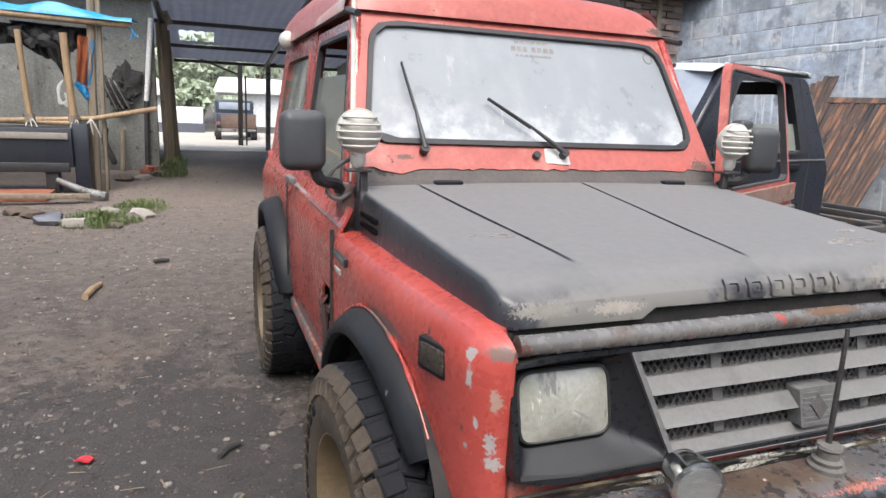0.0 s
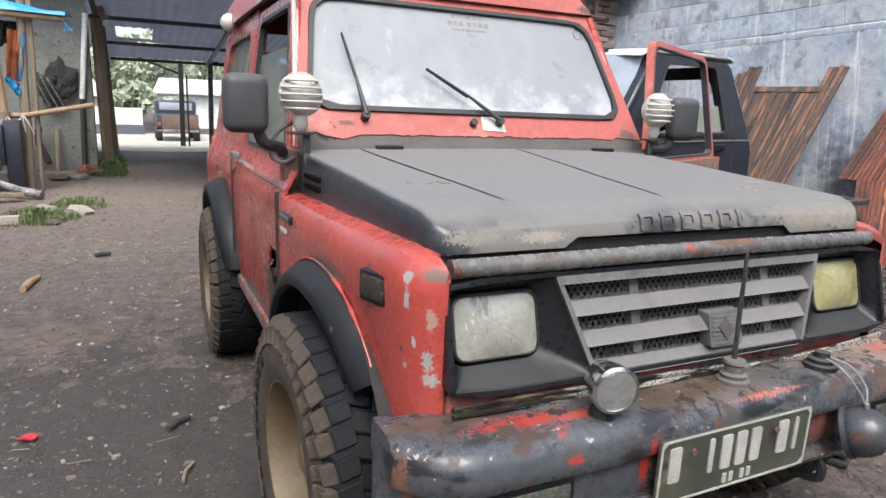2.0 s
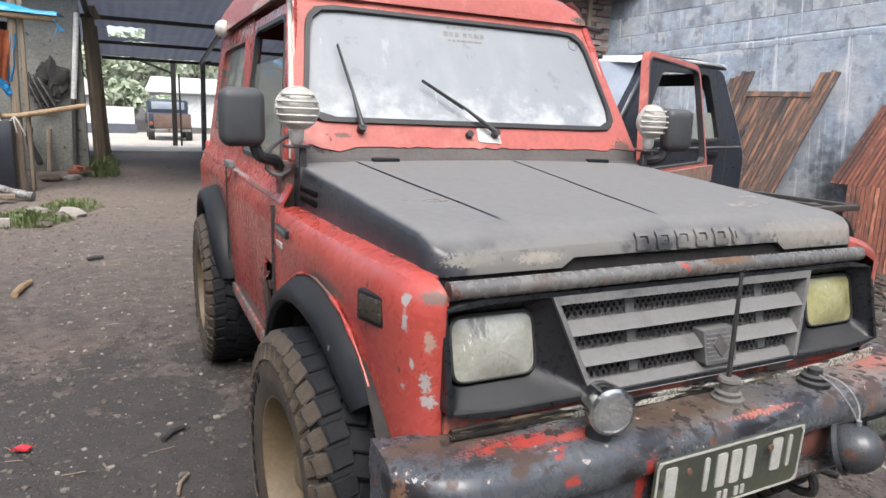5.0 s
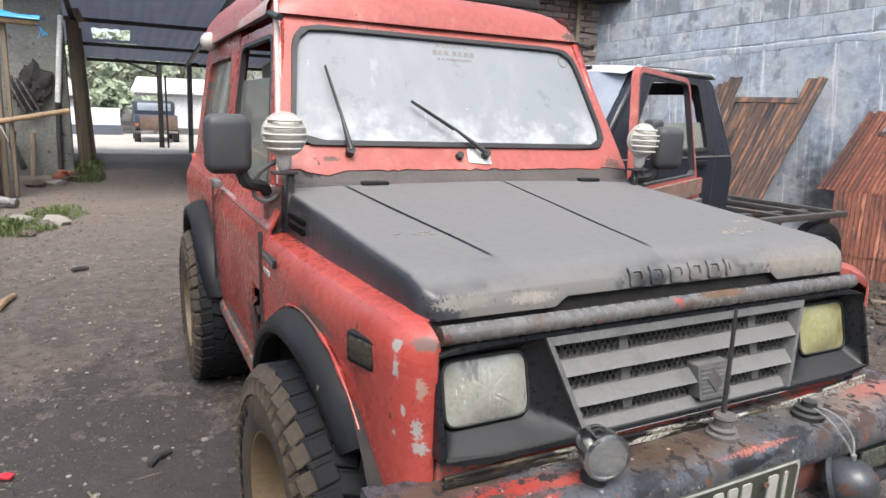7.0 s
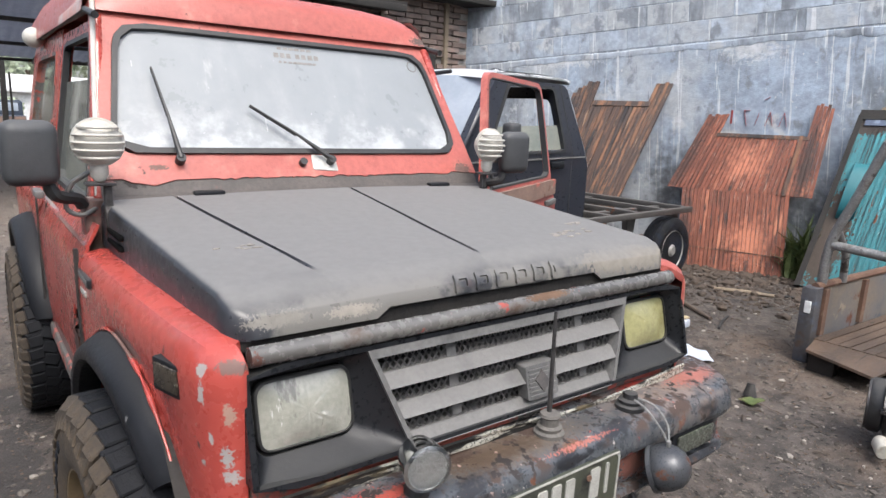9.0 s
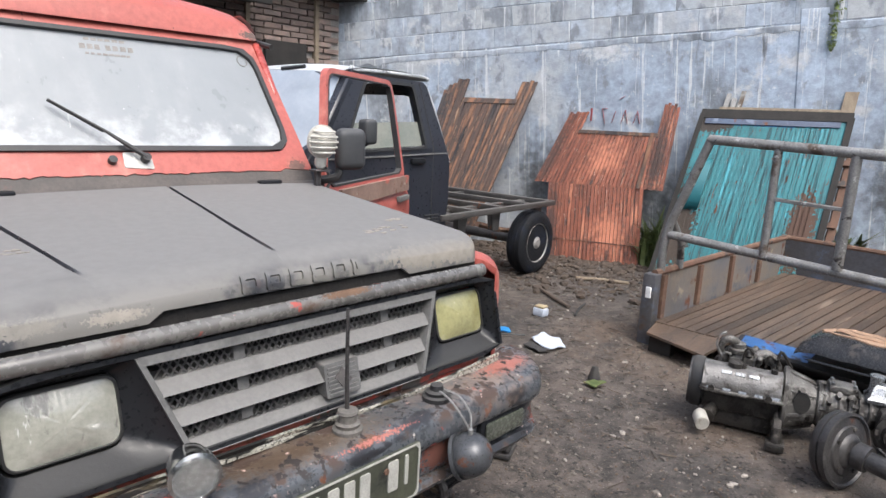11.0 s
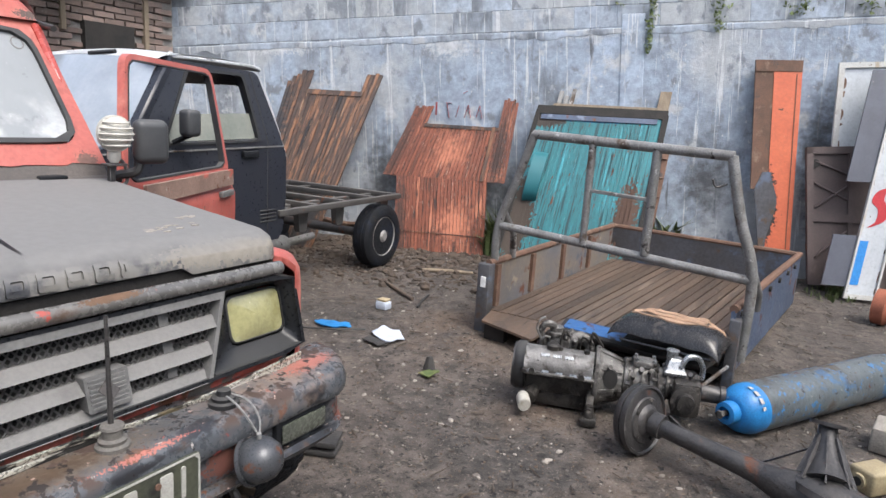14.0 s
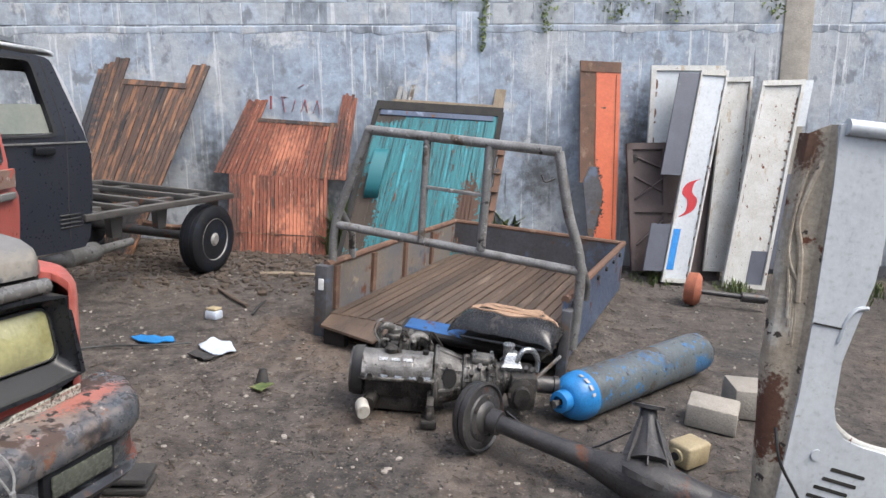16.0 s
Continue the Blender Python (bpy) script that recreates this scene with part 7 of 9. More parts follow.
part("cross_bar", tube([(3.02, 0.57, 0.695), (3.02, -0.92, 0.605)], 0.026, 12), "pipe", bars)
for y, r in ((0.012, 0.022), (-0.357, 0.026)):
    part("upright", tube([(3.01, y, 0.655), (3.0, y - 0.005, 1.255)], r, 12), "pipe", bars)
part("brace", beam((3.0, 0.005, 0.985), (3.0, -0.355, 0.970), 0.02, 0.02, 0.003), "pipe", bars)
part("stay", tube([(3.03, 0.57, 0.80), (3.22, 0.57, 0.62), (3.24, 0.57, 0.45)], 0.022, 10), "pipe", bars)
part("stay", tube([(3.03, -0.92, 0.66), (3.22, -0.95, 0.50), (3.24, -0.95, 0.40)], 0.022, 10), "pipe", bars)
part("hook", tube(curve_pts([(3.0, -0.74, 1.10), (2.98, -0.69, 1.08), (2.97, -0.67, 1.12)], 4), 0.006, 6), "steel", bars)

def cushion_top(a, b):
    return 0.155 * max(0.0, 1 - abs(a / 0.19) ** 4) ** 0.4 * max(0.0, 1 - abs(b / 0.36) ** 6) ** 0.4 + 0.012 * noise.noise(Vector((a * 9, b * 9, 0)))


def puffy(a0, b0, h):
    rows = []
    for i in range(25):
        u = math.sin((i / 24 - 0.5) * math.pi) * a0 * 1.06
        rows.append([(u, w, max(0.0, cushion_top(u, w))) for w in [math.sin((j / 24 - 0.5) * math.pi) * b0 * 1.04 for j in range(25)]])
    return ring_loft(rows, False, False)


seat = thing("bench_cushion", "torn black vinyl seat cushion with bare tan lining", "cushion", Matrix.Translation((2.80, -0.60, 0.225)) @ pose(0, 0, 0, 0, 4, -2) @ Matrix.Diagonal((1, 0.80, 1, 1)))
part("cushion", puffy(0.175, 0.34, 0.155), "vinyl", seat)
poly = [(0.115 * math.cos(a) * (1 + 0.35 * noise.noise(Vector((a * 3, 2, 0)))) + 0.03, 0.285 * math.sin(a) * (1 + 0.25 * noise.noise(Vector((a * 2, 5, 0))))) for a in [k * 6.2832 / 40 for k in range(40)]]
part("torn_lining", slab(poly, lambda a, b, d: Vector((a, b, cushion_top(a, b) + d)), -0.01, 0.006), "tan_card", seat, "torn tan lining")
for k in range(3):
    part("lining_fold", tube([Vector((0.0 + 0.06 * k, b, cushion_top(0.06 * k, b) + 0.004)) for b in [-0.2 + 0.04 * q for q in range(11)]], 0.012, 6), "tan_card", seat)
part("piping", tube([(-0.16, -0.30, 0.02), (-0.165, 0.27, 0.02)], 0.008, 6), "vinyl", seat)

# ---- engine and gearbox on the ground ----
engine = thing("car_engine", "greasy alloy car engine with gearbox lying on the dirt", "engine", Matrix.Translation((2.14, -0.03, 0.0)) @ pose(0, 0, 0, 0, 0, -72) @ Matrix.Diagonal((0.9, 1, 1.06, 1)))


def eb(x0, x1, y0, y1, z0, z1, b=0.012, seed=1):
    return dent(bx((x0, y0, z0), (x1, y1, z1), b, 2), 0.006, 16, seed)


part("block", eb(0.05, 0.40, -0.10, 0.14, 0.09, 0.21), "alloy_dark", engine)
part("sump", eb(0.10, 0.38, -0.07, 0.10, 0.012, 0.10), "alloy_dark", engine)
cover = part("rocker_cover", dent(ring_loft([[(x, y, z) for y, z in ((-0.150, 0.195), (-0.155, 0.215), (-0.135, 0.262), (-0.105, 0.286), (-0.045, 0.290), (-0.015, 0.275), (-0.005, 0.235), (-0.01, 0.2))] for x in (0.045, 0.055, 0.07, 0.15, 0.23, 0.31, 0.375, 0.39, 0.40)]), 0.003, 14), "alloy_cover", engine, "dirty silver rocker cover")
part("cover_flange", dent(bx((0.035, -0.162, 0.186), (0.41, 0.0, 0.2), 0.004, 1), 0.002, 12), "alloy", cover)
for k in range(5):
    x = 0.068 + k * 0.072
    part("cover_rib", ring_loft([[(x, -0.158, 0.2), (x + 0.038, -0.158, 0.2), (x + 0.034, -0.140, 0.246), (x + 0.006, -0.140, 0.246)], [(x, -0.145, 0.2), (x + 0.038, -0.145, 0.2), (x + 0.034, -0.128, 0.246), (x + 0.006, -0.128, 0.246)]]), "alloy_bright", cover)
for k in range(3):
    part("cover_mark", moved(bx((-0.024, -0.002, -0.009), (0.024, 0.003, 0.009), 0.002, 1), Matrix.Translation((0.15 + k * 0.062, -0.125, 0.272)) @ pose(0, 0, 0, -50)), "alloy_bright", cover)
for x, z in ((0.09, 0.205), (0.345, 0.205), (0.22, 0.288), (0.36, 0.288)):
    part("cover_bolt", tube([(x, -0.162 if z < 0.25 else -0.075, z), (x, -0.176 if z < 0.25 else -0.075, z + (0 if z < 0.25 else 0.016))], 0.016, 10), "alloy_dark", cover)
part("oil_cap", lathe([(0.026, 0.0), (0.034, 0.004), (0.034, 0.022), (0.026, 0.028), (0.006, 0.03)], 16, Matrix.Translation((0.185, -0.075, 0.286))), "alloy_dark", cover)
part("belt_cover", dent(lathe([(0.02, -0.012), (0.104, -0.012), (0.112, 0.0), (0.112, 0.042), (0.10, 0.05)], 28, Matrix.Translation((0.0, -0.02, 0.175)) @ pose(0, 0, 0, 0, 90)), 0.003, 9), "rubber", engine, "black round belt cover")
for r in (0.04, 0.07, 0.094):
    part("pulley_groove", lathe([(r, -0.022), (r + 0.01, -0.022), (r + 0.01, -0.006), (r, -0.006), (r, -0.022)], 24, Matrix.Translation((0.0, -0.02, 0.175)) @ pose(0, 0, 0, 0, 90)), "steel", engine)
carb = part("carburettor", eb(0.15, 0.27, 0.015, 0.11, 0.22, 0.315, 0.018, 3), "alloy", engine, "grimy carburettor")
part("carb_body", lathe([(0.03, 0.0), (0.045, 0.004), (0.045, 0.02), (0.036, 0.026), (0.038, 0.045), (0.02, 0.05)], 18, Matrix.Translation((0.185, 0.055, 0.312))), "alloy", carb)
part("carb_elbow", tube(curve_pts([(0.13, 0.04, 0.28), (0.105, 0.02, 0.33), (0.125, 0.01, 0.375), (0.165, 0.03, 0.37), (0.18, 0.05, 0.345)], 6), [0.017] * 20 + [0.02] * 5, 10), "alloy", carb)
part("carb_lever", tube(curve_pts([(0.115, 0.0, 0.30), (0.085, -0.02, 0.36), (0.10, -0.01, 0.40), (0.125, 0.0, 0.41)], 5), 0.006, 6), "pipe", carb)
for k, (x, y, z, r) in enumerate(((0.24, 0.03, 0.32, 0.018), (0.265, 0.07, 0.325, 0.022), (0.145, 0.09, 0.30, 0.02), (0.29, 0.02, 0.30, 0.016), (0.31, 0.06, 0.31, 0.02))):
    part("carb_fitting", lathe([(r * 0.5, -0.02), (r, -0.015), (r, 0.008), (r * 0.7, 0.014), (r * 0.6, 0.024), (r * 0.2, 0.026)], 10, Matrix.Translation((x, y, z)) @ pose(0, 0, 0, -30 + 24 * k, 20 * (k % 3), 0)), "alloy" if k % 2 else "alloy_dark", carb)
part("manifold", dent(tube(curve_pts([(0.25, 0.05, 0.30), (0.31, 0.06, 0.32), (0.36, 0.07, 0.29), (0.385, 0.07, 0.23)], 5), 0.026, 12), 0.006, 20), "alloy", engine)
for k in range(3):
    part("inlet_runner", tube(curve_pts([(0.10 + 0.09 * k, 0.12, 0.17), (0.10 + 0.09 * k, 0.11, 0.24), (0.13 + 0.07 * k, 0.06, 0.27)], 5), 0.022, 10), "alloy", engine)
for k in range(6):
    part("hose", tube(curve_pts([(0.10 + 0.055 * k, 0.03, 0.25), (0.13 + 0.05 * k, -0.005 + 0.03 * (k % 2), 0.32 + 0.018 * (k % 3)), (0.19 + 0.05 * k, 0.07, 0.28)], 5), 0.006 + 0.002 * (k % 2), 6), "alloy_dark" if k % 3 else "pipe", engine)
part("distributor", lathe([(0.03, 0.0), (0.034, 0.01), (0.034, 0.05), (0.028, 0.058), (0.012, 0.07)], 14, Matrix.Translation((0.425, -0.05, 0.20)) @ pose(0, 0, 0, 20, 60, 0)), "alloy_dark", engine)
part("bell_housing", moved(dent(lathe([(0.03, 0), (0.13, 0.0), (0.138, 0.006), (0.138, 0.022), (0.122, 0.04), (0.105, 0.10), (0.088, 0.15), (0.05, 0.155)], 26), 0.004, 14), Matrix.Translation((0.405, 0.0, 0.165)) @ pose(0, 0, 0, 0, 90)), "alloy", engine, "oil-stained clutch housing")
for k in range(8):
    a = 2 * math.pi * k / 8 + 0.2
    part("housing_rib", beam((0.43, 0.128 * math.cos(a), 0.165 + 0.128 * math.sin(a)), (0.55, 0.09 * math.cos(a), 0.165 + 0.09 * math.sin(a)), 0.008, 0.016, 0.002), "alloy", engine)
part("clutch_opening", ring_loft([[(0.49 + 0.036 * math.cos(a), -0.098, 0.20 + 0.045 * math.sin(a)) for a in [k * 0.3927 for k in range(16)]], [(0.49 + 0.036 * math.cos(a), -0.118, 0.20 + 0.045 * math.sin(a)) for a in [k * 0.3927 for k in range(16)]]]), "mesh", engine)
box = part("gearbox", dent(ring_loft([[(x, r * math.cos(a), 0.175 + r * 0.95 * math.sin(a)) for a in [k * 0.5236 for k in range(12)]] for x, r in ((0.55, 0.085), (0.56, 0.098), (0.575, 0.098), (0.585, 0.082), (0.68, 0.078), (0.69, 0.09), (0.705, 0.09), (0.715, 0.076), (0.82, 0.07), (0.83, 0.05))]), 0.006, 18), "alloy", engine, "oil-stained alloy gearbox")
for k in range(5):
    part("casting_rib", ring_loft([[(0.60 + k * 0.042, 0.088 * math.cos(a), 0.175 + 0.084 * math.sin(a)) for a in [q * 0.5236 for q in range(12)]], [(0.607 + k * 0.042, 0.088 * math.cos(a), 0.175 + 0.084 * math.sin(a)) for a in [q * 0.5236 for q in range(12)]]]), "alloy_dark", box)
for k in range(12):
    a = 0.5 + k * 0.36
    part("housing_bolt", bolt((0.568 if k % 2 else 0.698, 0.094 * math.cos(a), 0.175 + 0.09 * math.sin(a)), (1, 0, 0), 0.010, 0.022), "alloy", box)
part("selector_cover", eb(0.60, 0.72, -0.045, 0.045, 0.245, 0.275, 0.008, 4), "alloy", box)
for x, y in ((0.615, -0.032), (0.705, -0.032), (0.615, 0.03), (0.705, 0.03)):
    part("selector_bolt", bolt((x, y, 0.27), (0, 0, 1), 0.010, 0.016), "alloy_bright", box)
part("transfer_case", eb(0.80, 0.94, -0.115, 0.10, 0.07, 0.23, 0.028, 7), "alloy_dark", engine)
part("case_flange", dent(lathe([(0.03, 0.0), (0.07, 0.0), (0.07, 0.014), (0.045, 0.02), (0.042, 0.05)], 18, Matrix.Translation((0.86, -0.112, 0.15)) @ pose(0, 0, 0, 90)), 0.002, 9), "alloy_dark", engine)
tower = part("shift_tower", dent(ring_loft([[(x, y, z) for x, y in ((0.765 - g, -0.05 - g), (0.85 + g, -0.05 - g), (0.85 + g, 0.04 + g), (0.765 - g, 0.04 + g))] for z, g in ((0.235, 0.01), (0.25, 0.012), (0.262, 0.0), (0.295, -0.008), (0.305, -0.02))]), 0.003, 20), "alloy_bright", engine, "clean bright shifter housing")
part("shift_neck", lathe([(0.028, 0.0), (0.028, 0.03), (0.032, 0.034), (0.032, 0.042), (0.02, 0.046)], 16, Matrix.Translation((0.79, 0.0, 0.295))), "alloy_bright", tower)
part("shift_loop", tube(curve_pts([(0.83, -0.04, 0.27), (0.86, -0.03, 0.318), (0.915, -0.01, 0.315), (0.945, 0.0, 0.27), (0.945, 0.0, 0.22)], 5), 0.014, 10), "alloy_bright", tower)
part("output_shaft", lathe([(0.04, 0.0), (0.046, 0.02), (0.04, 0.03), (0.038, 0.12), (0.044, 0.125), (0.044, 0.15), (0.02, 0.155)], 18, Matrix.Translation((0.92, 0.02, 0.155)) @ pose(0, 0, 0, 0, 92)), "steel", engine)
part("rod", tube([(0.80, -0.05, 0.11), (0.90, -0.02, 0.15), (1.08, 0.08, 0.27)], 0.009, 8), "pipe", engine)
part("oil_filter", lathe([(0.03, 0.0), (0.034, 0.004), (0.034, 0.062), (0.03, 0.07), (0.026, 0.072)], 20, Matrix.Translation((0.075, -0.215, 0.058)) @ pose(0, 0, 0, -78, 0, 20)), "white_plastic", engine, "stained white oil filter canister")
part("filter_mount", tube([(0.085, -0.15, 0.07), (0.10, -0.08, 0.09)], 0.036, 14), "alloy_dark", engine)
part("mount", merge(eb(0.36, 0.44, -0.21, -0.13, 0.0, 0.035, 0.006, 2), tube([(0.40, -0.17, 0.03), (0.40, -0.165, 0.085)], [0.03, 0.022], 10), beam((0.40, -0.165, 0.08), (0.40, -0.08, 0.13), 0.04, 0.02)), "alloy_dark", engine)
for k in range(22):
    r = random.uniform(0.007, 0.014)
    part("fitting", bolt((0.08 + 0.04 * k, random.uniform(-0.10, 0.05), 0.20 + 0.07 * random.random()), (random.uniform(-0.5, 0.5), random.uniform(-1, 0.2), random.uniform(0.2, 1)), r, r * 2.4), ("alloy", "alloy_dark", "steel")[k % 3], engine)

# ---- axle with a brake drum ----
ax = thing("axle_beam", "oily black drive axle with brake drum lying on the dirt", "axle")
dm = Matrix.Translation((1.985, -0.70, 0.148)) @ pose(0, 0, 0, 82, 0, -20)
drum = part("brake_drum", lathe([(0.03, -0.062), (0.135, -0.06), (0.146, -0.045), (0.146, -0.028), (0.140, -0.026), (0.140, -0.020), (0.148, -0.018), (0.148, 0.006), (0.138, 0.010), (0.132, 0.0), (0.10, 0.004), (0.095, 0.012), (0.07, 0.016), (0.06, 0.028), (0.045, 0.034)], 44, dm), "steel", ax, "rusty brake drum")
for k in range(5):
    a = 2 * math.pi * k / 5
    part("drum_stud", tube([dm @ Vector((0.085 * math.cos(a), 0.085 * math.sin(a), 0.0)), dm @ Vector((0.085 * math.cos(a), 0.085 * math.sin(a), 0.02))], 0.008, 6), "alloy_dark", drum)
part("tube", tube([(1.985, -0.70, 0.15), (1.90, -1.05, 0.13), (1.87, -1.19, 0.12)], [0.036, 0.040, 0.046], 18), "steel", ax)
part("tube_collar", tube([(1.976, -0.735, 0.149), (1.966, -0.78, 0.146)], 0.052, 16), "steel", ax)
part("banjo", dent(tube([(1.88, -1.15, 0.12), (1.86, -1.24, 0.112), (1.835, -1.33, 0.11), (1.815, -1.42, 0.11), (1.795, -1.52, 0.115), (1.78, -1.60, 0.12)], [0.044, 0.066, 0.088, 0.088, 0.066, 0.044], 20), 0.003, 9), "steel", ax)
part("banjo_rim", lathe([(0.104, -0.012), (0.112, -0.012), (0.112, 0.012), (0.104, 0.012), (0.104, -0.012)], 28, Matrix.Translation((1.835, -1.375, 0.125)) @ pose(0, 0, 0, 12, 20, 0)), "steel", ax)
part("tube", tube([(1.785, -1.57, 0.12), (1.66, -2.1, 0.13)], [0.046, 0.038], 14), "steel", ax)
nose = part("pinion_housing", tube([(1.86, -1.37, 0.16), (1.925, -1.362, 0.21), (1.98, -1.355, 0.265), (2.02, -1.35, 0.315)], [0.085, 0.058, 0.038, 0.032], 18), "steel", ax)
for k in range(6):
    a = radians(40 + k * 46)
    part("web", slab([(0.0, 0.0), (0.105, 0.0), (0.04, 0.13), (0.0, 0.14)], lambda p, q, d, a=a: Vector((1.86 + 1.0 * q + p * math.cos(a) * 0.75, -1.37 + 0.12 * q + p * math.sin(a), 0.155 + q - p * math.cos(a) * 0.5)) + Vector((-math.sin(a), math.cos(a), 0)) * d, -0.003, 0.003), "steel", nose)
part("flange", tube([(2.025, -1.35, 0.315), (2.03, -1.35, 0.328)], 0.062, 20), "steel", nose)
part("brake_pipe", tube(curve_pts([(1.98, -0.80, 0.20), (2.0, -0.95, 0.10), (2.02, -1.1, 0.07), (1.95, -1.3, 0.24)], 5), 0.004, 6), "steel", ax)

# ---- gas cylinder ----
ca, cb = Vector((2.40, -0.985, 0.118)), Vector((3.52, -1.62, 0.118))
cd = (cb - ca).normalized()
cm = Matrix.Translation(ca) @ cd.to_track_quat("Z", "Y").to_matrix().to_4x4()
LEN = (cb - ca).length
cylinder = thing("gas_cylinder", "scratched blue-grey steel gas cylinder lying on the dirt", "gas cylinder")
part("shell", lathe([(0.112, 0.10), (0.1165, 0.13), (0.1165, LEN - 0.08), (0.112, LEN - 0.035), (0.095, LEN - 0.008), (0.05, LEN), (0.003, LEN)], 40, cm), "cylinder", cylinder)
shoulder = part("shoulder", lathe([(0.1172, 0.125), (0.1176, 0.10), (0.112, 0.07), (0.098, 0.035), (0.075, 0.012), (0.055, 0.004), (0.05, 0.004)], 40, cm), "cyl_blue", cylinder, "bright blue painted shoulder")
part("neck", lathe([(0.05, 0.01), (0.052, -0.015), (0.05, -0.045), (0.03, -0.05), (0.028, -0.03), (0.004, -0.03)], 24, cm), "cyl_blue", shoulder)
SPIN = 1.47
for a, w in ((0.30, 0.016), (0.62, 0.022), (0.95, 0.022), (1.25, 0.012)):
    b = bx((-0.024, -w * 0.62, -0.001), (0.026, w * 0.62, 0.002), 0.002, 1)
    r0 = Matrix.Rotation(a + SPIN, 4, "Z")
    part("painted_bar", moved(b, cm @ r0 @ Matrix.Translation((0.1135, 0, 0.09)) @ pose(0, 0, 0, 0, 80, 0)), "plate_mark", shoulder)
part("valve", merge(tube([cm @ Vector((0, 0, -0.03)), cm @ Vector((0, 0, -0.075))], 0.014, 8), tube([cm @ Vector((0, 0, -0.075)), cm @ Vector((0, 0, -0.085))], 0.02, 6)), "alloy", cylinder)

# ---- boards and panels leaning on the wall ----
def patch(bl, br, tl, tr):
    """A leaning rectangle: corners as (along the wall, height, distance from it)."""
    P = [at_wall(*p) for p in (bl, br, tl, tr)]
    nrm = (P[1] - P[0]).cross(P[2] - P[0]).normalized()

    def f(u, v, d=0.0):
        return (P[0] * (1 - u) + P[1] * u) * (1 - v) + (P[2] * (1 - u) + P[3] * u) * v + nrm * d
    return f


def patch_box(f, u0, u1, v0, v1, d0, d1):
    """A flat bar on a leaning panel; its surface runs in metres along the panel."""
    bm = ring_loft([[f(u0, v0, d0), f(u1, v0, d0), f(u1, v1, d0), f(u0, v1, d0)], [f(u0, v0, d1), f(u1, v0, d1), f(u1, v1, d1), f(u0, v1, d1)]])
    w, h = (f(1, 0) - f(0, 0)).length, (f(0, 1) - f(0, 0)).length
    at = {v: ((u0, u1, u1, u0)[i % 4] * w, (v0, v0, v1, v1)[i % 4] * h) for i, v in enumerate(bm.verts)}
    lay = bm.loops.layers.uv.new("along")
    for face in bm.faces:
        for lp in face.loops:
            lp[lay].uv = at[lp.vert]
    return bm


def planked(name, label, f, n, mat, tops, v0=0.0):
    """A boarded panel; tops(u) gives the height of each board."""
    t = thing(name, label, "wooden panel", None, "boards leaning on the wall")
    for k in range(n):
        u0, u1 = k / n, (k + 1) / n
        d = random.uniform(-0.004, 0.004)
        part("board", patch_box(f, u0 + 0.002, u1 - 0.002, v0 + random.uniform(0, 0.008), tops((u0 + u1) / 2) + random.uniform(-0.008, 0.008), -0.012 + d, 0.012 + d), mat, t)
    return t


f = patch((1.16, 0.0, 0.85), (1.93, 0.0, 0.85), (1.40, 1.74, 0.12), (2.40, 1.74, 0.12))
b1 = planked("wooden_panel", "dark brown boarded truck side leaning on the wall", f, 24, "plank_brown", lambda u: 0.88 if 0.27 < u < 0.85 else (0.93 + 0.5 * u if u <= 0.14 else 1.0))
part("batten", patch_box(f, 0.26, 0.87, 0.862, 0.89, -0.02, 0.02), "plank_brown", b1)
f = patch((2.66, 0.0, 0.42), (3.60, 0.0, 0.42), (2.62, 0.75, 0.25), (3.56, 0.75, 0.25))
b2 = planked("wooden_panel", "orange-brown boarded truck bed floor leaning on the wall", f, 26, "plank_red", lambda u: 1.0)
part("batten", patch_box(f, 0.0, 1.0, 0.24, 0.25, 0.012, 0.02), "plank_brown", b2)
f = patch((2.47, 0.735, 0.256), (3.74, 0.735, 0.256), (2.76, 1.46, 0.08), (3.80, 1.46, 0.08))
for k in range(34):
    u0, u1 = k / 34, (k + 1) / 34
    u = (u0 + u1) / 2
    top = 0.97 if u < 0.17 else (1.13 if u > 0.85 else 0.72)
    part("board", patch_box(f, u0 + 0.0016, u1 - 0.0016, 0.0, top + random.uniform(-0.03, 0.03), -0.012, 0.012 + random.uniform(-0.003, 0.003)), "plank_red", b2)
for v0, v1, u0, u1 in ((0.70, 0.745, 0.16, 0.87),):
    part("batten", patch_box(f, u0, u1, v0, v1, 0.008, 0.02), "plank_brown" if v0 > 0.5 else "plank_red", b2)
part("edge_post", patch_box(f, 0.80, 0.83, 0.0, 0.75, 0.008, 0.024), "plank_brown", b2)

f = patch((3.74, 0.02, 0.70), (5.0, 0.02, 0.70), (4.02, 1.48, 0.14), (5.22, 1.49, 0.14))
teal = thing("truck_floor_panel", "worn teal ribbed truck floor leaning on the wall", "metal panel", None, "boards leaning on the wall")
part("sheet", patch_box(f, 0.0, 1.0, 0.0, 1.0, -0.015, 0.0), "teal", teal)
for k in range(26):
    u = 0.10 + 0.8 * k / 25
    part("rib", patch_box(f, u, u + 0.016, 0.0, 0.93, -0.002, 0.012), "teal", teal)
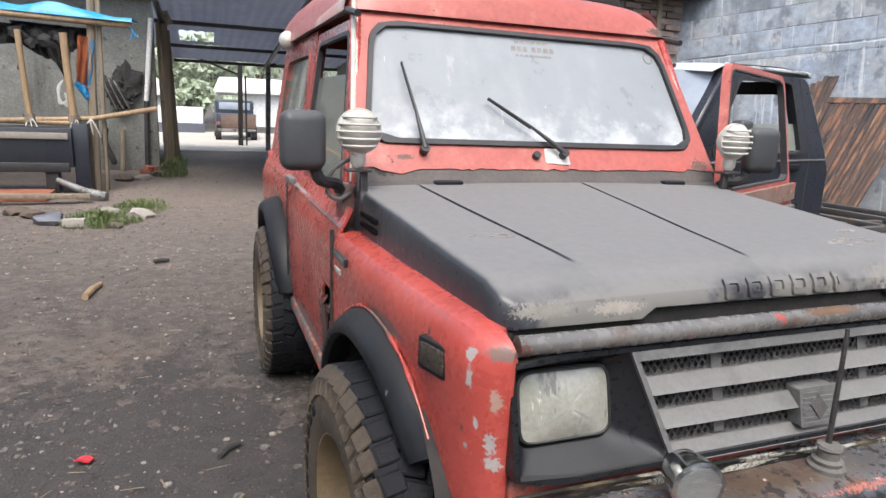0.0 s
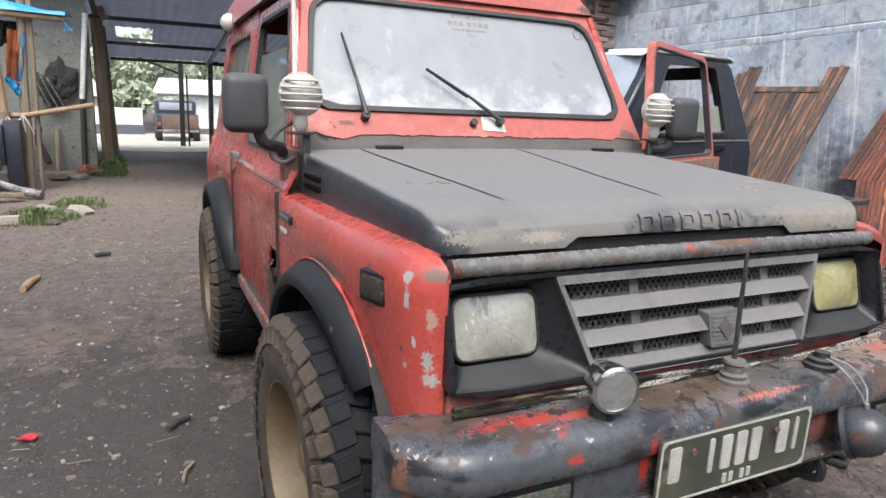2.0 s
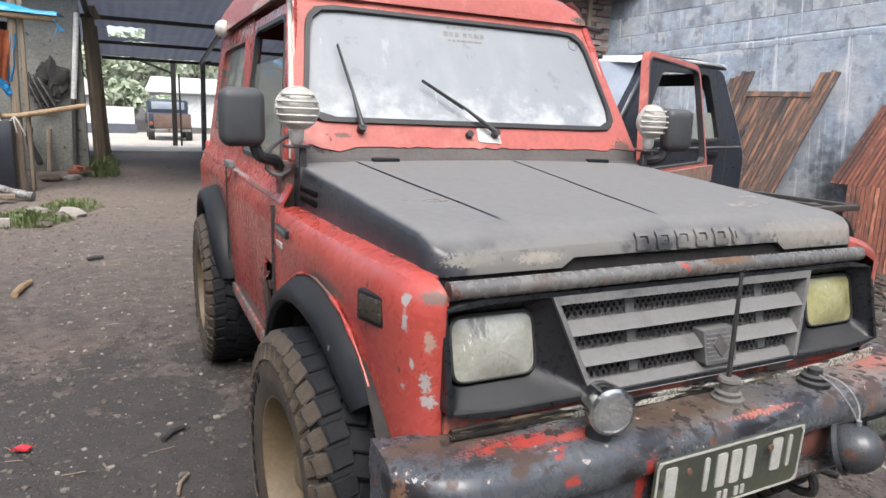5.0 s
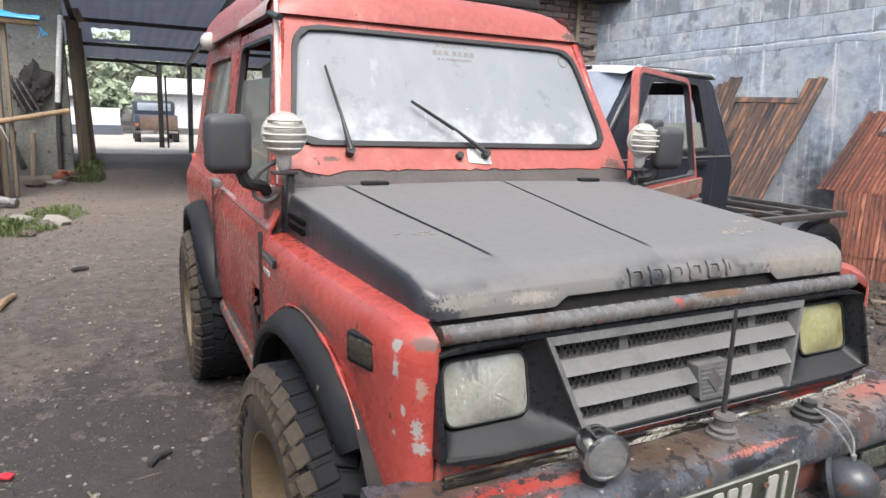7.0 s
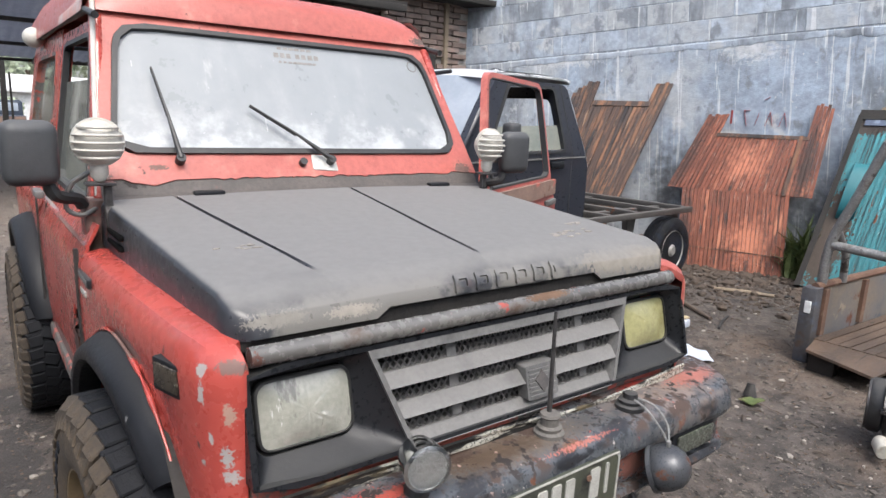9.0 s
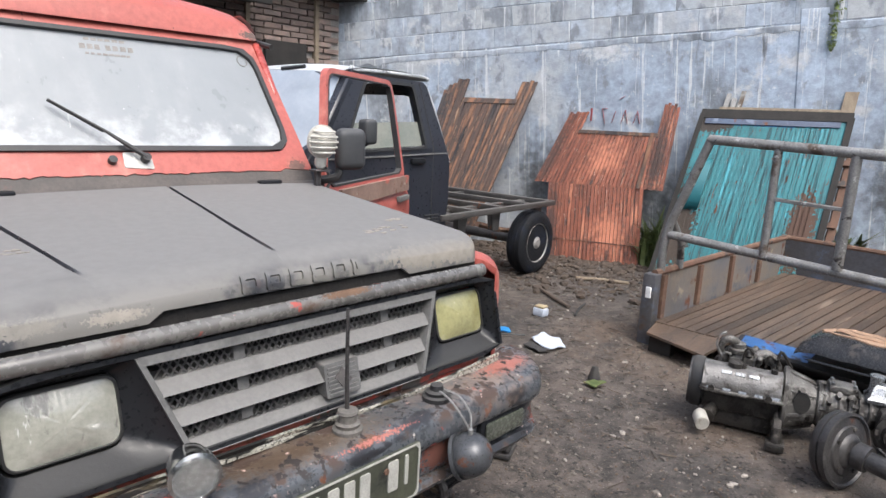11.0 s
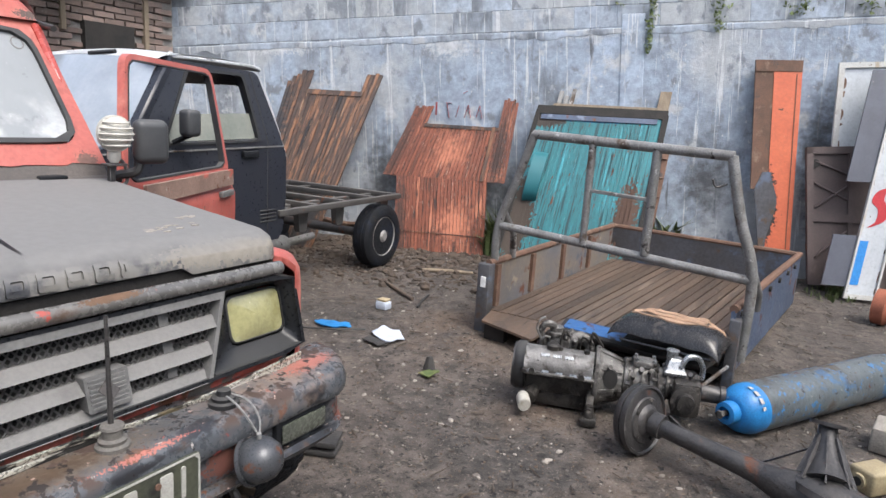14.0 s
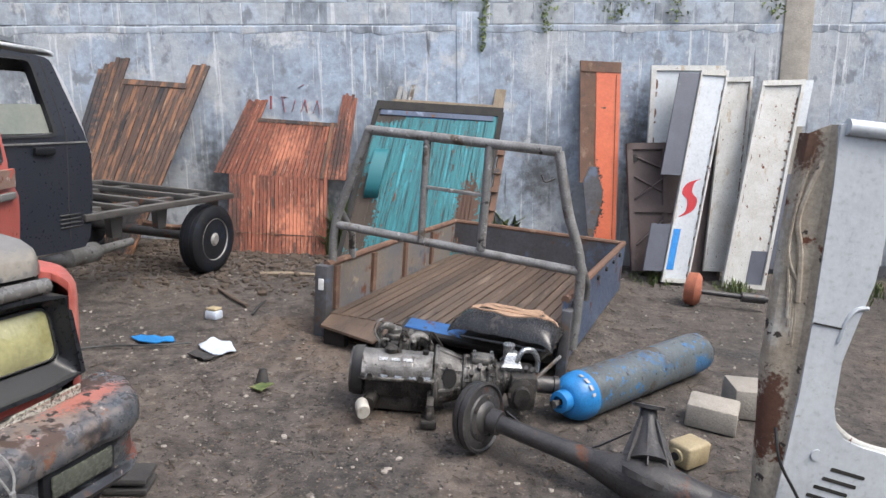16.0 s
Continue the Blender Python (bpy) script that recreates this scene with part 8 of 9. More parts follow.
for c in ((0.12, 0.56),):
    rows = []
    for k in range(9):
        a = math.pi * k / 8
        rows.append([f(c[0] + o, c[1] - 0.16 * math.cos(a), 0.13 * math.sin(a)) for o in (-0.055, 0.0, 0.055)])
    bm = ring_loft(rows, False, False)
    for o in (-0.055, 0.055):
        bm.faces.new([bm.verts.new(f(c[0] + o, c[1] - 0.16 * math.cos(math.pi * k / 8), 0.13 * math.sin(math.pi * k / 8))) for k in range(9)])
    part("wheel_hump", bm, "teal", teal)
for v0, v1, u0, u1, mt in ((0.975, 1.03, -0.02, 1.02, "dark"), (0.0, 1.0, -0.025, 0.012, "dark"), (0.0, 1.0, 0.985, 1.03, "dark")):
    part("frame", patch_box(f, u0, u1, v0, v1, -0.04, 0.018), mt, teal)
part("blue_strip", patch_box(f, 0.03, 0.95, 0.94, 0.972, 0.0, 0.015), "bed_blue", teal)
part("top_board", patch_box(f, 0.1, 0.98, 1.02, 1.05, -0.05, 0.0), "old_wood", teal)
part("post", patch_box(f, 0.93, 1.02, 0.98, 1.17, -0.09, -0.04), "old_wood", teal)
for u, v in ((0.12, 1.15), (0.17, 1.12), (0.22, 1.18)):
    part("stub", patch_box(f, u, u + 0.035, 1.0, v, -0.08, -0.05), "pipe", teal)
for k in range(5):
    part("bracket", patch_box(f, 1.0, 1.09, 0.25 + 0.12 * k, 0.28 + 0.12 * k, -0.08, -0.02), "rusty", teal)
part("side_post", patch_box(f, 1.05, 1.10, 0.1, 0.8, -0.12, -0.05), "rusty", teal)

f = patch((6.12, 0.0, 0.35), (6.48, 0.0, 0.35), (5.98, 2.05, 0.06), (6.39, 2.06, 0.06))
op = thing("door_panel", "tall orange metal panel with a rusty edge leaning on the wall", "metal panel", None, "panels leaning on the wall")
part("panel", patch_box(f, 0.40, 1.0, 0.0, 0.95, 0.0, 0.025), "orange", op)
part("edge_strip", patch_box(f, 0.0, 0.40, 0.42, 1.0, 0.0, 0.02), "rusty", op, "rusty brown edge strip")
part("top_cap", patch_box(f, 0.0, 1.0, 0.95, 1.0, -0.004, 0.03), "rusty", op)
part("groove", patch_box(f, 0.88, 0.90, 0.0, 0.94, 0.022, 0.029), "rusty", op)
part("torn_edge", slab([(0.42 + 0.16 * math.exp(-((v - 0.36) / 0.1) ** 2) * 1.2 - 0.3 * max(0.0, 0.3 - v) + 0.03 * noise.noise(Vector((v * 14, 0, 0))), v) for v in [0.05 + 0.45 * k / 24 for k in range(25)]] + [(0.25, 0.5), (0.08, 0.42), (0.3, 0.05)], f, 0.022, 0.030), "bed_dark", op, "dark torn edge")

f = patch((6.60, 0.05, 0.5), (7.25, 0.05, 0.5), (6.48, 1.28, 0.25), (7.2, 1.34, 0.25))
dr = thing("door_shell", "brown primed inner door shell leaning on the wall", "car door", None, "panels leaning on the wall")
part("shell", patch_box(f, 0, 1, 0, 1, -0.02, 0.0), "mauve", dr)
for u0, u1, v0, v1 in ((0.0, 1.0, 0.95, 1.0), (0.0, 0.08, 0.0, 1.0), (0.0, 1.0, 0.46, 0.52), (0.0, 1.0, 0.0, 0.05), (0.5, 0.56, 0.0, 1.0)):
    part("pressing", patch_box(f, u0, u1, v0, v1, -0.002, 0.025), "mauve", dr)
for p, q in (((0.1, 0.56), (0.5, 0.72)), ((0.1, 0.74), (0.5, 0.62)), ((0.1, 0.2), (0.5, 0.4)), ((0.1, 0.9), (0.5, 0.8))):
    part("pressing", beam(f(*p, 0.006), f(*q, 0.006), 0.03, 0.02, 0.006), "mauve", dr)
part("lock_hole", tube([f(0.1, 0.88, 0.0), f(0.1, 0.88, 0.02)], 0.04, 14), "dark", dr)


def white_panel(label, bl, br, tl, tr, mat, extra=()):
    g = patch(bl, br, tl, tr)
    t = thing("body_panel", label, "metal panel", None, "panels leaning on the wall")
    part("sheet", patch_box(g, 0, 1, 0, 1, -0.01, 0.0), mat, t)
    for u0, u1, v0, v1 in ((0, 0.07, 0, 1), (0.93, 1, 0, 1), (0, 1, 0.975, 1), (0, 1, 0, 0.02)):
        part("flange", dent(patch_box(g, u0, u1, v0, v1, -0.002, 0.022), 0.006, 9), mat if mat == "mauve" else "white_rusty", t)
    if mat != "mauve":
        # rust that has eaten along the folds
        rng = random.Random(label)
        for side in (0.085, 0.915):
            v = 0.04
            while v < 0.95:
                h = rng.uniform(0.005, 0.03)
                part("rust_bite", slab([(side + 0.022 * math.cos(a) * rng.uniform(0.5, 1.4), v + h * math.sin(a)) for a in [k * 0.7 for k in range(9)]], g, -0.001, 0.0025), "rusty", t)
                v += h + rng.uniform(0.01, 0.09)
    for u0, u1, v0, v1, mt in extra:
        part("patch", patch_box(g, u0, u1, v0, v1, 0.001, 0.005), mt, t)
    return t, g


white_panel("white rust-edged van side panel behind other panels", (6.75, 0.1, 0.35), (7.30, 0.1, 0.35), (6.67, 2.05, 0.15), (7.42, 2.10, 0.15), "white_paint")
white_panel("white door panel with rusty top edge", (7.30, 0.1, 0.55), (7.62, 0.1, 0.55), (7.36, 1.98, 0.28), (7.64, 2.0, 0.28), "white_rusty")
w, g = white_panel("tall white van sill panel with slate grey stripe", (6.79, 0.02, 0.80), (7.05, 0.02, 0.80), (7.09, 2.02, 0.35), (7.36, 2.03, 0.35), "white_paint", ((0.09, 0.36, 0.06, 0.25, "sticker_blue"),))
part("grey_stripe", patch_box(g, -0.75, 0.0, 0.50, 0.985, -0.012, 0.004), "slate", w, "slate grey painted half")
part("grey_stripe", patch_box(g, -0.75, 0.02, 0.05, 0.27, -0.012, 0.004), "slate", w)
mid = curve_pts([(0.72, 0.485, 0), (0.42, 0.465, 0), (0.34, 0.42, 0), (0.58, 0.385, 0), (0.54, 0.335, 0), (0.24, 0.305, 0)], 6)
half = [0.05 + 0.14 * math.sin(math.pi * k / (len(mid) - 1)) for k in range(len(mid))]
part("red_swoosh", slab([(p.x - h, p.y) for p, h in zip(mid, half)] + [(p.x + h, p.y + 0.004) for p, h in reversed(list(zip(mid, half)))], g, 0.001, 0.004), "sticker_red", w, "red painted swoosh")
w, g = white_panel("wide white van panel with flaking rusty paint", (7.38, 0.0, 0.80), (7.80, 0.0, 0.80), (7.68, 1.96, 0.40), (8.10, 2.0, 0.40), "white_rusty", ((0.55, 0.98, 0.02, 0.18, "slate"),))
part("blue_edge", patch_box(g, 1.0, 1.22, 0.1, 0.55, -0.02, 0.0), "slate", w)
part("bent_tab", patch_box(g, 0.96, 1.25, 0.78, 1.0, -0.03, -0.02), "white_paint", w)
for k in range(14):
    part("rust_hole", tube([g(0.88 + 0.02 * (k % 2), 0.3 + 0.045 * k, 0.0), g(0.88 + 0.02 * (k % 2), 0.3 + 0.045 * k, 0.003)], 0.012, 7), "rusty", w)
white_panel("dark grey panel between the white ones", (7.1, 0.0, 0.5), (7.5, 0.0, 0.5), (7.3, 1.5, 0.3), (7.55, 1.5, 0.3), "mauve")

# ---- the cut van pillar standing near the path ----
van = thing("van_body_shell", "cut white van side with rusty pillar and door opening", "car body", Matrix.Translation((1.80, -1.752, 0)) @ pose(0, 0, 0, 0, 0, -71.6))


def vp(a, b, d=0.0):
    return Vector((a, d, b))


face = [(0.025, 0.0), (0.62, 0.0), (0.62, 0.30), (0.43, 0.345), (0.30, 0.375), (0.235, 0.40), (0.20, 0.445), (0.18, 0.515), (0.176, 0.67), (0.203, 0.81), (0.232, 0.944), (0.235, 1.13), (0.215, 1.30), (0.24, 1.328), (0.75, 1.35), (0.75, 1.46), (0.30, 1.425), (0.06, 1.438), (0.03, 1.43), (0.043, 1.24), (0.056, 0.82), (0.057, 0.545), (0.043, 0.17)]
part("side_skin", slab(face, vp, 0.0, 0.02, 0.004), "white_paint", van, "chalky white side skin")
part("roof_edge", tube([(0.05, 0.0, 1.425), (0.25, -0.01, 1.415), (0.75, -0.01, 1.44)], 0.026, 10), "white_paint", van)
back = [(0.03, 0.0), (0.043, 0.17), (0.057, 0.545), (0.056, 0.82), (0.043, 1.24), (0.03, 1.43)]
edge = [(0.0, 0.0), (0.0, 0.17), (-0.052, 0.63), (-0.055, 0.885), (-0.056, 1.143), (-0.046, 1.40)]
rows = []
for (a, z), (b, y) in zip(back, edge):
    rows.append([(a, 0.004, z), (a - 0.012, 0.03, z), ((a + b) / 2, 0.035 + 0.01 * (z > 0.9), (z + y) / 2), (b + 0.012, 0.05, y), (b + 0.004, 0.065, y), (b + 0.004, 0.09, y)])
part("pillar_return", dent(ring_loft(rows, False, False), 0.008, 9), "stain_cream", van, "stained inner pillar with rust")
part("recess_edge", tube(curve_pts([(-0.02, 0.030, 1.36), (-0.038, 0.036, 1.2), (-0.044, 0.038, 1.05), (-0.03, 0.034, 0.98), (0.0, 0.03, 0.93)], 5), 0.005, 6), "stain_cream", van)
for k in range(4):
    part("recess_rib", tube(curve_pts([(-0.035 + 0.012 * k, 0.037, 0.97 - 0.03 * k), (-0.022 + 0.012 * k, 0.034, 0.9 - 0.03 * k), (-0.012 + 0.010 * k, 0.032, 0.80 - 0.03 * k)], 4), 0.0045, 6), "stain_cream", van)
part("inner_rib", tube(curve_pts([(0.005, 0.02, 1.32), (-0.03, 0.035, 1.14), (-0.005, 0.03, 1.02), (0.01, 0.025, 0.86)], 5), 0.009, 6), "stain_cream", van)
part("opening_flange", tube(curve_pts([(0.215, 0.02, 1.30), (0.237, 0.025, 1.13), (0.233, 0.025, 0.944), (0.203, 0.025, 0.81), (0.177, 0.025, 0.67), (0.182, 0.025, 0.515), (0.203, 0.025, 0.445), (0.30, 0.03, 0.378), (0.45, 0.03, 0.345)], 4), 0.012, 8), "white_rusty", van, "dirty door opening flange")
part("seam", beam((0.058, -0.003, 0.80), (0.165, -0.003, 0.785), 0.004, 0.006, 0.001), "rubber", van)
part("pressing", tube(curve_pts([(0.225, -0.002, 0.86), (0.19, -0.004, 0.855), (0.165, -0.003, 0.82), (0.15, -0.001, 0.74)], 5), 0.007, 6), "white_paint", van)
part("round_plug", tube([(0.15, -0.006, 0.34), (0.15, 0.0, 0.34)], 0.02, 16), "white_paint", van)
for k, (a, z) in enumerate(((0.207, 0.285), (0.184, 0.25), (0.16, 0.218), (0.14, 0.186))):
    part("air_slot", slab(rounded([(a, z), (a + 0.12, z - 0.028), (a + 0.123, z - 0.015), (a + 0.004, z + 0.013)], 0.006), vp, -0.002, 0.002), "mesh", van, "dark louvre slot")
part("cable", tube(curve_pts([(0.01, 0.02, 0.42), (0.02, -0.02, 0.32), (0.08, -0.03, 0.22), (0.14, -0.03, 0.13), (0.18, -0.02, 0.09)], 5), 0.0055, 8), "rubber", van)

# ---- small things on the dirt ----
def stone_block(lo, hi, m, label="weathered concrete block lying on the dirt"):
    return whole("concrete_block", dent(bx(lo, hi, 0.012, 2), 0.006, 14, m.translation.x), "concrete", label, "concrete block", m, "concrete blocks")


stone_block((-0.10, -0.115, 0), (0.10, 0.115, 0.115), Matrix.Translation((2.74, -1.66, 0)) @ pose(0, 0, 0, 0, 0, -8))
stone_block((-0.11, -0.10, 0), (0.11, 0.10, 0.155), Matrix.Translation((2.98, -1.84, 0)) @ pose(0, 0, 0, 0, 0, 12), "upright concrete block beside another on the dirt")
can = thing("canister", "stained yellow plastic canister on its side", "canister", Matrix.Translation((2.27, -1.53, 0)) @ pose(0, 0, 0, 0, 0, -38))
part("body", dent(bx((-0.06, -0.055, 0), (0.09, 0.055, 0.10), 0.014, 3), 0.003, 12), "jerry", can)
part("cap", tube([(-0.062, 0.0, 0.05), (-0.075, 0.0, 0.05)], 0.03, 16), "jerry", can)
part("cap_ring", tube([(-0.074, 0.0, 0.05), (-0.08, 0.0, 0.05)], 0.018, 16), "dark", can)
whole("stone", lump(0.055, 2, 0.5, 4, (1, 1, 0.6)), "rubble", "small brown stone on the dirt", "stone", Matrix.Translation((2.86, -1.74, 0.03)), "stones")
whole("stone", lump(0.04, 2, 0.5, 9, (1.3, 1, 0.6)), "rubble", "small brown stone on the dirt", "stone", Matrix.Translation((2.42, -1.60, 0.02)), "stones")
ra = thing("small_axle", "thin axle with a red wheel hub on the dirt", "axle")
part("hub", tube([(5.19, -1.60, 0.135), (5.17, -1.67, 0.135), (5.17, -1.70, 0.135)], [0.135, 0.14, 0.11], 24), "brick_red", ra, "rusty red hub")
part("shaft", tube([(5.17, -1.68, 0.12), (5.25, -2.2, 0.11), (5.3, -2.6, 0.11)], [0.022, 0.022, 0.022], 10), "steel", ra)
part("collar", tube([(5.22, -2.02, 0.112), (5.25, -2.2, 0.112)], 0.042, 12), "steel", ra)


def scrap(name, label, cat, pts, z, mat, thick=0.006, seed=0):
    """A crumpled flat scrap on the ground."""
    bm = bmesh.new()
    bm.faces.new([bm.verts.new((x, y, z)) for x, y in pts])
    bmesh.ops.triangulate(bm, faces=bm.faces[:])
    bmesh.ops.subdivide_edges(bm, edges=bm.edges[:], cuts=3, use_grid_fill=True)
    for v in bm.verts:
        v.co.z += 0.03 * abs(noise.noise(v.co * 11 + Vector((seed, 0, 0))))
    bmesh.ops.solidify(bm, geom=bm.faces[:], thickness=thick)
    return whole(name, bm, mat, label, cat)


scrap("plastic_bag", "crumpled white plastic bag on the dirt", "plastic bag", [(2.40, 1.10), (2.52, 1.09), (2.50, 0.96), (2.42, 0.86), (2.31, 0.90), (2.33, 1.03)], 0.008, "paper", seed=2)
scrap("blue_scrap", "flattened blue plastic scrap on the dirt", "plastic scrap", [(2.31, 1.50), (2.37, 1.49), (2.39, 1.38), (2.42, 1.30), (2.37, 1.24), (2.34, 1.30), (2.31, 1.28), (2.28, 1.42)], 0.008, "cyl_blue", seed=5)
scrap("rag", "black rag on the dirt", "rag", [(2.26, 1.06), (2.32, 1.04), (2.30, 0.88), (2.22, 0.92)], 0.008, "rag", seed=7)
scrap("green_rag", "small dark green rag on the dirt", "rag", [(2.04, 0.50), (2.12, 0.48), (2.10, 0.40), (2.03, 0.42)], 0.008, "leaf", seed=9)
whole("bottle", dent(tube([(2.15, 0.50, 0.0), (2.16, 0.505, 0.07)], [0.035, 0.02], 10), 0.01, 20), "rag", "black broken bottle neck on the dirt", "bottle")
cn = thing("tin_can", "dented pale tin with a yellow lid on the dirt", "tin can", Matrix.Translation((2.86, 1.36, 0)))
part("body", dent(bx((-0.04, -0.045, 0), (0.04, 0.045, 0.06), 0.012, 2), 0.006, 15), "paper", cn)
part("lid", dent(bx((-0.035, -0.04, 0.06), (0.035, 0.04, 0.078), 0.01, 2), 0.005, 15), "jerry", cn)
bxk = thing("clamp", "black metal clamp lying on the dirt beside the bumper", "clamp", Matrix.Translation((1.16, 0.37, 0)) @ pose(0, 0, 0, 0, 0, 25))
for z in (0.0, 0.04):
    part("jaw", dent(bx((-0.06, -0.075, z), (0.06, 0.075, z + 0.022), 0.006), 0.004, 14), "rag", bxk)
part("pin", tube([(0, -0.04, 0), (0, -0.04, 0.06)], 0.01, 8), "rag", bxk)
for x, y, a, l, r, mt in ((-1.78, 3.80, 80, 0.32, 0.022, "bamboo"), (-1.01, 1.46, 45, 0.11, 0.011, "rag"), (3.3, 1.55, 60, 0.5, 0.014, "rubble"), (3.2, 1.25, 20, 0.35, 0.01, "rag"), (-1.0, 1.1, 70, 0.12, 0.006, "old_wood"), (4.1, 1.6, -60, 0.45, 0.016, "old_wood"), (4.3, 1.3, -75, 0.6, 0.012, "rag"), (-1.4, 4.6, 20, 0.12, 0.016, "rag")):
    m = Matrix.Translation((x, y, r * 0.9)) @ pose(0, 0, 0, 0, 0, a)
    whole("stick", dent(tube([(-l / 2, 0, 0), (0, 0.01, 0.004), (l / 2, 0, 0)], [r, r * 1.05, r * 0.8], 8), r * 0.3, 20), mt, "broken stick lying on the dirt" if mt != "bamboo" else "short piece of split bamboo on the dirt", "stick", m, "sticks on the dirt")
scrap("red_scrap", "bright red plastic scrap on the dirt", "plastic scrap", [(-1.54, 1.52), (-1.485, 1.51), (-1.475, 1.54), (-1.525, 1.555)], 0.008, "sticker_red", seed=3)
part("wire", tube(curve_pts([(1.75, 1.75, 0.01), (2.1, 1.55, 0.012), (2.25, 1.3, 0.02), (2.4, 1.15, 0.015)], 6), 0.006, 6), "rubber", None)
tagged(bpy.data.objects["wire"], "thin black cable trailing over the dirt", "cable")

# pebbles, chips and rubble
def scatter(name, label, n, region, sizes, mat, seed, keep=None):
    rng = random.Random(seed)
    base = []
    for k in range(5):
        b = bmesh.new()
        bmesh.ops.create_icosphere(b, subdivisions=1, radius=1)
        for v in b.verts:
            v.co *= 1 + 0.45 * noise.noise(v.co * 1.3 + Vector((k * 7, 1, 2)))
        b.verts.ensure_lookup_table()
        base.append(([v.co.copy() for v in b.verts], [[v.index for v in f.verts] for f in b.faces]))
        b.free()
    verts, faces = [], []
    x0, x1, y0, y1 = region
    made = 0
    while made < n:
        x, y = rng.uniform(x0, x1), rng.uniform(y0, y1)
        if keep and not keep(x, y, rng):
            continue
        made += 1
        r = sizes[0] * (sizes[1] / sizes[0]) ** (rng.random() ** 2.2)
        vs, fs = base[rng.randrange(5)]
        a = rng.uniform(0, 6.28)
        ca_, sa_ = math.cos(a), math.sin(a)
        sx, sy, sz = rng.uniform(0.7, 1.5), rng.uniform(0.6, 1.1), rng.uniform(0.4, 0.8)
        o = len(verts)
        z = ground_z(x, y) + r * sz * 0.35
        for v in vs:
            px_, py_ = v.x * sx * r, v.y * sy * r
            verts.append((x + px_ * ca_ - py_ * sa_, y + px_ * sa_ + py_ * ca_, z + v.z * sz * r))
        faces += [[i + o for i in q] for q in fs]
    me = bpy.data.meshes.new(name)
    me.from_pydata(verts, [], faces)
    me.materials.append(M[mat])
    return tagged(new(name, me), label, "gravel", kind="stuff")


def clump(sc, lo):
    return lambda x, y, rng: noise.noise(Vector((x * sc, y * sc, 3))) > rng.uniform(lo, 0.6)


scatter("pebbles", "fine dark pebbles over the dirt yard", 26000, (-3.2, 6.8, -2.4, 7.5), (0.003, 0.016), "pebble", 1, clump(0.9, -0.8))
scatter("grit", "fine brown grit over the dirt yard", 26000, (-2.3, 3.4, -1.8, 3.6), (0.0018, 0.007), "rubble", 8, clump(1.7, -0.9))
scatter("pale_chips", "pale stone chips over the dirt yard", 8000, (-3.2, 6.6, -2.4, 8.5), (0.0025, 0.015), "chip", 2, clump(1.1, -0.6))
scatter("rubble", "brown rubble and bits of wood by the wall", 5600, (2.6, 6.4, -0.4, 3.4), (0.008, 0.05), "rubble", 3, lambda x, y, rng: 3.75 < x * 0.926 + y * 0.378 < 5.6 and rng.random() < (x * 0.926 + y * 0.378 - 3.6) / 1.9)
scatter("lane_gravel", "reddish gravel along the lane", 5000, (-3.6, 0.2, 3.2, 13), (0.004, 0.018), "lane_stone", 4, clump(0.7, -0.5))


def splinters(n, region, seed, mat):
    rng = random.Random(seed)
    bm = bmesh.new()
    for k in range(n):
        x, y = rng.uniform(region[0], region[1]), rng.uniform(region[2], region[3])
        a, l, w = rng.uniform(0, 6.28), rng.uniform(0.015, 0.09), rng.uniform(0.0015, 0.005)
        d, p = Vector((math.cos(a), math.sin(a), rng.uniform(-0.04, 0.1))), Vector((-math.sin(a), math.cos(a), 0))
        c = Vector((x, y, ground_z(x, y) + 0.008))
        q = [bm.verts.new(c + d * l * s + p * w * t + Vector((0, 0, h))) for s, t, h in ((-0.5, -1, 0), (0.5, -0.6, 0), (0.5, 0.6, 0), (-0.5, 1, 0), (-0.5, 0, w), (0.5, 0, w))]
        bm.faces.new((q[0], q[1], q[5], q[4]))
        bm.faces.new((q[4], q[5], q[2], q[3]))
    return bm


whole("splinters", splinters(1100, (1.2, 6.0, -1.8, 3.2), 5, "rubble"), "rubble", "splinters and dry twigs on the dirt", "debris", kind="stuff")
whole("twigs", splinters(70, (-2.6, -0.9, -0.4, 6.0), 6, "old_wood"), "old_wood", "dry twigs on the dirt", "debris", kind="stuff")


# ---- weeds and creepers ----
def weeds(c, r, n, h, seed, w=0.006):
    rng = random.Random(seed)
    bm = bmesh.new()
    for k in range(n):
        a, q = rng.uniform(0, 6.28), rng.random() ** 0.75 * 1.35
        p = Vector((c[0] + r[0] * q * math.cos(a), c[1] + r[1] * q * math.sin(a), c[2]))
        if noise.noise(p * 7.0 + Vector((seed, 0, 0))) < rng.uniform(-0.35, 0.12):
            continue
        l, b = h * rng.uniform(0.25, 1.15) * (1.1 - 0.5 * q), rng.uniform(0, 6.28)
        d = Vector((math.cos(b), math.sin(b), 0))
        s = Vector((-d.y, d.x, 0)) * w * rng.uniform(0.6, 1.6)
        bend = rng.uniform(0.2, 0.8)
        p1, p2 = p + Vector((0, 0, l * 0.6)) + d * l * 0.2 * bend, p + Vector((0, 0, l * (1 - 0.3 * bend))) + d * l * bend * 0.8
        v = [bm.verts.new(x) for x in (p - s, p + s, p1 + s * 1.3, p1 - s * 1.3, p2)]
        bm.faces.new((v[0], v[1], v[2], v[3]))
        bm.faces.new((v[3], v[2], v[4]))
    return bm


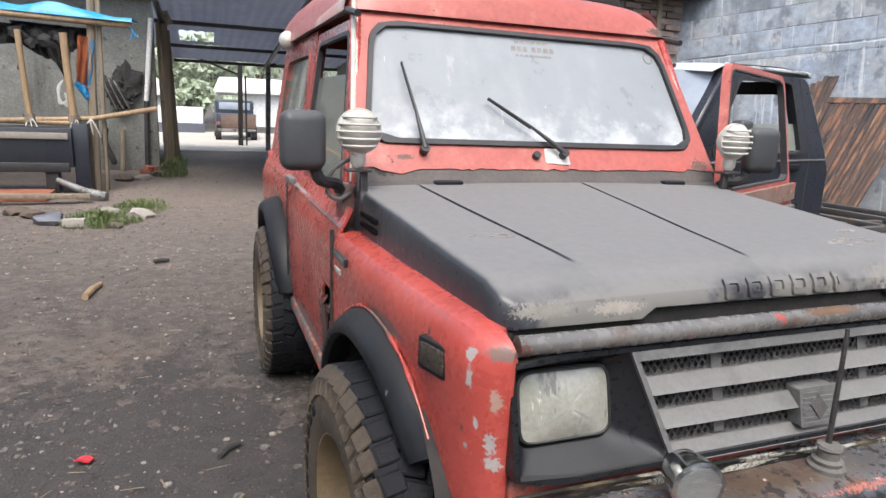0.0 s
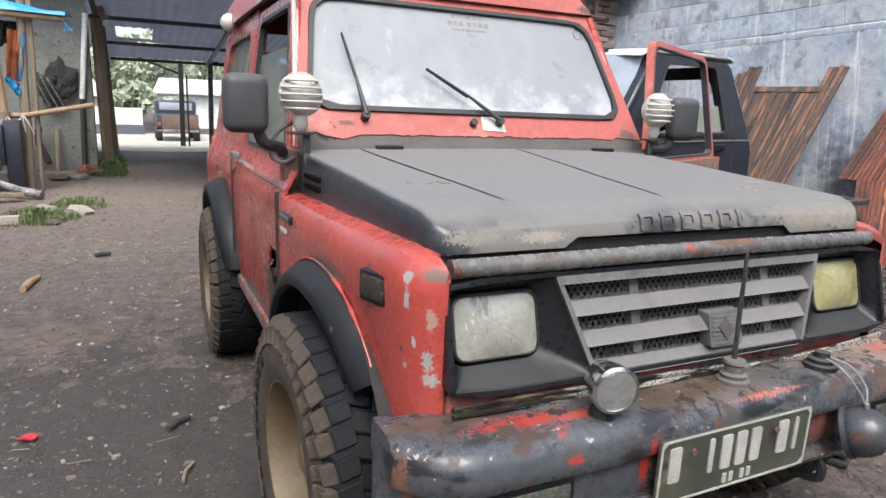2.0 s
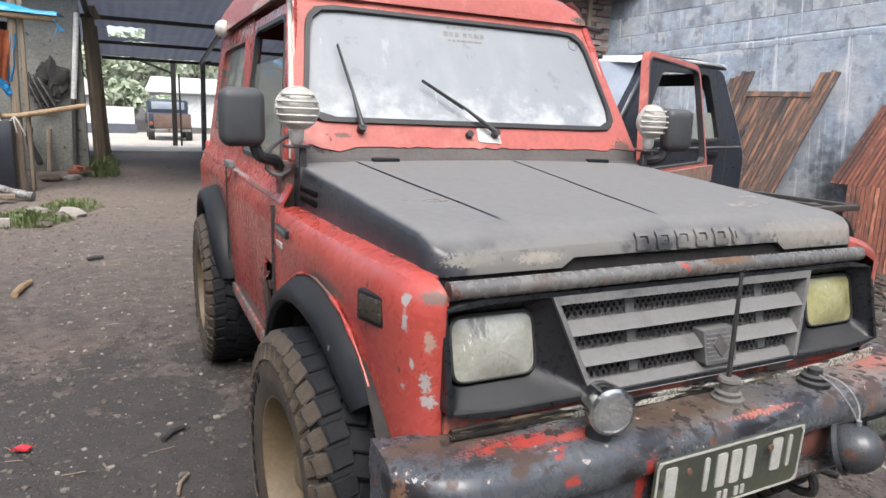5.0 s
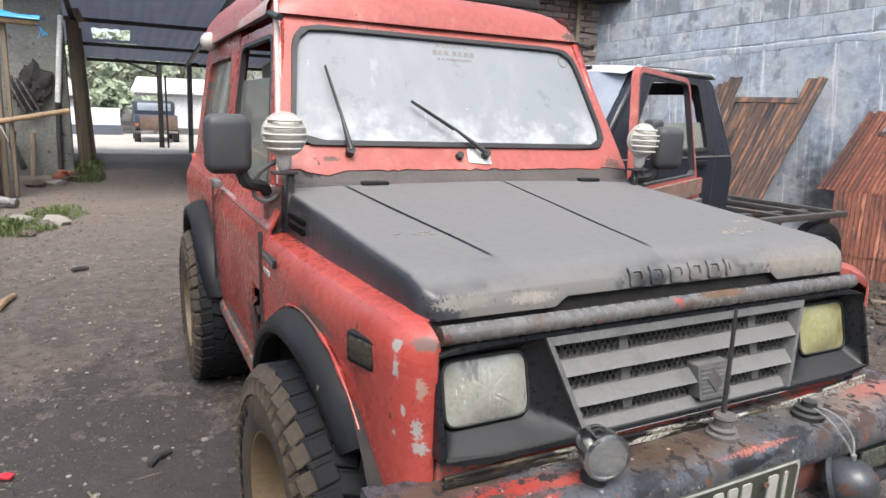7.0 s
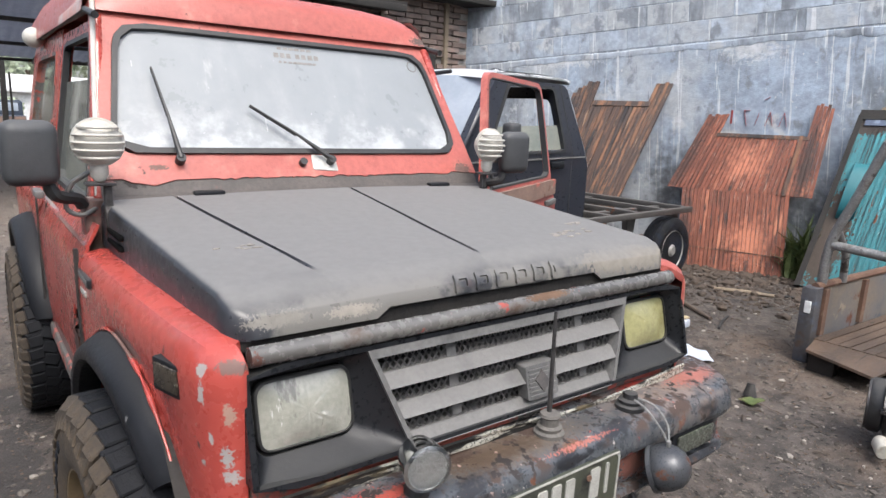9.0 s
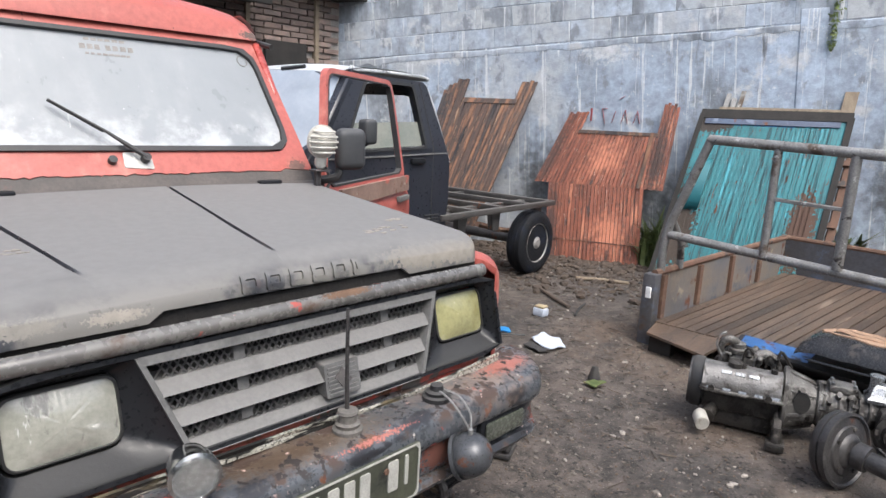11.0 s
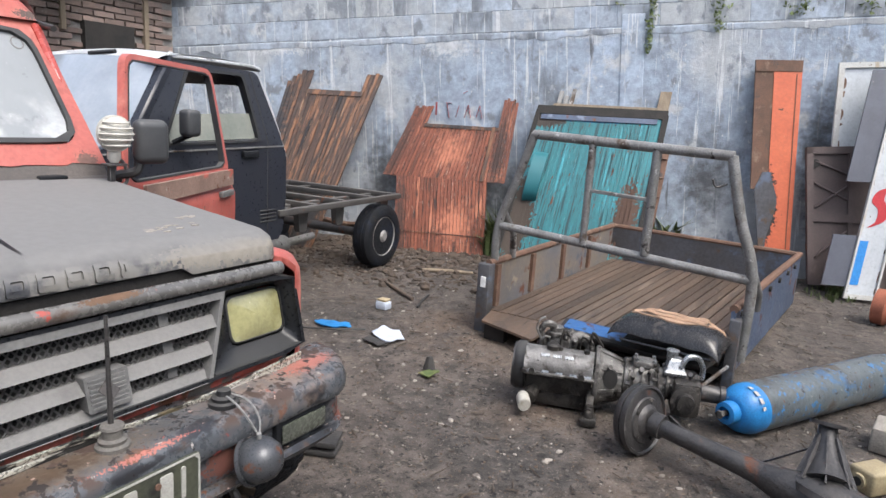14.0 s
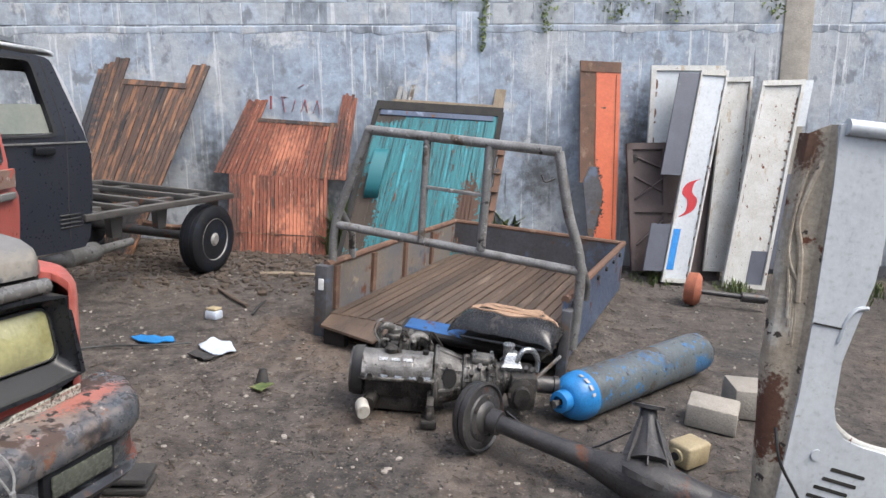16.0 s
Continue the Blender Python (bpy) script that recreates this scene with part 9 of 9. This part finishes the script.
for k, (c, r, n, h, w) in enumerate((((-2.08, 6.55, 0), (0.30, 0.36, 0), 1700, 0.15, 0.0035), ((-1.75, 7.5, 0), (0.24, 0.42, 0), 900, 0.12, 0.0035), ((-1.95, 7.1, 0), (0.3, 0.3, 0), 500, 0.10, 0.0035), ((-1.55, 11.3, 0), (0.2, 0.6, 0), 700, 0.3, 0.007), ((-1.6, 12.6, 0), (0.2, 0.5, 0), 400, 0.45, 0.009), ((5.16, 1.66, 0.0), (0.16, 0.16, 0), 420, 0.55, 0.014), ((6.05, 0.20, 0.0), (0.2, 0.2, 0), 420, 0.62, 0.014), ((6.0, -1.3, 0), (0.3, 0.16, 0), 420, 0.13, 0.0035), ((5.95, -2.05, 0), (0.2, 0.14, 0), 260, 0.15, 0.004), ((6.6, -3.3, 0), (0.4, 0.5, 0), 420, 0.2, 0.006), ((5.15, 1.55, 0.0), (0.14, 0.12, 0), 200, 0.62, 0.012))):
    whole("weeds", weeds(c, (r[0], r[1]), n, h, k, w), "leaf", "tuft of green weeds growing from the dirt", "weeds", None, "tufts of weeds", "stuff")


def vine(s0, z0, n, drop, spread, seed):
    rng = random.Random(seed)
    bm = bmesh.new()
    for k in range(n):
        t = rng.random()
        s, z = s0 + spread * rng.gauss(0, 0.5) * (1 - 0.6 * t), z0 - drop * t
        c = at_wall(s, z, rng.uniform(0.01, 0.06))
        a, b = Vector((rng.gauss(0, 1), rng.gauss(0, 1), rng.gauss(0, 1))).normalized() * rng.uniform(0.012, 0.03), Vector((rng.gauss(0, 1), rng.gauss(0, 1), rng.gauss(0, 1))).normalized() * rng.uniform(0.008, 0.02)
        bm.faces.new([bm.verts.new(c + v) for v in (a, b, -a, -b)])
    return bm


for k, (s, z, n, d, w) in enumerate(((5.0, 2.75, 150, 0.68, 0.07), (5.62, 2.75, 120, 0.45, 0.12), (6.3, 2.85, 110, 0.38, 0.3), (6.9, 2.95, 90, 0.45, 0.16), (7.9, 3.1, 120, 0.5, 0.25), (4.7, 2.85, 50, 0.35, 0.1))):
    whole("creeper", vine(s, z, n, d, w, k), "leaf", "sparse green creeper hanging down the wall", "creeper", None, "creepers on the wall", "stuff")
# red scrawl on the wall, as plain strokes
for s, z, ds, dz in ((2.95, 1.50, 0.0, -0.13), (3.05, 1.50, 0.06, 0.0), (3.06, 1.50, 0.03, -0.15), (3.16, 1.36, 0.03, 0.12), (3.25, 1.36, 0.035, 0.13), (3.285, 1.49, 0.03, -0.13), (3.37, 1.36, 0.035, 0.13), (3.405, 1.49, 0.03, -0.13), (3.22, 1.60, 0.05, 0.03)):
    part("scrawl_stroke", beam(at_wall(s, z, 0.004), at_wall(s + ds, z + dz, 0.004), 0.022, 0.003, 0.001), "graffiti", None)
for o in [o for o in bpy.data.objects if o.name.startswith("scrawl_stroke")]:
    o.parent = wall_east
    o.matrix_parent_inverse = wall_east.matrix_basis.inverted()

# ---- the stall beside the lane ----
stall = thing("market_stall", "bamboo stall frame with a blue tarpaulin roof", "stall")
post = part("post", dent(tube([(-2.42, 9.0, 0.0), (-2.40, 9.0, 1.3), (-2.34, 9.02, 2.62)], [0.06, 0.055, 0.05], 8), 0.008, 7), "old_wood", stall, "weathered timber post")
part("post", dent(beam((-2.30, 9.06, 0.0), (-2.27, 9.06, 2.6), 0.085, 0.05, 0.008), 0.006, 8), "old_wood", stall)
part("eave_pole", tube([(-5.2, 8.85, 2.32), (-3.4, 8.9, 2.24), (-1.86, 8.95, 2.205)], 0.042, 12), "bamboo", stall)
part("rail_pole", tube([(-3.4, 8.9, 0.93), (-2.4, 8.95, 0.98), (-1.62, 9.0, 1.14)], 0.034, 12), "bamboo", stall)
part("rail_pole", tube([(-5.2, 8.9, 0.96), (-2.6, 8.92, 0.91)], 0.034, 12), "bamboo", stall)
for x, r in ((-3.12, 0.037), (-2.62, 0.047)):
    part("bamboo_post", tube([(x, 8.88, 0.95), (x - 0.03, 8.88, 1.5), (x - 0.05, 8.88, 2.05)], r, 12), "bamboo", stall)
    part("lashing", dent(tube([(x, 8.88, 0.92), (x, 8.88, 1.02)], r + 0.02, 10), 0.02, 18), "old_wood", stall)
def pole_z(x):
    return 2.32 - 0.045 * (x + 5.2) if x < -3.4 else 2.24 - 0.0227 * (x + 3.4)


rows = []
for k in range(49):
    u = k / 48
    x = -5.2 + 3.34 * u
    zp = pole_z(x)
    hump = 0.07 * math.exp(-((x + 2.72) / 0.24) ** 2) + 0.012 * math.sin(k * 0.8)
    full = 1 - 0.75 * max(0.0, (x + 2.6) / 0.75)
    rows.append([(x, 8.86, zp + 0.036), (x, 8.87, zp + 0.05 + 0.03 * full + 0.012 * math.sin(k * 1.9)), (x, 8.95, zp + 0.07 + 0.06 * full + hump), (x, 9.3, zp + 0.09 + 0.06 * full + hump), (x, 10.2, zp + 0.16)])
part("tarpaulin", dent(ring_loft(rows, False, False), 0.012, 9), "tarp", stall, "sagging blue tarpaulin")
for k in range(3):
    part("tarp_tie", tube(curve_pts([(-1.90, 8.9, 2.2), (-1.86 + 0.03 * k, 8.9, 2.12 - 0.03 * k), (-1.90 + 0.05 * k, 8.9, 2.02 + 0.04 * k)], 4), 0.006, 6), "tarp", stall)


def drape(name, tl, tr, bl, br, y, mat, label, folds=5, deep=0.03, seed=0.0):
    """A hanging cloth with upright folds and a ragged hem."""
    rows = []
    for j in range(13):
        t = j / 12
        row = []
        for k in range(25):
            u = k / 24
            a = Vector(tl).lerp(Vector(tr), u)
            b = Vector(bl).lerp(Vector(br), u) + Vector((0, 0.05 * noise.noise(Vector((u * 7, seed, 0)))))
            p = a.lerp(b, t)
            row.append((p.x + 0.015 * noise.noise(Vector((t * 4, u * 3, seed))), y + deep * math.sin(u * folds * 6.28 + 1.5 * t + seed) * (0.4 + 0.6 * t) + 0.03 * noise.noise(Vector((u * 4, t * 4, seed))), p.y))
        rows.append(row)
    bm = ring_loft(rows, False, False)
    bmesh.ops.solidify(bm, geom=bm.faces[:], thickness=0.004)
    return part(name, bm, mat, stall, label)


drape("orange_cloth", (-2.52, 2.04), (-2.36, 2.02), (-2.58, 1.44), (-2.44, 1.34), 8.98, "cloth_orange", "hanging dusty orange cloth", 2, 0.025, 2.0)
drape("blue_cloth", (-2.38, 2.0), (-2.33, 1.99), (-2.46, 1.42), (-2.40, 1.40), 8.96, "tarp", "strip of blue sheet", 1, 0.02, 5.0)
drape("blue_cloth", (-2.60, 1.42), (-2.55, 1.46), (-2.46, 1.20), (-2.40, 1.34), 8.94, "tarp", "", 1, 0.03, 8.0)
drape("soot_cloth", (-3.5, 2.14), (-2.55, 2.10), (-3.05, 1.80), (-2.66, 1.62), 9.06, "rag", "sooty cloth bunched under the eave", 5, 0.06, 11.0)
drape("soot_cloth", (-2.95, 1.95), (-2.62, 1.95), (-2.72, 1.52), (-2.66, 1.46), 9.02, "rag", "", 3, 0.03, 14.0)
drape("soot_cloth", (-5.2, 2.24), (-3.0, 2.12), (-5.0, 1.86), (-3.1, 1.88), 9.08, "rag", "", 9, 0.05, 17.0)
drape("soot_cloth", (-3.3, 2.18), (-2.35, 2.14), (-3.2, 1.94), (-2.5, 1.86), 9.12, "rag", "", 6, 0.05, 21.0)
for k in range(12):
    rr = random.Random(k)
    part("hung_rag", moved(lump(0.05 + 0.03 * rr.random(), 2, 0.9, k * 3, (1.2, 0.6, 1.0)), Matrix.Translation((-3.2 + 0.05 * k, 9.0 + 0.03 * (k % 3), 2.03 - 0.04 * (k % 4)))), "rag", stall)
for k in range(5):
    part("rope_coil", tube(curve_pts([(-2.72 - 0.01 * k, 8.93, 1.46 - 0.02 * k), (-2.79, 8.92, 1.36 - 0.04 * k), (-2.76, 8.93, 1.2 - 0.01 * k), (-2.69 + 0.005 * k, 8.94, 1.13 + 0.03 * k), (-2.71, 8.92, 1.3)], 5), 0.009, 6), "white_rusty", stall, "loop of pale rope" if k == 0 else "")
part("hook", merge(tube([(-3.19, 8.95, 2.05), (-3.19, 8.95, 1.66)], 0.008, 6), moved(lump(0.05, 2, 0.6, 3, (0.7, 0.5, 1)), Matrix.Translation((-3.19, 8.95, 1.6)))), "rag", stall, "dark hook on a cord")
for x in (-3.10, -2.60, -2.42):
    for k in range(3):
        part("tied_end", tube(curve_pts([(x, 8.84, 0.98), (x + 0.05 * (k - 1), 8.82, 0.9), (x + 0.09 * (k - 1) + 0.02, 8.82, 0.80 - 0.03 * k)], 4), 0.008, 6), "white_rusty", stall)
cart = thing("black_counter", "black metal counter with a pale top edge", "counter")
part("body", bx((-5.2, 8.6, 0.36), (-2.62, 9.2, 0.86), 0.015), "pickup_paint", cart)
# light on the counter's top is given as a pale strip
part("top_edge", bx((-5.2, 8.56, 0.72), (-2.66, 8.60, 0.80), 0.006), "concrete", cart, "pale strip for the lit top edge")
part("lower_band", bx((-5.2, 8.56, 0.30), (-2.66, 8.60, 0.42), 0.008), "rubber", cart)
part("end_panel", bx((-2.62, 8.65, 0.08), (-2.44, 9.1, 0.92), 0.01), "pickup_paint", cart)
part("leg", bx((-2.95, 8.6, 0.0), (-2.8, 8.8, 0.36), 0.01), "rubber", cart)
part("leg", bx((-4.9, 8.6, 0.0), (-4.75, 8.8, 0.36), 0.01), "rubber", cart)
part("bumper_pipe", tube([(-2.78, 8.4, 0.22), (-2.45, 8.2, 0.10), (-2.2, 8.1, 0.05)], [0.035, 0.05, 0.06], 12), "pipe", cart)
whole("plank", dent(bx((-1.1, -0.08, 0), (1.1, 0.08, 0.05), 0.006), 0.006, 6), "old_wood", "rough plank lying before the counter", "plank", Matrix.Translation((-3.45, 7.75, 0.09)) @ pose(0, 0, 0, 0, 2, 10))
whole("red_sheet", bx((-0.55, -0.3, 0), (0.5, 0.3, 0.08), 0.01), "brick_red", "faded red sheet under the counter", "metal sheet", Matrix.Translation((-3.35, 8.35, 0.0)))
whole("brick", dent(bx((-0.10, -0.05, 0), (0.10, 0.05, 0.085), 0.008), 0.006, 12), "concrete", "loose pale block beside the grass", "brick", Matrix.Translation((-2.28, 6.28, 0)), "loose stones by the stall")
for k, (x, y, r, mt) in enumerate(((-2.52, 6.5, 0.12, "slate"), (-1.72, 6.75, 0.11, "concrete"), (-2.75, 6.9, 0.09, "rubble"), (-2.95, 7.1, 0.1, "rubble"), (-2.05, 6.95, 0.1, "concrete"), (-1.95, 10.4, 0.09, "concrete"), (-1.75, 10.9, 0.1, "rubble"), (-2.2, 10.2, 0.12, "rubble"), (-1.9, 6.2, 0.06, "rubble"))):
    whole("stone", lump(r, 2, 0.5, k * 2.3, (1.3, 0.9, 0.6)), mt, "rough stone beside the stall", "stone", Matrix.Translation((x, y, r * 0.35)), "loose stones by the stall")
for k in range(7):
    whole("broken_brick", dent(bx((-0.09, -0.05, 0), (0.09, 0.05, 0.07), 0.006), 0.01, 12, k), "brick_red", "broken red brick against the plaster wall", "brick", Matrix.Translation((-1.98 + 0.07 * k, 11.3 + 0.1 * (k % 3), 0.05 * (k % 2))) @ pose(0, 0, 0, 10 * (k % 3), 8 * (k % 2), 37 * k), "broken bricks")
hung = thing("hanging_rags", "bundle of sooty rags and belts hanging on the plaster wall", "rags")
for k in range(26):
    rr = random.Random(k + 50)
    a = rr.uniform(0, 6.28)
    q = math.sqrt(rr.random())
    part("rag", moved(lump(rr.uniform(0.05, 0.11), 2, 1.0, k * 1.9, (rr.uniform(0.7, 1.5), 0.5, rr.uniform(0.6, 1.6))), Matrix.Translation((-2.28 + 0.24 * q * math.cos(a), 11.8, 1.45 + 0.30 * q * math.sin(a)))), "rag", hung)
for k in range(9):
    part("strap", tube(curve_pts([(-2.64 + 0.03 * k, 11.74, 1.68 - 0.02 * k), (-2.58 + 0.03 * k, 11.70, 1.42), (-2.45 + 0.035 * k, 11.74, 1.1 - 0.03 * (k % 3))], 4), 0.012, 6), "pipe" if k % 3 == 1 else "rag", hung)
part("tail", tube(curve_pts([(-2.60, 11.76, 0.75), (-2.63, 11.74, 0.5), (-2.52, 11.72, 0.2), (-2.5, 11.74, 0.12)], 5), [0.02] + [0.05] * 14 + [0.03], 8), "rag", hung)
whole("leaning_spade", tube([(-2.37, 11.7, 0.0), (-2.34, 11.8, 0.7)], 0.04, 8), "old_wood", "short timber leaning on the plaster wall", "timber")

# ---- parked truck across the road ----
truck = thing("parked_truck", "old blue pickup parked at the roadside seen from behind", "pickup truck", Matrix.Translation((0.05, 21.6, 0)))
part("cab", bx((-0.62, 0.9, 0.5), (0.62, 2.6, 1.30), 0.08, 3), "truck_blue", truck)
part("rear_window", bx((-0.5, 0.88, 0.98), (0.5, 0.91, 1.22), 0.01), "pickup_glass", truck)
part("bed", bx((-0.62, -0.1, 0.42), (0.62, 0.9, 0.86), 0.03), "truck_blue", truck)
part("tailgate", bx((-0.48, -0.14, 0.40), (0.60, -0.08, 0.84), 0.015), "truck_red", truck)
for x in (-0.56, 0.56):
    for y in (0.2, 2.1):
        part("wheel", tube([(x - 0.09, y, 0.24), (x + 0.09, y, 0.24)], 0.24, 18), "rubber", truck)
    part("tail_lamp", bx((x - 0.05, -0.13, 0.5), (x + 0.05, -0.1, 0.6), 0.01), "brick_red", truck)
part("bumper", bx((-0.6, -0.2, 0.3), (0.6, -0.12, 0.38), 0.015), "pipe", truck)


# ---- bricks and blocks, last ----
def unit_mesh(name, size, material, jitter, seed):
    rng = random.Random(seed)
    bm = bx((-size[0] / 2, -size[1] / 2, -size[2] / 2), (size[0] / 2, size[1] / 2, size[2] / 2), 0.004, 1)
    for v in bm.verts:
        v.co += Vector((rng.uniform(-1, 1), rng.uniform(-1, 1), rng.uniform(-1, 1))) * jitter
    me = bpy.data.meshes.new(name)
    bm.to_mesh(me)
    bm.free()
    me.materials.append(M[material])
    return me


wall_north = bpy.data.objects["wall_north"]
rng = random.Random(11)
kinds = [unit_mesh("brick", (0.205, 0.06, 0.052), "brick", 0.004, k) for k in range(6)]
for row in range(24):
    z = 1.32 + row * 0.0635
    for k in range(10):
        x = 1.98 + k * 0.218 + (0.109 if row % 2 else 0.0)
        if x > 3.92 or (2.9 < x < 3.54 and 1.78 < z < 2.07):
            continue
        ob = new("brick", kinds[rng.randrange(6)])
        ob.parent = wall_north
        ob.location = (x, 5.225 + rng.uniform(-0.006, 0.006), z + rng.uniform(-0.004, 0.004))
        ob.rotation_euler = (0, radians(rng.uniform(-1.2, 1.2)), radians(rng.uniform(-1.5, 1.5)))
kinds = [unit_mesh("block", (0.3995, 0.03, 0.1985), "block", 0.0015, 40 + k) for k in range(5)]
for row in range(6):
    z = 2.035 + row * 0.203
    for k in range(24):
        s = -0.2 + k * 0.404 + (0.2 if row % 2 else 0.0)
        if 8.0 < s < 8.7 or s > 9.2:
            continue
        ob = new("block", kinds[rng.randrange(5)])
        ob.parent = wall_east
        ob.location = (s, 0.0105 + rng.uniform(-0.002, 0.0015), z + rng.uniform(-0.002, 0.002))
        ob.rotation_euler = (0, radians(rng.uniform(-0.3, 0.3)), 0)
